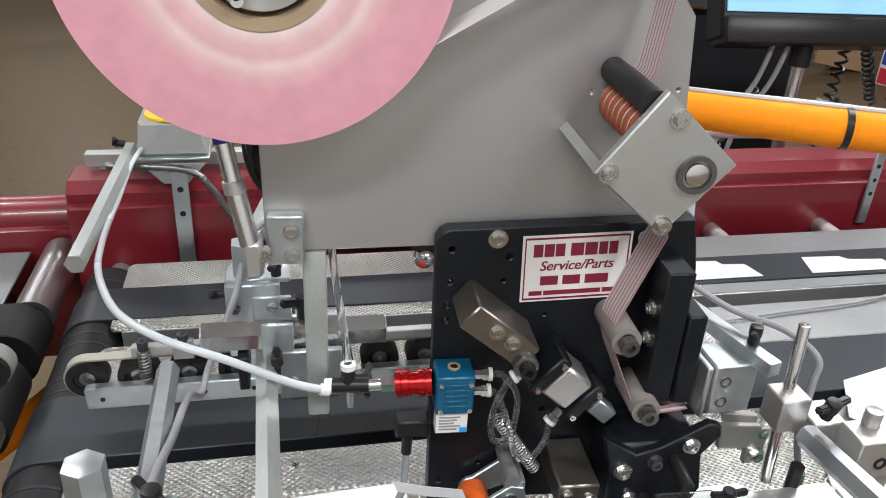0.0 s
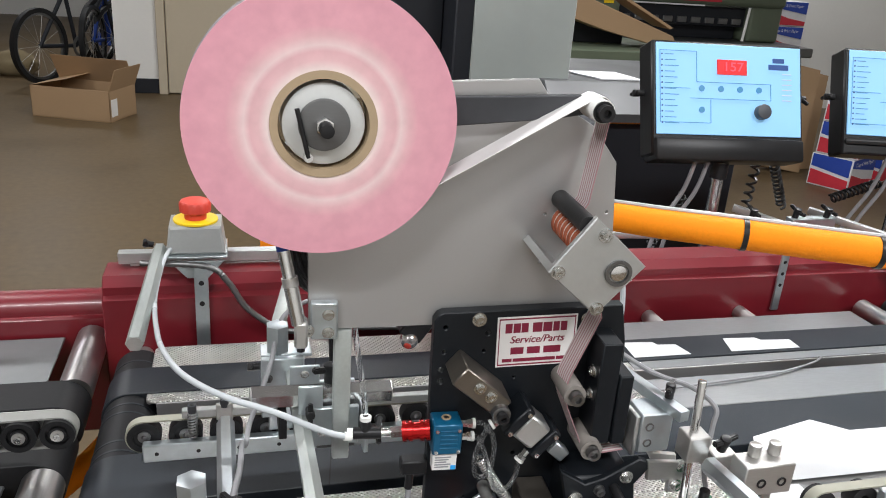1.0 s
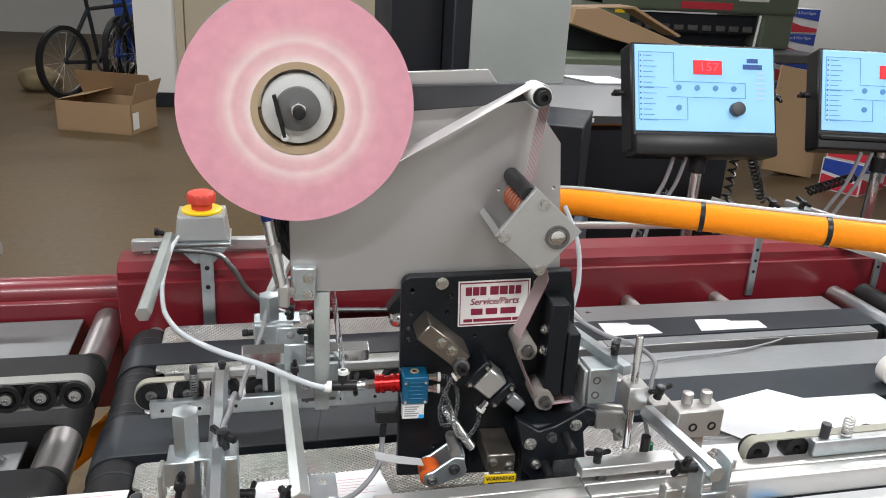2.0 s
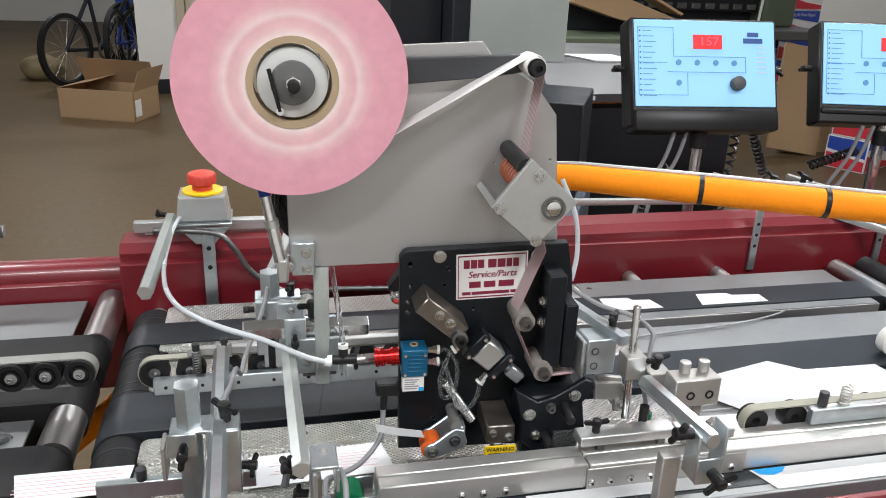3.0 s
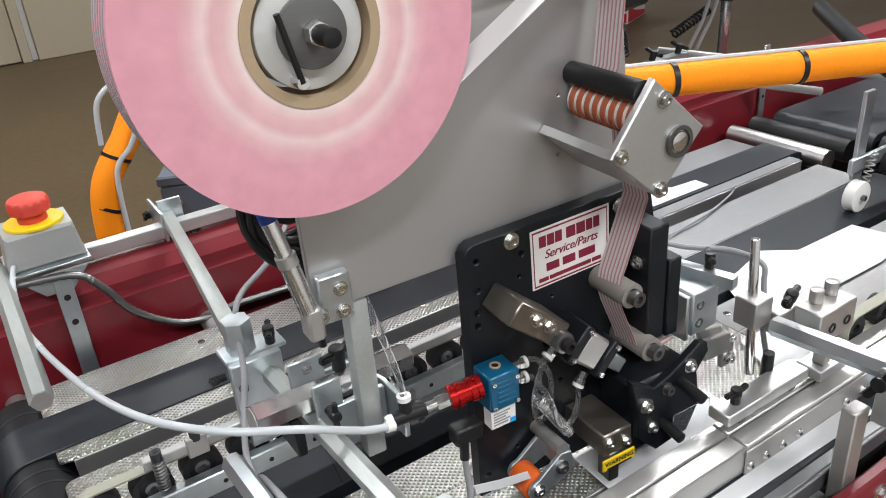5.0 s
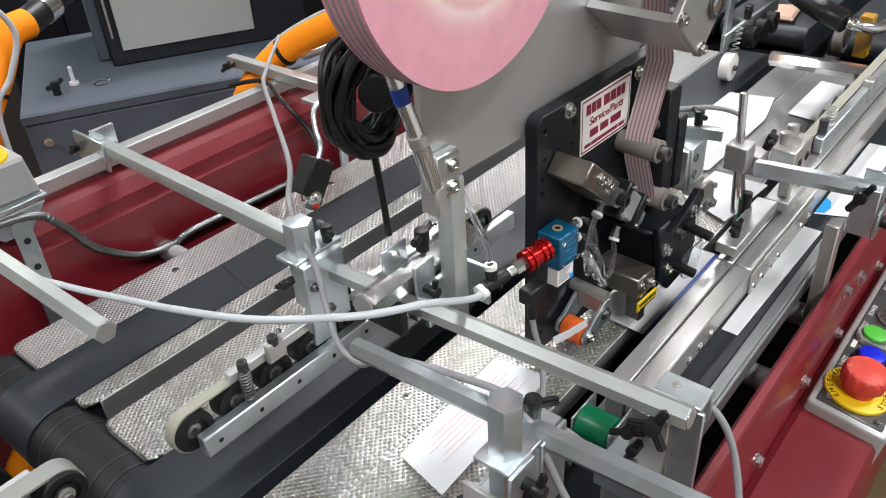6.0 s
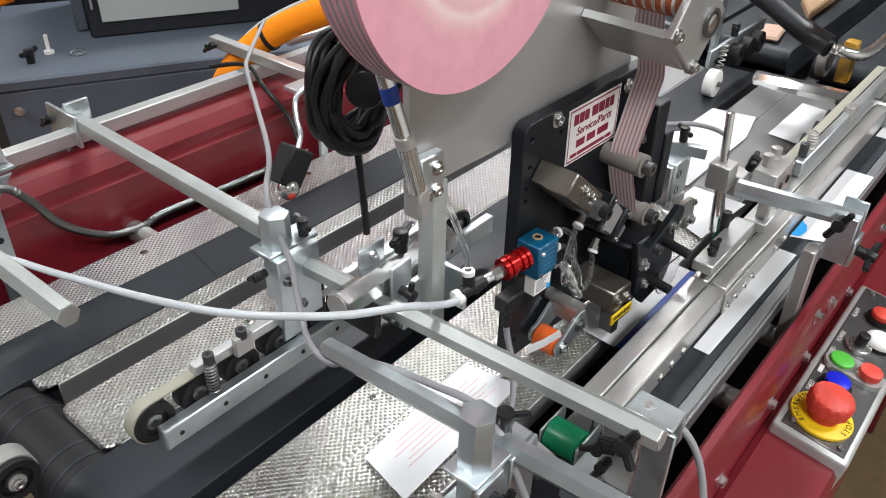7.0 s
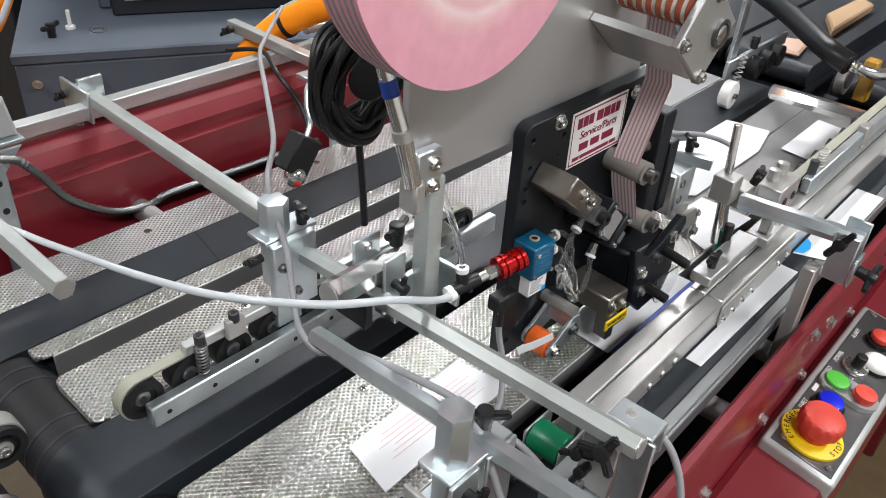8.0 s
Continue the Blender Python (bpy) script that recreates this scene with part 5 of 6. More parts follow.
solo("flexible_conduit", tube([(-0.30, 0.44, 1.0), (-0.217, 0.437, 0.994), (-0.19, 0.434, 0.972), (-0.165, 0.432, 0.932), (-0.123, 0.432, 0.900), (-0.083, 0.432, 0.893), (-0.053, 0.432, 0.897), (0.05, 0.432, 0.893), (0.16, 0.432, 0.892)], 0.0042, 10, 14, ridges=0.10), DARK_STEEL, "dark ribbed metal conduit along the red frame", "conduit")
solo("wire", tube([(0.33, 0.205, 0.899), (0.42, 0.215, 0.899), (0.52, 0.225, 0.899), (0.60, 0.245, 0.899), (0.62, 0.25, 0.905)], 0.0016, 8), CABLE_GREY, "thin bare wire lying on the table plate", "wire")

# ---- sensor on the far belt, and the far carrier bar ----
s = thing("photo_sensor", 0.05, 0.33, 0.92, "black photo sensor with a red eye on a curved bracket", "sensor")
part("body", box(0.032, 0.066, 0.320, 0.344, 0.928, 0.972, 0.002, turn=rotated(0, 35, 0)), BLACK_PLASTIC, s)
bm = bmesh.new()
bmesh.ops.create_uvsphere(bm, u_segments=20, v_segments=12, radius=0.0125, matrix=Matrix.Translation((0.038, 0.326, 0.928)))
part("chrome_dome", bm, CHROME, s)
bm = bmesh.new()
bmesh.ops.create_uvsphere(bm, u_segments=16, v_segments=10, radius=0.006, matrix=Matrix.Translation((0.035, 0.319, 0.925)))
part("red_eye", bm, RED_BUTTON, s)
part("bracket_arm", tube([(0.062, 0.335, 0.962), (0.082, 0.35, 0.97), (0.088, 0.362, 0.985), (0.098, 0.372, 1.002), (0.118, 0.38, 1.006)], 0.0032, 8), ZINC, s)
part("strip_post", box(0.160, 0.172, 0.405, 0.410, 0.892, 1.006, 0.0008), ZINC, s)
part("strip_arm", box(0.108, 0.172, 0.382, 0.405, 1.000, 1.006, 0.0008), ZINC, s)
carrier = thing("carrier_bar", 0.0, 0.5, 0.975, "grey plated carrier bar above the far red frame", "bar")
part("bar", box(-0.335, 0.26, 0.495, 0.511, 0.977, 0.993, 0.001), SATIN, carrier)
for sx in (-0.32, 0.245):
    part("stand", box(sx, sx + 0.012, 0.497, 0.509, 0.9725, 0.9768, 0.0008), SATIN, carrier)
part("yoke", box(0.150, 0.164, 0.40, 0.60, 0.994, 1.008, 0.001), SATIN, carrier)
for kx, ky, kz, ax in ((-0.096, 0.548, 0.99, (-1, 0, 0)), (-0.071, 0.5, 0.972, (1, 0, -0.4)), (0.148, 0.585, 1.0, (-1, 0, 0)), (-0.287, 0.492, 1.006, (-1, 0, 0.2))):
    wing_knob((kx, ky, kz), ax, 0.0075, carrier, 40)
part("clamp_plate", box(-0.098, -0.070, 0.515, 0.519, 0.972, 1.016, 0.0008), ZINC, carrier)
part("clamp_plate", box(-0.102, -0.098, 0.49, 0.55, 0.974, 1.010, 0.0008), ZINC, carrier)

# ---- emergency stop on the far side ----
def stop_button(x, y, z, parent, tilt=Matrix(), k=1.0):
    m = Matrix.Translation((x, y, z)) @ tilt
    bm = rod((0, 0, 0), (0, 0, 0.0035), 0.029 * k, 48, bevel=0.0008)
    bm.transform(m)
    ring_y = part("warning_ring", bm, YELLOW, parent, "yellow ring")
    bm = rod((0, 0, 0.0035), (0, 0, 0.012), 0.0145 * k, 32)
    bm.transform(m)
    part("stem", bm, RED_BUTTON, ring_y)
    bm = bmesh.new()
    n = 56
    prof = [(0.0165, 0.012), (0.0197, 0.014), (0.0202, 0.024), (0.0188, 0.0275), (0.0150, 0.0292), (0.0001, 0.0298)]
    loops = []
    for j, (r, h) in enumerate(prof):
        loops.append([bm.verts.new(m @ Vector(((r + (0.0007 if (i // 2) % 2 and 0 < j < 3 else 0)) * k * math.cos(2 * math.pi * i / n), (r + (0.0007 if (i // 2) % 2 and 0 < j < 3 else 0)) * k * math.sin(2 * math.pi * i / n), h))) for i in range(n)])
    for p, q in zip(loops, loops[1:]):
        for i in range(n):
            bm.faces.new((p[i], p[(i + 1) % n], q[(i + 1) % n], q[i]))
    bm.faces.new(loops[0])
    part("mushroom", bm, RED_BUTTON, ring_y, "red mushroom button")
    return m, ring_y


e = thing("stop_box", -0.228, 0.48, 0.99, "grey emergency stop box with a red button on a yellow ring", "stop switch", "stop switches")
out = [(-0.266, 0.997), (-0.190, 0.997), (-0.195, 1.036), (-0.261, 1.036)]
part("housing", slab(out, "y", 0.450, 0.505, 0.003), BOX_PAINT, e)
stop_button(-0.228, 0.478, 1.036, e)
part("gusset", slab([(-0.262, 0.990), (-0.192, 0.990), (-0.213, 0.966), (-0.240, 0.966)], "y", 0.444, 0.447, 0.0006), ZINC, e)
part("strip_post", box(-0.2315, -0.2135, 0.4402, 0.4436, 0.84, 0.985, 0.0006), ZINC, e)
for hz in (0.93, 0.96):
    part("hole", rod((-0.2225, 0.4398, hz), (-0.2225, 0.4403, hz), 0.0035, 14), BLACK_PLASTIC, e)
part("shelf", box(-0.268, -0.188, 0.444, 0.512, 0.9935, 0.9965, 0.0006), ZINC, e)
e.matrix_basis = pose(-0.2300, 0.476, 1.0005)

# ---- control box by the near frame ----
c = thing("control_box", 0.25, -0.245, 0.78, "grey control box with stop button, push buttons and lamp", "control box")
TILT = Matrix.Rotation(radians(8), 4, "X")
CB = Matrix.Translation((0.253, -0.2375, 0.857)) @ TILT
bm = box(-0.135, 0.135, -0.034, 0.034, -0.062, 0.0, 0.004, seg=3)
bm.transform(CB)
part("housing", bm, BOX_PAINT, c)
bm = box(-0.129, 0.129, -0.028, 0.028, -0.001, 0.0014, 0.0006)
bm.transform(CB)
plate = part("face_plate", bm, DARK_STEEL, c, "dark grey face plate")
m, yr = stop_button(0, 0, 0, c, CB @ Matrix.Translation((-0.098, 0.003, 0.0014)), 0.94)
for text, mid, flip in (("EMERGENCY", 90, 1), ("STOP", 270, -1)):
    for i, ch in enumerate(text):
        a = mid - flip * (i - (len(text) - 1) / 2) * 14.5
        at = m @ Matrix.Rotation(radians(a), 4, "Z") @ Matrix.Translation((0.0232, 0, 0.0037)) @ Matrix.Rotation(radians(-90 * flip), 4, "Z")
        words(ch, at, 0.0068, BLACK_PLASTIC, yr, name="letter")


def push_button(u, v, r, mat, label):
    a, b = CB @ Vector((u, v, 0.0014)), CB @ Vector((u, v, 0.006))
    rim = part("bezel", rod(a, b, r * 1.25, 28), CHROME if label.startswith("clear") else BLACK_PLASTIC, c)
    part("cap", rod(b, CB @ Vector((u, v, 0.0125)), r, 28, bevel=0.0016), mat, rim, label)


push_button(-0.052, 0.006, 0.0115, material("blue_button", (0.01, 0.02, 0.60), 0.3), "blue push button")
pill = bmesh.new()
for u0, v0 in ((-0.018, 0.012), (-0.018, -0.014)):
    rod(CB @ Vector((u0, v0, 0.0014)), CB @ Vector((u0, v0, 0.007)), 0.0145, 28, bm=pill)
bm = box(-0.0325, -0.0035, -0.014, 0.012, 0.0014, 0.007, 0)
bm.transform(CB)
me = bpy.data.meshes.new("pill")
bm.to_mesh(me)
bm.free()
pill.from_mesh(me)
dbl = part("double_button", pill, SATIN, c, "double push button")
part("green_cap", rod(CB @ Vector((-0.018, 0.012, 0.007)), CB @ Vector((-0.018, 0.012, 0.0105)), 0.011, 28, bevel=0.001), material("green_button", (0.10, 0.55, 0.06), 0.35), dbl)
part("red_cap", rod(CB @ Vector((-0.018, -0.014, 0.007)), CB @ Vector((-0.018, -0.014, 0.0145)), 0.0105, 28, bevel=0.001), RED_BUTTON, dbl)
dial = part("speed_dial", rod(CB @ Vector((0.022, 0.006, 0.0014)), CB @ Vector((0.022, 0.006, 0.0060)), 0.0125, 32, bevel=0.0012), CHROME, c, "chrome speed dial with a black knob")
part("knob", rod(CB @ Vector((0.022, 0.006, 0.0060)), CB @ Vector((0.022, 0.006, 0.0190)), 0.0055, 18, bevel=0.0008), BLACK_PLASTIC, dial)
for i in range(11):
    a = radians(-60 + 30 * i)
    p = Vector((0.022 + 0.0100 * math.cos(a), 0.006 + 0.0100 * math.sin(a), 0.0060))
    part("tick", rod(CB @ p, CB @ (p + Vector((0, 0, 0.0003))), 0.0007, 6), BLACK_PLASTIC, dial)
lampring = part("lamp_bezel", rod(CB @ Vector((0.043, -0.008, 0.0014)), CB @ Vector((0.043, -0.008, 0.0050)), 0.0155, 32), BLACK_PLASTIC, c)
bm = bmesh.new()
bmesh.ops.create_uvsphere(bm, u_segments=28, v_segments=14, radius=1, matrix=CB @ Matrix.Translation((0.043, -0.008, 0.0052)) @ Matrix.Diagonal((0.0148, 0.0148, 0.0085, 1)))
part("lamp_dome", bm, WHITE_PLASTIC, lampring, "frosted white lamp dome")
push_button(0.082, 0.002, 0.0105, RED_BUTTON, "red push button")
for u, v in ((-0.121, 0.020), (-0.121, -0.022), (0.121, 0.020)):
    bolt(CB @ Vector((u, v, 0.0014)), TILT.to_3x3() @ Vector((0, 0, 1)), 0.0032, CHROME, plate, washer=False)
FACE = CB @ Matrix.Translation((0, 0.0235, 0.0016))
for text, u in (("SHEET", -0.066), ("SPEED", -0.004), ("POWER", 0.026), ("ALARM", 0.076)):
    words(text, FACE @ Matrix.Translation((u, 0, 0)), 0.0062, STICKER, plate, wide=0.9)
bm = box(-0.042, -0.030, 0.0215, 0.0255, 0.0014, 0.0016, 0)
bm.transform(CB)
part("print_bar", bm, STICKER, plate)
part("hose", tube([(0.14, -0.236, 0.81), (0.11, -0.25, 0.77), (0.06, -0.265, 0.755), (0.0, -0.262, 0.77), (-0.04, -0.25, 0.82)], 0.012, 12, 10, ridges=0.06), BELT_BLACK, c, "black ribbed hose")
for bx in (0.11, 0.28):
    part("foot_plate", box(bx + 0.03, bx + 0.06, -0.262, -0.22, 0.775, 0.81, 0.001), DARK_STEEL, c)

# ---- feeder of the left machine ----
lm = thing("feed_conveyor", -1.0, 0.2, 0, "feed conveyor with red frame, steel rollers and black belts", "conveyor")
part("frame_beam", box(-2.2, -0.352, 0.487, 0.56, 0.72, 0.905, 0.004), RED, lm)
part("frame_cap", rod((-2.2, 0.520, 0.905), (-0.352, 0.520, 0.905), 0.026, 24), RED, lm)
part("bed", box(-2.2, -0.44, -0.22, 0.487, 0.80, 0.85, 0.003), DARK_STEEL, lm)
for y0, y1 in ((0.345, 0.482), (0.092, 0.158)):
    part("cover_plate", box(-2.2, -0.408, y0, y1, 0.874, 0.8775, 0.0008), COVER, lm)
    part("roller", rod((-0.373, y0 - 0.01, 0.873), (-0.373, y1, 0.873), 0.021, 36), ROLLER_STEEL, lm)


def loop_belt(name, x0, x1, y0, y1, r, z, mat, parent):
    outer = [(x0, z + r)] + [(x1 + r * math.sin(radians(a)), z + r * math.cos(radians(a))) for a in range(0, 181, 12)] + [(x0, z - r)]
    return part(name, slab(outer, "y", y0, y1, 0.0008), mat, parent)


loop_belt("belt", -2.2, -0.385, 0.275, 0.336, 0.031, 0.862, BELT_BLACK, lm)
loop_belt("belt", -2.2, -0.385, 0.166, 0.245, 0.031, 0.862, BELT_BLACK, lm)
loop_belt("belt", -2.2, -0.385, 0.0, 0.082, 0.031, 0.862, BELT_BLACK, lm)
wheels = []
for i in range(4):
    wx = -0.353 - 0.0350 * i
    w = part("wheel", ring((wx, 0.162, 0.934), (0, 1, 0), 0.0163, 0.0112, 0.018, 36), BELT_BLACK, lm)
    part("wheel_disc", ring((wx, 0.1640, 0.934), (0, 1, 0), 0.0112, 0.0080, 0.014, 32), BLACK_PLASTIC, w)
    part("hub", ring((wx, 0.1580, 0.934), (0, 1, 0), 0.0080, 0.0052, 0.010, 28), BLACK_PLASTIC, w)
    part("bearing", ring((wx, 0.1555, 0.934), (0, 1, 0), 0.0062, 0.0030, 0.008, 28), STEEL, w)
    bolt((wx, 0.151, 0.934), (0, -1, 0), 0.0038, CHROME, w, washer=False)
band = [(-0.9, 0.9515)] + [(-0.353 + 0.0175 * math.sin(radians(a)), 0.934 + 0.0175 * math.cos(radians(a))) for a in range(0, 181, 10)] + [(-0.9, 0.9165)]
bm = bmesh.new()
a = [bm.verts.new((x, 0.158, z)) for x, z in band]
b = [bm.verts.new((x, 0.174, z)) for x, z in band]
for i in range(len(a) - 1):
    bm.faces.new((a[i], a[i + 1], b[i + 1], b[i]))
bmesh.ops.recalc_face_normals(bm, faces=bm.faces)
bmesh.ops.solidify(bm, geom=list(bm.faces), thickness=0.002)
part("wheel_band", bm, GREY_BAND, lm, "pale grey rubber band round the wheels")
part("wheel_rail", box(-0.9, -0.36, 0.180, 0.188, 0.925, 0.944, 0.0008), SATIN, lm)
for lx in (-2.0, -1.2):
    part("leg", box(lx, lx + 0.07, 0.49, 0.555, 0, 0.72, 0.003), RED, lm)
    part("leg", box(lx, lx + 0.07, -0.20, -0.13, 0, 0.80, 0.003), RED, lm)
solo("plastic_bag", slab([(-0.55, 0.095), (-0.44, 0.098), (-0.42, 0.12), (-0.45, 0.15), (-0.55, 0.152)], "z", 0.8782, 0.884, 0.002), CLEAR, "crumpled clear plastic bag on the cover plate", "plastic bag")
solo("orange_hose", tube([(-0.62, 0.28, 0.66), (-0.48, 0.30, 0.70), (-0.37, 0.32, 0.775), (-0.325, 0.36, 0.80), (-0.29, 0.42, 0.76)], 0.016, 14), ORANGE, "orange sleeved hose sagging between the machines", "hose", "orange hoses")
bar("loose_bar", (-0.95, 0.46, 1.0), (-0.50, 0.46, 1.0), 0.010, "dark steel bar above the feed conveyor", DARK_STEEL, 4, 45)

# ---- behind the machine: slate cabinet, screen, hoses ----
c = thing("slate_cabinet", 0.3, 1.1, 0, "slate blue steel cabinet with bolts along its top edge", "cabinet")
CAB = [(0.00, 0.957), (0.46, 0.715), (0.648, 1.069), (0.188, 1.311)]
part("body", slab(CAB, "z", 0.03, 0.870, 0.003), SLATE, c)
part("top", slab([(u + (0.324 - u) * -0.01, v + (1.013 - v) * -0.01) for u, v in CAB], "z", 0.8705, 0.889, 0.003), SLATE, c)
for u, v in ((0.022, 0.944), (0.10, 0.903)):
    for z in (0.86, 0.80):
        bolt((u, v - 0.002, z - 0.02), (-0.47, -0.88, 0), 0.006, CHROME, c)
AX = Vector((0.46, -0.242, 0)).normalized()
AY = Vector((0.242, 0.46, 0)).normalized()


def aslant(u, v, z):
    """A place on the cabinet: u along its front, v back from it."""
    return Vector((0.0, 0.957, 0)) + AX * u + AY * v + Vector((0, 0, z))


def aslant_box(u0, u1, v0, v1, z0, z1, bevel=0.003):
    bm = box(u0, u1, v0, v1, z0, z1, bevel)
    m = Matrix((AX, AY, (0, 0, 1))).transposed().to_4x4()
    bm.transform(Matrix.Translation((0.0, 0.957, 0)) @ m)
    return bm


q = thing("wall_enclosure", *aslant(0.15, 0.16, 0.889), "black steel enclosure with a grey-green door, standing on the cabinet", "enclosure")
part("body", aslant_box(0.150, 0.505, 0.156, 0.385, 0.8895, 1.095, 0.003), BASE_DARK, q)
part("side_cover", aslant_box(0.128, 0.1495, 0.200, 0.380, 0.8895, 1.095, 0.003), SLATE, q)
part("door", aslant_box(0.172, 0.405, 0.1525, 0.1558, 0.916, 1.095, 0.001), GREY_PAINT, q, "pale grey-green door")
part("handle", aslant_box(0.1585, 0.1625, 0.1500, 0.1558, 0.94, 1.02, 0.0008), SATIN, q)
s = thing("screen_cabinet", 0.5, 1.4, 0, "tall black cabinet with a pale grey-green door panel", "cabinet")
part("body", box(0.345, 0.655, 1.345, 1.72, 0.0, 1.75, 0.004), BASE_DARK, s)
part("door_panel", box(0.390, 0.652, 1.335, 1.3448, 0.815, 1.70, 0.002), GREY_PAINT, s, "pale grey-green panel")
part("side_box", box(0.20, 0.344, 1.46, 1.75, 0.0, 1.75, 0.004), BASE_DARK, s)
part("cable", tube([(0.378, 1.335, 1.02), (0.376, 1.334, 0.95), (0.383, 1.335, 0.88)], 0.004, 8), CABLE_GREY, s)
wing_knob(aslant(0.055, 0.070, 0.889), (0, 0, 1), 0.012, thing("wing_screw", *aslant(0.055, 0.070, 0.889), "loose black plastic knob on the cabinet", "knob"), 30)
k = thing("white_screw", *aslant(0.082, 0.106, 0.889), "white plastic screw standing on the cabinet", "screw")
part("head", rod(aslant(0.082, 0.106, 0.8892), aslant(0.082, 0.106, 0.894), 0.008, 18), WHITE_PLASTIC, k)
part("shank", rod(aslant(0.082, 0.106, 0.894), aslant(0.082, 0.106, 0.920), 0.0032, 12), WHITE_PLASTIC, k)
solo("plastic_ring", ring(aslant(0.125, 0.089, 0.8915), (0, 0, 1), 0.014, 0.010, 0.004, 24), CLEAR, "clear plastic ring on the cabinet", "ring")

h = thing("orange_hose", 0.5, 0.42, 1.0, "thick orange sleeved hose with black ties and a white line", "hose", "orange hoses")
HOSE = [(0.135, 0.585, 0.90), (0.155, 0.575, 0.955), (0.195, 0.545, 1.005), (0.232, 0.45, 1.058), (0.27, 0.325, 1.098), (0.33, 0.238, 1.113), (0.405, 0.19, 1.116), (0.545, 0.13, 1.113), (0.75, 0.06, 1.105), (1.0, 0.0, 1.09), (1.3, -0.03, 1.07)]
part("sleeve", tube(HOSE, 0.0183, 20, 14), ORANGE, h)
part("white_line", tube([(x, y + 0.003, z + 0.0195) for x, y, z in HOSE[1:]], 0.0028, 8, 12), TUBE_WHITE, h, "white plastic line")
for p, d in (((0.405, 0.19, 1.116), (0.9, -0.43, 0.0)), ((0.545, 0.13, 1.113), (0.92, -0.38, -0.03)), ((0.200, 0.536, 1.011), (0.4, -0.75, 0.5))):
    part("tie", ring(p, d, 0.0197, 0.0178, 0.006, 28), BLACK_PLASTIC, h)
h = thing("orange_hose", -0.06, 0.82, 1.0, "orange sleeved hose with a black and silver end cuff", "hose", "orange hoses")
part("sleeve", tube([(0.004, 0.83, 1.056), (-0.03, 0.82, 1.050), (-0.062, 0.81, 1.01), (-0.105, 0.80, 0.955), (-0.118, 0.80, 0.88), (-0.115, 0.80, 0.78)], 0.0205, 18, 12), ORANGE, h)
part("cuff", rod((0.000, 0.83, 1.055), (0.040, 0.85, 1.062), 0.019, 24), BLACK_PLASTIC, h)
part("clamp_band", rod((0.034, 0.847, 1.061), (0.056, 0.857, 1.065), 0.0205, 28), CHROME, h)
part("nozzle", rod((0.056, 0.857, 1.065), (0.085, 0.870, 1.070), 0.015, 24), BLACK_PLASTIC, h)
part("white_line", tube([(-0.10, 0.78, 1.02), (-0.09, 0.78, 1.08), (-0.055, 0.78, 1.10), (-0.035, 0.78, 1.06), (-0.06, 0.78, 1.01), (-0.09, 0.78, 0.97), (-0.095, 0.78, 0.85)], 0.004, 10), TUBE_WHITE, h)
for p in ((-0.08, 0.805, 0.99), (-0.113, 0.80, 0.92)):
    part("tie", ring(p, (0.5, 0.05, 0.85), 0.022, 0.019, 0.005, 24), BLACK_PLASTIC, h)
solo("cable", tube([(0.12, 0.56, 0.985), (0.13, 0.50, 1.0), (0.115, 0.45, 0.99), (0.125, 0.42, 0.955), (0.12, 0.40, 0.93)], 0.003, 8), BLACK_PLASTIC, "black cable looping from the carrier bar to the sensor", "cable", "cables")
solo("cable", tube([(0.175, 0.09, 1.165), (0.186, 0.07, 1.13), (0.188, 0.06, 1.09), (0.180, 0.05, 1.062)], 0.0028, 8), TUBE_WHITE, "thin white cable behind the head", "cable", "cables")
k = thing("cable_coil", -0.04, 0.11, 1.08, "tied coil of black cable hung behind the backing plate", "cable coil")
rng = random.Random(5)
for i in range(13):
    rr = 0.024 + 0.016 * rng.random()
    oy = 0.068 + 0.022 * rng.random()
    c0 = Vector((-0.099 + 0.004 * rng.random(), oy, 1.154 + 0.004 * rng.random()))
    pts = [c0 + Vector((rr * 0.92 * math.cos(2 * math.pi * a / 14), 0.004 * math.sin(5 * a + i), rr * 1.1 * math.sin(2 * math.pi * a / 14))) for a in range(14)]
    part("turn", tube(pts, 0.0028, 8, 4, closed=True), BLACK_PLASTIC, k)
part("motor", rod((-0.113, 0.052, 1.167), (-0.072, 0.090, 1.160), 0.0125, 24, bevel=0.002), BLACK_PLASTIC, k, "black motor body")
part("hanger", box(-0.104, -0.092, 0.0065, 0.10, 1.186, 1.192, 0.001), DARK_STEEL, k)
part("tie_tail", tube([(-0.097, 0.078, 1.117), (-0.094, 0.076, 1.07), (-0.093, 0.075, 1.04)], 0.0028, 8), BLACK_PLASTIC, k)

# ---- control consoles on poles ----
SLATE_KNOB = material("dark_grey_knob", (0.06, 0.065, 0.075), 0.5, 0, 60, 0.1)


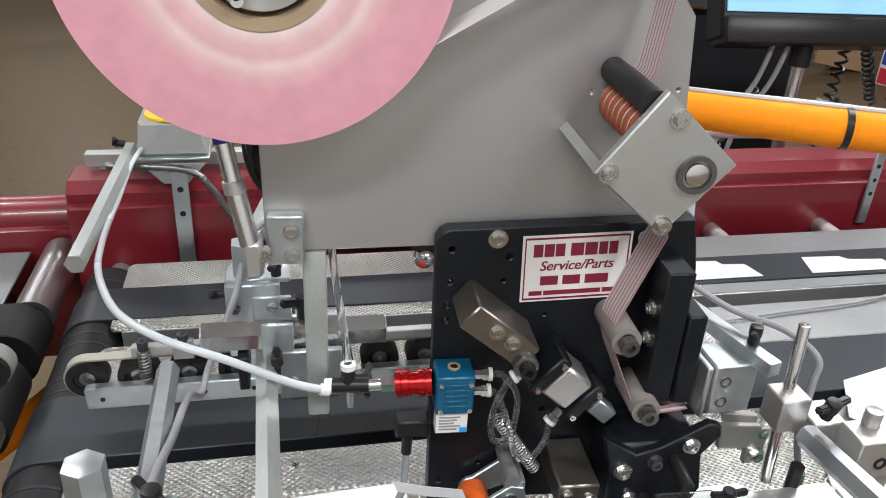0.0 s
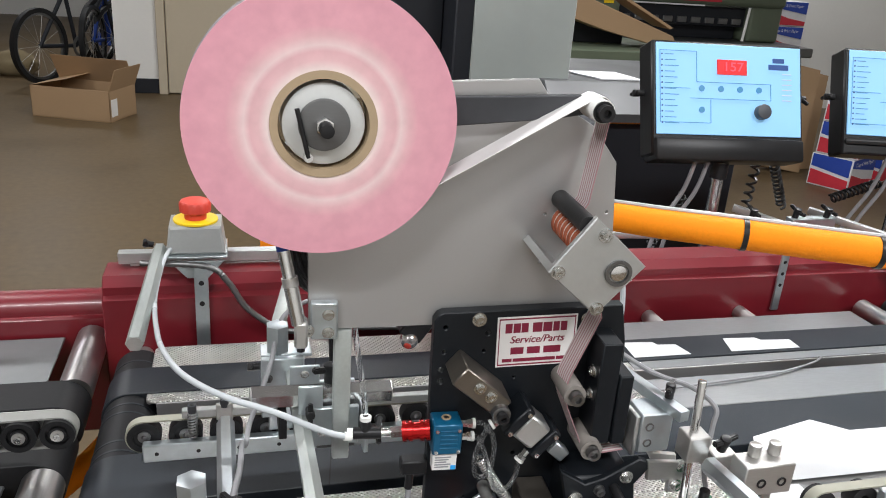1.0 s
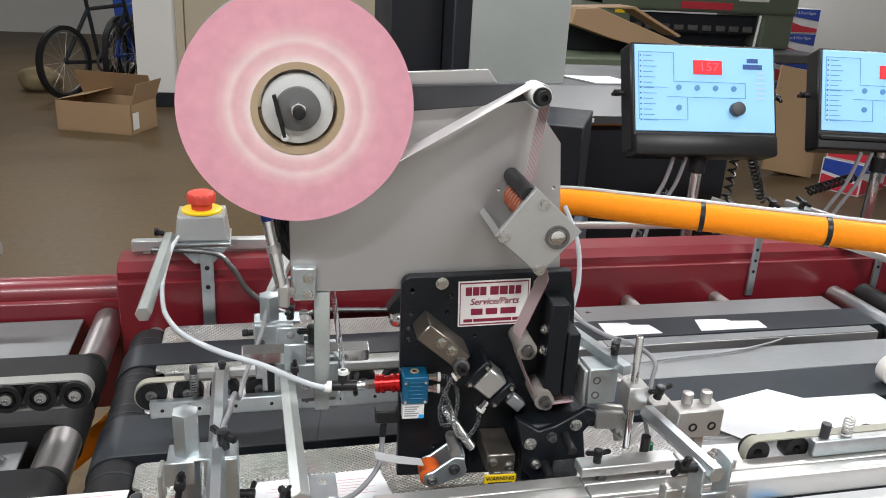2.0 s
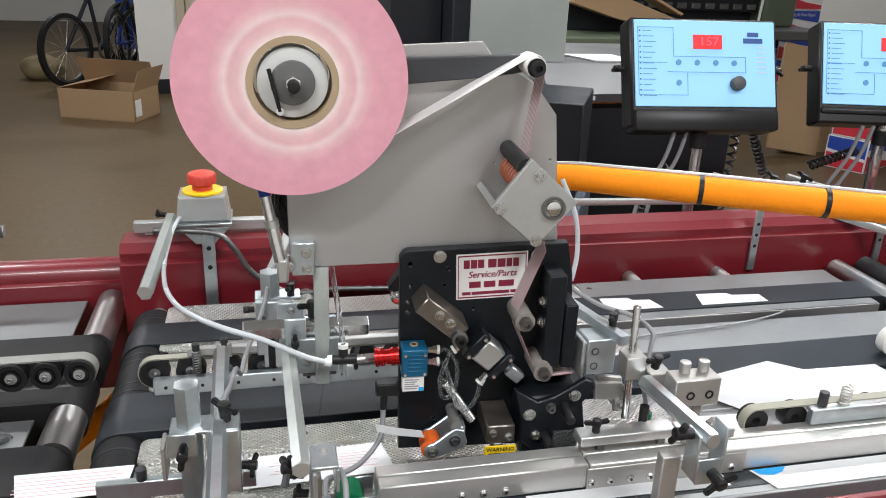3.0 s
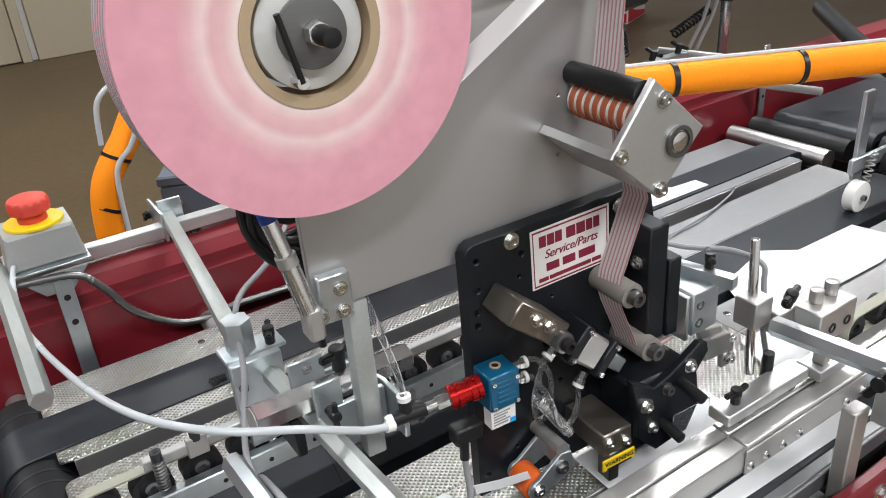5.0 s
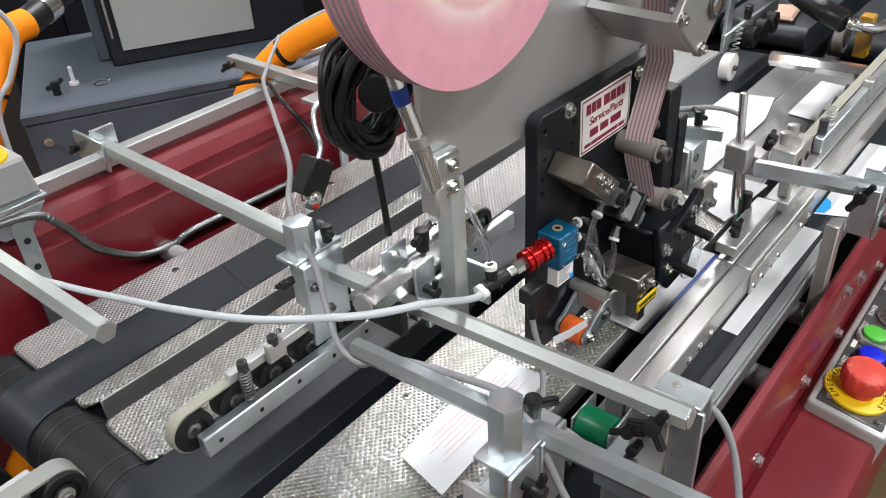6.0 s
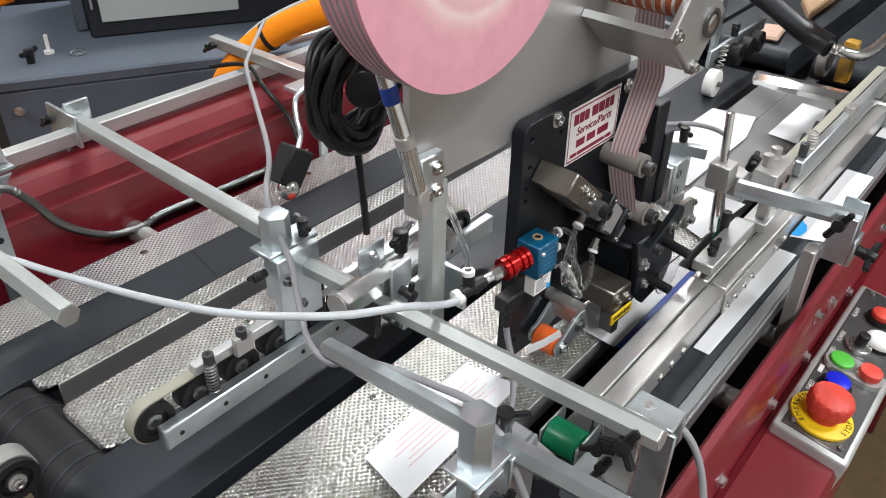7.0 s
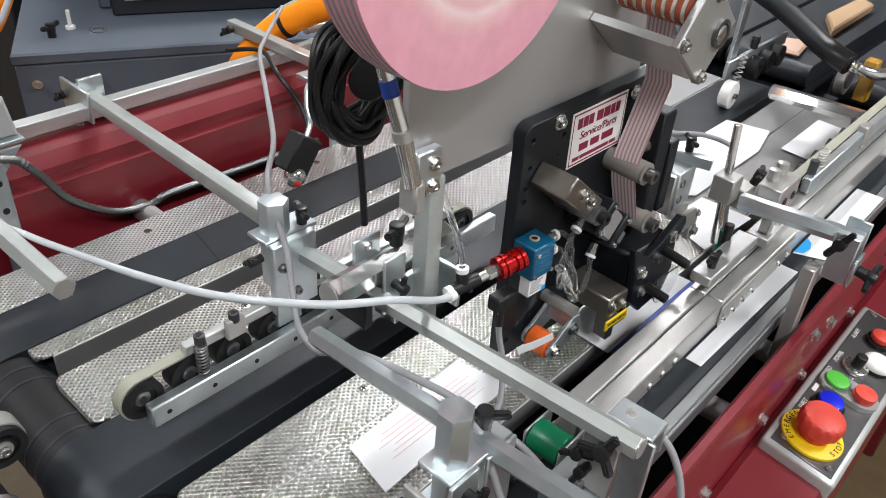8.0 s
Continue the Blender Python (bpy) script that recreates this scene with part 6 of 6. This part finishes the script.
def console(x, y, z, turn, shade, dim):
    """A sloping keypad console with display, knob and bracket."""
    c = thing("control_console", x, y, z - 0.25, "black control console with a pale blue keypad on a pole", "control console", "control consoles")
    M = Matrix.Translation((x, y, z)) @ Matrix.Rotation(radians(turn), 4, "Z") @ Matrix.Rotation(radians(-22), 4, "X")

    def put(name, bm, mat, parent, label=""):
        bm.transform(M)
        return part(name, bm, mat, parent, label)
    body = put("housing", box(-0.143, 0.143, 0.004, 0.055, -0.115, 0.083, 0.004), BLACK_PLASTIC, c)
    put("lower_lip", box(-0.139, 0.139, -0.006 * dim, 0.050, -0.084 - 0.040 * dim, -0.084, 0.006, seg=2), BLACK_PLASTIC, c)
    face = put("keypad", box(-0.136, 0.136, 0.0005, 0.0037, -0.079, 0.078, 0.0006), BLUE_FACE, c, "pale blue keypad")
    dsp = put("display", box(-0.024, 0.032, -0.0012, 0.0003, 0.026, 0.052, 0.0004), DISPLAY, face, "red digit display")
    W = M @ Matrix.Rotation(radians(90), 4, "X")
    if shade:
        words("157", W @ Matrix.Translation((0.006, 0.039, 0.0016)), 0.022, DIGIT, dsp, bold=0.0002, wide=1.2)
    for i in range(4):
        put("key", rod((-0.053 + 0.036 * i, -0.001, 0.001), (-0.053 + 0.036 * i, 0.0004, 0.001), 0.0052, 18), MID_BLUE, face)
    put("key", rod((-0.053, -0.001, -0.036), (-0.053, 0.0004, -0.036), 0.0052, 18), MID_BLUE, face)
    put("dial", rod((0.058, -0.014, -0.038), (0.058, 0.0004, -0.038), 0.0130, 28, bevel=0.0015), SLATE_KNOB, face, "dark grey dial")
    for i in range(13):
        wd = 0.016 + 0.012 * ((i * 7) % 5) / 5
        put("print_bar", box(-0.121, -0.121 + wd, -0.0004, 0.0003, 0.0572 - 0.0098 * i, 0.0583 - 0.0098 * i, 0), MID_BLUE, face)
        put("print_dot", rod((-0.126, -0.0006, 0.0578 - 0.0098 * i), (-0.126, 0.0003, 0.0578 - 0.0098 * i), 0.0014, 10), DARK_BLUE, face)
    for i in range(6):
        put("print_bar", box(0.100, 0.118, -0.0004, 0.0003, 0.030 - 0.0092 * i, 0.0312 - 0.0092 * i, 0), COPY_WHITE, face)
    for (a0, a1, b0, b1) in ((-0.130, -0.062, 0.064, 0.0648), (-0.0625, -0.0617, 0.012, 0.0645), (-0.062, 0.078, 0.0115, 0.0123), (0.0775, 0.0783, -0.016, 0.012), (-0.075, 0.078, -0.0168, -0.016),
                             (-0.130, -0.1292, -0.058, 0.064), (-0.130, -0.036, -0.0588, -0.058), (-0.0365, -0.0357, -0.058, -0.018), (-0.130, -0.075, 0.0, 0.0008)):
        put("frame_line", box(a0, a1, -0.0004, 0.0003, b0, b1, 0), MID_BLUE, face)
    put("logo_bar", box(0.074, 0.112, -0.0004, 0.0003, 0.038, 0.047, 0), DARK_BLUE, face)
    put("logo_bar", box(0.082, 0.104, -0.0004, 0.0003, 0.050, 0.058, 0), DARK_BLUE, face)
    for s in (-1, 1):
        kb = M @ Vector((s * 0.146, 0.03, -0.005))
        wing_knob(kb, (M.to_3x3() @ Vector((s, 0, 0))), 0.010, c, 20)
    p0 = M @ Vector((0, 0.03, -0.115))
    part("pole", rod((p0.x, p0.y, 0.02), (p0.x, p0.y, p0.z + 0.01), 0.0105, 20), CHROME, c)
    part("pole_joint", rod((p0.x, p0.y, p0.z - 0.035), (p0.x, p0.y, p0.z - 0.006), 0.015, 18), BLACK_PLASTIC, c)
    part("foot", rod((p0.x, p0.y, 0.0), (p0.x, p0.y, 0.02), 0.14, 36, bevel=0.004), BLACK_PLASTIC, c)
    for dx in (-0.055, -0.03):
        part("lead", tube([(p0.x + dx, p0.y - 0.01, p0.z + 0.005), (p0.x + dx - 0.01, p0.y, p0.z - 0.06), (p0.x + dx - 0.045, p0.y + 0.01, p0.z - 0.14), (p0.x + dx - 0.06, p0.y + 0.01, 0.85)], 0.0038, 8), CABLE_GREY, c)
    return p0


pa = console(0.655, 0.64, 1.213, -4, True, 1.0)
pb = console(1.056, 0.64, 1.212, -12, False, 0.35)
for a, b in (((0.615, 0.66, 1.02), (0.585, 0.70, 0.90)), ((0.755, 0.66, 1.09), (0.757, 0.68, 0.90)), ((0.79, 0.66, 1.08), (0.86, 0.70, 0.98)), ((0.90, 0.62, 1.02), (1.02, 0.64, 1.045))):
    solo("coiled_cord", helix(a, b, 0.0075, 0.0026, 11, 6, 12), BLACK_PLASTIC, "black plastic coiled cord hanging by the consoles", "coiled cord", "coiled cords")

# brackets and bars beyond the far frame
for x0, x1 in ((0.676, 0.690), (0.93, 0.944)):
    t = thing("strip_bracket", x0, 0.44, 0.9, "plated strip bracket on the red frame", "bracket", "strip brackets")
    part("strip", box(x0, x1, 0.4415, 0.4455, 0.885, 1.02, 0.0008), ZINC, t)
    for z in (0.93, 0.95, 0.97):
        part("hole", rod((x0 + 0.007, 0.4412, z), (x0 + 0.007, 0.4416, z), 0.003, 12), BLACK_PLASTIC, t)
bar("cross_bar", (0.68, 0.60, 1.012), (0.98, 0.36, 0.945), 0.0085, "grey plated bar sloping over the table end", SATIN, 4, 45)
bar("cross_bar", (0.84, 0.60, 1.005), (1.10, 0.30, 0.955), 0.0085, "grey plated bar sloping over the table end", SATIN, 4, 45)
bar("cross_bar", (0.25, 0.56, 0.985), (0.68, 0.53, 0.985), 0.0075, "grey plated bar lying along the red frame", SATIN, 4, 45)
t = thing("bar_clamp", 0.8, 0.56, 0.98, "black clamp knobs on a plated block", "clamp", "post clamps")
part("block", box(0.77, 0.86, 0.55, 0.57, 0.985, 1.005, 0.001), ZINC, t)
for kx in (0.692, 0.78, 0.845):
    wing_knob((kx, 0.56, 1.005), (0, -0.3, 1), 0.010, t, 30 + kx * 90)
# rear end of the table: wheel unit, clear bar, pulley
g = thing("wheel_unit", 0.69, 0.1, 0.9, "white nylon wheel and black wheels on a plated arm", "wheel guide", "wheel guides")
part("white_wheel", rod((0.684, 0.1035, 0.9180), (0.684, 0.1195, 0.9180), 0.0208, 36, bevel=0.002), WHITE_PLASTIC, g, "white nylon wheel")
bolt((0.684, 0.1035, 0.9180), (0, -1, 0), 0.004, DARK_STEEL, g, washer=False, socket=True)
part("arm", box(0.68, 0.90, 0.121, 0.127, 0.945, 0.965, 0.001), ZINC, g)
for i in range(3):
    part("black_wheel", ring((0.760 + 0.042 * i, 0.111, 0.942), (0, 1, 0), 0.0165, 0.006, 0.016, 26), BELT_BLACK, g)
part("screw_spring", helix((0.70, 0.112, 0.93), (0.715, 0.114, 0.97), 0.005, 0.001, 6), STEEL, g)
wing_knob((0.77, 0.124, 0.966), (0, 0, 1), 0.010, g, 10)
part("upright", box(0.70, 0.72, 0.128, 0.134, 0.93, 1.05, 0.001), ZINC, g)
bar("cross_bar", (0.66, 0.045, 0.952), (0.672, -0.13, 0.952), 0.0105, "clear acrylic-looking plated bar over the table", CHROME, 6, 30)
t = thing("end_bracket", 0.67, -0.16, 0.93, "plated end clamp of the rear bar", "clamp", "post clamps")
part("plate", box(0.655, 0.69, -0.150, -0.128, 0.93, 0.972, 0.001), ZINC, t)
wing_knob((0.672, -0.14, 0.972), (0, 0, 1), 0.010, t, 60)
part("stand", box(0.66, 0.68, -0.146, -0.132, 0.899, 0.9298, 0.001), STEEL, t)
t = thing("pulley", 0.876, 0.008, 0.93, "steel pulley beside an amber plastic block", "pulley")
part("rim", ring((0.876, 0.008, 0.930), (0, 1, 0), 0.028, 0.020, 0.014, 36), STEEL, t)
part("hub", rod((0.876, 0.0, 0.930), (0.876, 0.016, 0.930), 0.018, 24), DARK_STEEL, t)
part("amber_block", box(0.852, 0.874, -0.036, -0.016, 0.905, 0.970, 0.002), material("amber_plastic", (0.45, 0.24, 0.02), 0.35), t, "amber plastic block")
solo("black_hose", tube([(1.25, 0.55, 1.02), (1.05, 0.33, 1.005), (0.895, 0.143, 1.0), (0.779, 0.029, 0.995), (0.761, -0.018, 0.985)], 0.016, 16, 12), BLACK_PLASTIC, "thick black hose over the table end", "hose")
solo("metal_conduit", tube([(0.761, -0.018, 0.985), (0.80, -0.06, 0.975), (0.98, -0.06, 0.985), (1.1, -0.02, 1.0)], 0.008, 12, 16, ridges=0.08), CHROME, "ribbed silver conduit over the table end", "conduit")
solo("rag", slab([(0.978, 0.148), (1.048, 0.174), (1.066, 0.130), (0.980, 0.117)], "z", 0.9012, 0.910, 0.004), material("peach_cloth", (0.62, 0.42, 0.32), 0.8, 0, 90, 0.1, 0.2, 200), "peach coloured cloth on the belt", "cloth")

of = thing("outfeed_conveyor", 1.5, 0.15, 0.80, "outfeed section with wide dark belts past the table end", "conveyor")
part("bed", box(0.96, 2.4, -0.165, 0.44, 0.80, 0.845, 0.003), BASE_DARK, of)
for y0, y1 in ((0.085, 0.235), (0.245, 0.43), (-0.16, 0.045)):
    outer = [(2.4, 0.899)] + [(0.975 - 0.020 * math.sin(radians(a)), 0.879 + 0.020 * math.cos(radians(a))) for a in range(0, 181, 15)] + [(2.4, 0.859)]
    part("belt", slab(outer, "y", y0, y1, 0.0008), BELT, of)
solo("cardboard_strip", slab([(1.14, 0.118), (1.24, 0.165), (1.42, 0.160), (1.39, 0.122)], "z", 0.9000, 0.9180, 0.003), CARD, "tan cardboard piece lying on the outfeed belt", "cardboard", "cartons")

# ---- things further off in the hall ----
HOOD = material("dark_grey_hood", (0.055, 0.056, 0.058), 0.5, 0, 40, 0.15, 0.03, 200, stain=0.12)
k = thing("black_machine", 0.95, 1.35, 0, "black machine cabinet with a grey sloped top and orange line", "machine")
part("body", box(0.57, 1.13, 1.25, 1.75, 0.02, 1.03, 0.004), BASE_DARK, k)
part("top_hood", slab([(1.22, 1.031), (1.22, 1.052), (1.30, 1.118), (1.75, 1.118), (1.75, 1.031)], "x", 0.57, 1.13, 0.004), HOOD, k)
part("orange_line", box(0.57, 1.13, 1.2465, 1.2495, 1.022, 1.028, 0.0005), material("orange_line", (0.75, 0.25, 0.02), 0.5), k)
for i in range(6):
    part("print_bar", box(0.64 + 0.0105 * i, 0.648 + 0.0105 * i, 1.2175, 1.2195, 1.036, 1.047, 0), WHITE_PLASTIC, k)
part("paper_window", slab([(0.74, 1.33), (0.86, 1.33), (0.84, 1.46), (0.69, 1.46)], "z", 1.119, 1.122, 0), COPY_WHITE, k, "white sheet on the hood")
k = thing("carton", -1.35, 6.0, 0, "open brown cardboard carton on the floor", "carton", "cartons")
A, B = Vector((-1.685, 6.04, 0)), Vector((-1.095, 5.81, 0))
U = (B - A).normalized()
V = Vector((-U.y, U.x, 0))


def wall_piece(p, q, z0, z1, name, lean=0.0, th=0.006, label=""):
    p, q = Vector(p), Vector(q)
    d = (q - p).normalized()
    n = Vector((-d.y, d.x, 0))
    bm = bmesh.new()
    vs = [p, q, q + n * th, p + n * th]
    lo = [bm.verts.new((v.x, v.y, z0)) for v in vs]
    hi = [bm.verts.new((v.x - n.x * lean, v.y - n.y * lean, z1)) for v in vs]
    bm.faces.new(lo)
    bm.faces.new(hi)
    for i in range(4):
        bm.faces.new((lo[i], lo[(i + 1) % 4], hi[(i + 1) % 4], hi[i]))
    return part(name, bm, CARD, k, label)


C, D = B + V * 0.40, A + V * 0.40
wall_piece(A, B, 0.0, 0.235, "side")
wall_piece(B, C, 0.0, 0.235, "side")
wall_piece(C, D, 0.0, 0.235, "side")
wall_piece(D, A, 0.0, 0.235, "side")
wall_piece(C, D, 0.235, 0.43, "flap", -0.10)
wall_piece(B, C, 0.235, 0.40, "flap", 0.06)
wall_piece(D, A, 0.235, 0.30, "flap", -0.28)
part("bottom", slab([(p.x, p.y) for p in (A, B, C, D)], "z", 0.002, 0.008, 0), CARD, k)
m = Matrix.Translation(B + V * 0.06 + U * 0.002 + Vector((0, 0, 0.11))) @ Matrix((U, V, (0, 0, 1))).transposed().to_4x4()
bm = box(0, 0.002, -0.045, 0.045, -0.07, 0.06, 0)
bm.transform(m)
part("paper_label", bm, STICKER, k)


def bicycle(x, y, turn, mat):
    b = thing("bicycle", x, y, 0, "dark bicycle parked against the wall", "bicycle", "bicycles")
    M = pose(x, y, 0, 0, 0, turn)

    def put(name, bm, m):
        bm.transform(M)
        return part(name, bm, m, b)
    for wx in (-0.52, 0.52):
        w = put("tyre", ring((wx, 0, 0.335), (0, 1, 0), 0.335, 0.295, 0.045, 40), BELT_BLACK)
        put("rim", ring((wx, 0, 0.335), (0, 1, 0), 0.295, 0.275, 0.022, 40), DARK_STEEL)
        bm = bmesh.new()
        for i in range(14):
            a = 2 * math.pi * i / 14
            rod((wx, 0, 0.335), (wx + 0.28 * math.cos(a), 0, 0.335 + 0.28 * math.sin(a)), 0.0022, 4, bm=bm)
        put("spokes", bm, STEEL)
    bm = bmesh.new()
    for p, q in (((-0.52, 0, 0.335), (-0.05, 0, 0.30)), ((-0.52, 0, 0.335), (-0.15, 0, 0.80)), ((-0.05, 0, 0.30), (-0.17, 0, 0.90)), ((-0.15, 0, 0.80), (0.36, 0, 0.82)),
                 ((-0.05, 0, 0.30), (0.38, 0, 0.74)), ((0.36, 0, 0.92), (0.52, 0, 0.335)), ((0.33, -0.28, 1.0), (0.33, 0.28, 1.0)), ((0.33, 0, 1.0), (0.37, 0, 0.90))):
        rod(p, q, 0.019, 10, bm=bm)
    put("frame", bm, mat)
    put("saddle", box(-0.30, -0.05, -0.07, 0.07, 0.90, 0.95, 0.02, seg=2), BELT_BLACK)
    put("crank", ring((-0.05, -0.05, 0.30), (0, 1, 0), 0.10, 0.075, 0.012, 28), DARK_STEEL)
    return b


bicycle(-1.62, 7.9, 60, BASE_DARK)
bicycle(-1.42, 8.5, 80, BLUE_INK)
bicycle(-1.35, 9.3, 65, BELT_BLACK)
k = thing("canvas_bag", -2.2, 7.9, 0, "crumpled tan canvas bag on the floor", "bag")
bm = bmesh.new()
bmesh.ops.create_icosphere(bm, subdivisions=4, radius=1, matrix=Matrix.Translation((-2.2, 7.9, 0.10)) @ Matrix.Diagonal((0.20, 0.17, 0.13, 1)))
for v in bm.verts:
    v.co += v.normal * 0.035 * noise.noise(v.co * 9)
    v.co.z = max(v.co.z, 0.002)
part("bag", bm, material("tan_canvas", (0.20, 0.155, 0.085), 0.9, 0, 60, 0.2, 0.2, 90), k)
solo("blue_bin", slab([(-1.80, 0.0), (-1.50, 0.0), (-1.42, 0.98), (-1.86, 0.98)], "y", 10.2, 10.6, 0.01), BLUE_INK, "blue plastic bin beyond the bicycles", "bin")
k = thing("hanging_coat", 1.38, 6.95, 0.5, "black coat hanging on the beige door", "coat")
bm = bmesh.new()
bmesh.ops.create_icosphere(bm, subdivisions=4, radius=1, matrix=Matrix.Translation((1.38, 7.02, 0.98)) @ Matrix.Diagonal((0.085, 0.05, 0.46, 1)))
for v in bm.verts:
    v.co += v.normal * 0.02 * noise.noise(v.co * 12)
part("cloth", bm, BELT_BLACK, k)
solo("door_panel", box(0.55, 1.72, 7.03, 7.095, 0.0, 2.10, 0.006), BEIGE, "beige painted double door leaf", "door", kind="structure")
k = thing("work_bench", 1.75, 4.1, 0, "dark olive bench with tools and shelves", "bench")
part("top", box(1.20, 2.85, 3.95, 4.75, 0.80, 0.90, 0.01), OLIVE, k)
part("upright_panel", box(1.66, 2.3, 4.35, 4.40, 0.90, 1.08, 0.004), BASE_DARK, k)
part("cupboard", box(1.62, 2.75, 4.0, 4.7, 0.05, 0.79, 0.01), OLIVE, k)
part("dark_recess", box(1.70, 1.98, 3.96, 3.999, 0.42, 0.76, 0.004), BASE_DARK, k)
k = thing("tool_bin", 1.42, 5.4, 0.75, "dark plastic bin heaped with tools", "bin")
part("bin", slab([(1.27, 0.90), (1.60, 0.90), (1.64, 1.02), (1.24, 1.02)], "y", 4.30, 4.55, 0.004), BASE_DARK, k)
for i in range(5):
    part("tool", rod((1.30 + 0.06 * i, 4.40, 1.02), (1.27 + 0.07 * i, 4.43, 1.07 + 0.02 * (i % 2)), 0.014, 10), STEEL if i % 2 else CARD, k)
k = thing("carton", 2.15, 4.4, 0.9, "flat open cardboard carton lying on the bench", "carton", "cartons")
bm = slab([(1.76, 1.085), (1.78, 1.175), (1.93, 1.185), (2.52, 0.985), (2.56, 0.935), (2.50, 0.903), (2.05, 1.0)], "y", 4.10, 4.34, 0.003)
part("tray", bm, CARD, k)
part("flap", slab([(1.80, 1.18), (2.20, 1.20), (2.55, 1.03), (2.53, 1.02), (2.19, 1.185)], "y", 4.16, 4.40, 0.002), CARD, k)

k = thing("paper_cutter", 3.7, 6.2, 0, "large olive green guillotine machine with a dark cutting slot", "machine")
part("table", box(2.55, 4.75, 5.55, 6.9, 0.72, 0.80, 0.01), DARK_STEEL, k)
part("base", box(2.95, 4.4, 5.9, 6.8, 0.0, 0.72, 0.02), OLIVE, k)
part("side_column", box(2.75, 3.02, 5.9, 6.7, 0.80, 1.42, 0.03, seg=3), OLIVE, k)
part("side_column", box(4.30, 4.62, 5.9, 6.7, 0.80, 1.42, 0.03, seg=3), OLIVE, k)
part("top_beam", box(2.75, 4.62, 5.86, 6.7, 1.10, 1.45, 0.04, seg=3), OLIVE, k)
part("knife_bar", box(3.03, 4.29, 5.98, 6.06, 0.92, 1.08, 0.005), BASE_DARK, k)
part("clamp", box(3.03, 4.29, 6.10, 6.2, 0.801, 0.98, 0.005), BASE_DARK, k)
for i in range(9):
    part("tooth", box(3.06 + 0.137 * i, 3.15 + 0.137 * i, 5.955, 5.979, 0.94, 0.99, 0.004), DARK_STEEL, k)
part("name_plate", box(3.45, 3.95, 5.853, 5.858, 1.13, 1.19, 0.002), COPY_RED, k, "small maroon maker's plate")
part("white_plate", box(4.0, 4.30, 5.853, 5.858, 1.21, 1.34, 0.002), WHITE_PLASTIC, k)
part("yellow_note", box(2.86, 2.95, 5.895, 5.899, 1.07, 1.20, 0.001), YELLOW, k)
part("lever", rod((4.15, 5.75, 0.82), (4.19, 5.78, 1.10), 0.012, 12), WHITE_PLASTIC, k)


def reams(x, y, z, w, d, h, turn=0):
    """A carton of copy paper with a blue and red wave print."""
    b = thing("paper_carton", x, y, z, "white copy paper carton printed blue and red", "carton", "paper cartons")
    M = pose(x, y, z, 0, 0, turn)
    for name, bm, mat in (("carton", box(-w / 2, w / 2, -d / 2, d / 2, 0, h, 0.004), COPY_WHITE),
                          ("blue_print", slab([(-w / 2 + 0.01, h * 0.98), (w / 2 - 0.01, h * 0.98), (w / 2 - 0.01, h * 0.50), (0, h * 0.62), (-w / 2 + 0.01, h * 0.75)], "y", -d / 2 - 0.002, -d / 2 + 0.001, 0), COPY_BLUE),
                          ("red_print", slab([(-w / 2 + 0.01, h * 0.55), (0, h * 0.32), (w / 2 - 0.01, h * 0.20), (w / 2 - 0.01, 0.01), (-w / 2 + 0.01, 0.01)], "y", -d / 2 - 0.002, -d / 2 + 0.001, 0), COPY_RED),
                          ("side_print", slab([(-d / 2 + 0.01, h * 0.98), (d / 2 - 0.01, h * 0.98), (d / 2 - 0.01, h * 0.6), (-d / 2 + 0.01, h * 0.45)], "x", -w / 2 - 0.002, -w / 2 + 0.001, 0), COPY_BLUE),
                          ("side_print", slab([(-d / 2 + 0.01, h * 0.35), (d / 2 - 0.01, h * 0.5), (d / 2 - 0.01, 0.01), (-d / 2 + 0.01, 0.01)], "x", -w / 2 - 0.002, -w / 2 + 0.001, 0), COPY_RED)):
        bm.transform(M)
        part(name, bm, mat, b)
    words("Copy & Print Paper", M @ Matrix.Translation((0, -d / 2 - 0.0025, h * 0.82)) @ Matrix.Rotation(radians(90), 4, "X"), h * 0.17, COPY_WHITE, b)


for i in range(3):
    reams(4.06 + 0.01 * (i % 2), 4.12, 0.232 * i, 0.42, 0.29, 0.228, 28 + 3 * i)
reams(4.55, 4.35, 0.0, 0.42, 0.29, 0.228, 25)
reams(4.55, 4.35, 0.232, 0.42, 0.29, 0.228, 22)
for i in range(5):
    reams(4.98, 6.45, 0.232 * i, 0.42, 0.29, 0.228, 4)
k = thing("folded_cardboard", 3.7, 4.55, 0, "flattened brown cardboard leaning upright", "cardboard", "cartons")
for dx, dy, ln in ((0, 0, 0.10), (0.16, 0.10, 0.06)):
    bm = box(3.52 + dx, 3.95 + dx, 4.42 + dy, 4.44 + dy, 0, 0.78, 0.002)
    bm.transform(Matrix.Translation((3.6, 4.43, 0)) @ Matrix.Rotation(radians(-14), 4, "X") @ Matrix.Rotation(radians(10), 4, "Y") @ Matrix.Translation((-3.6, -4.43, 0.055)))
    part("sheet", bm, CARD, k)
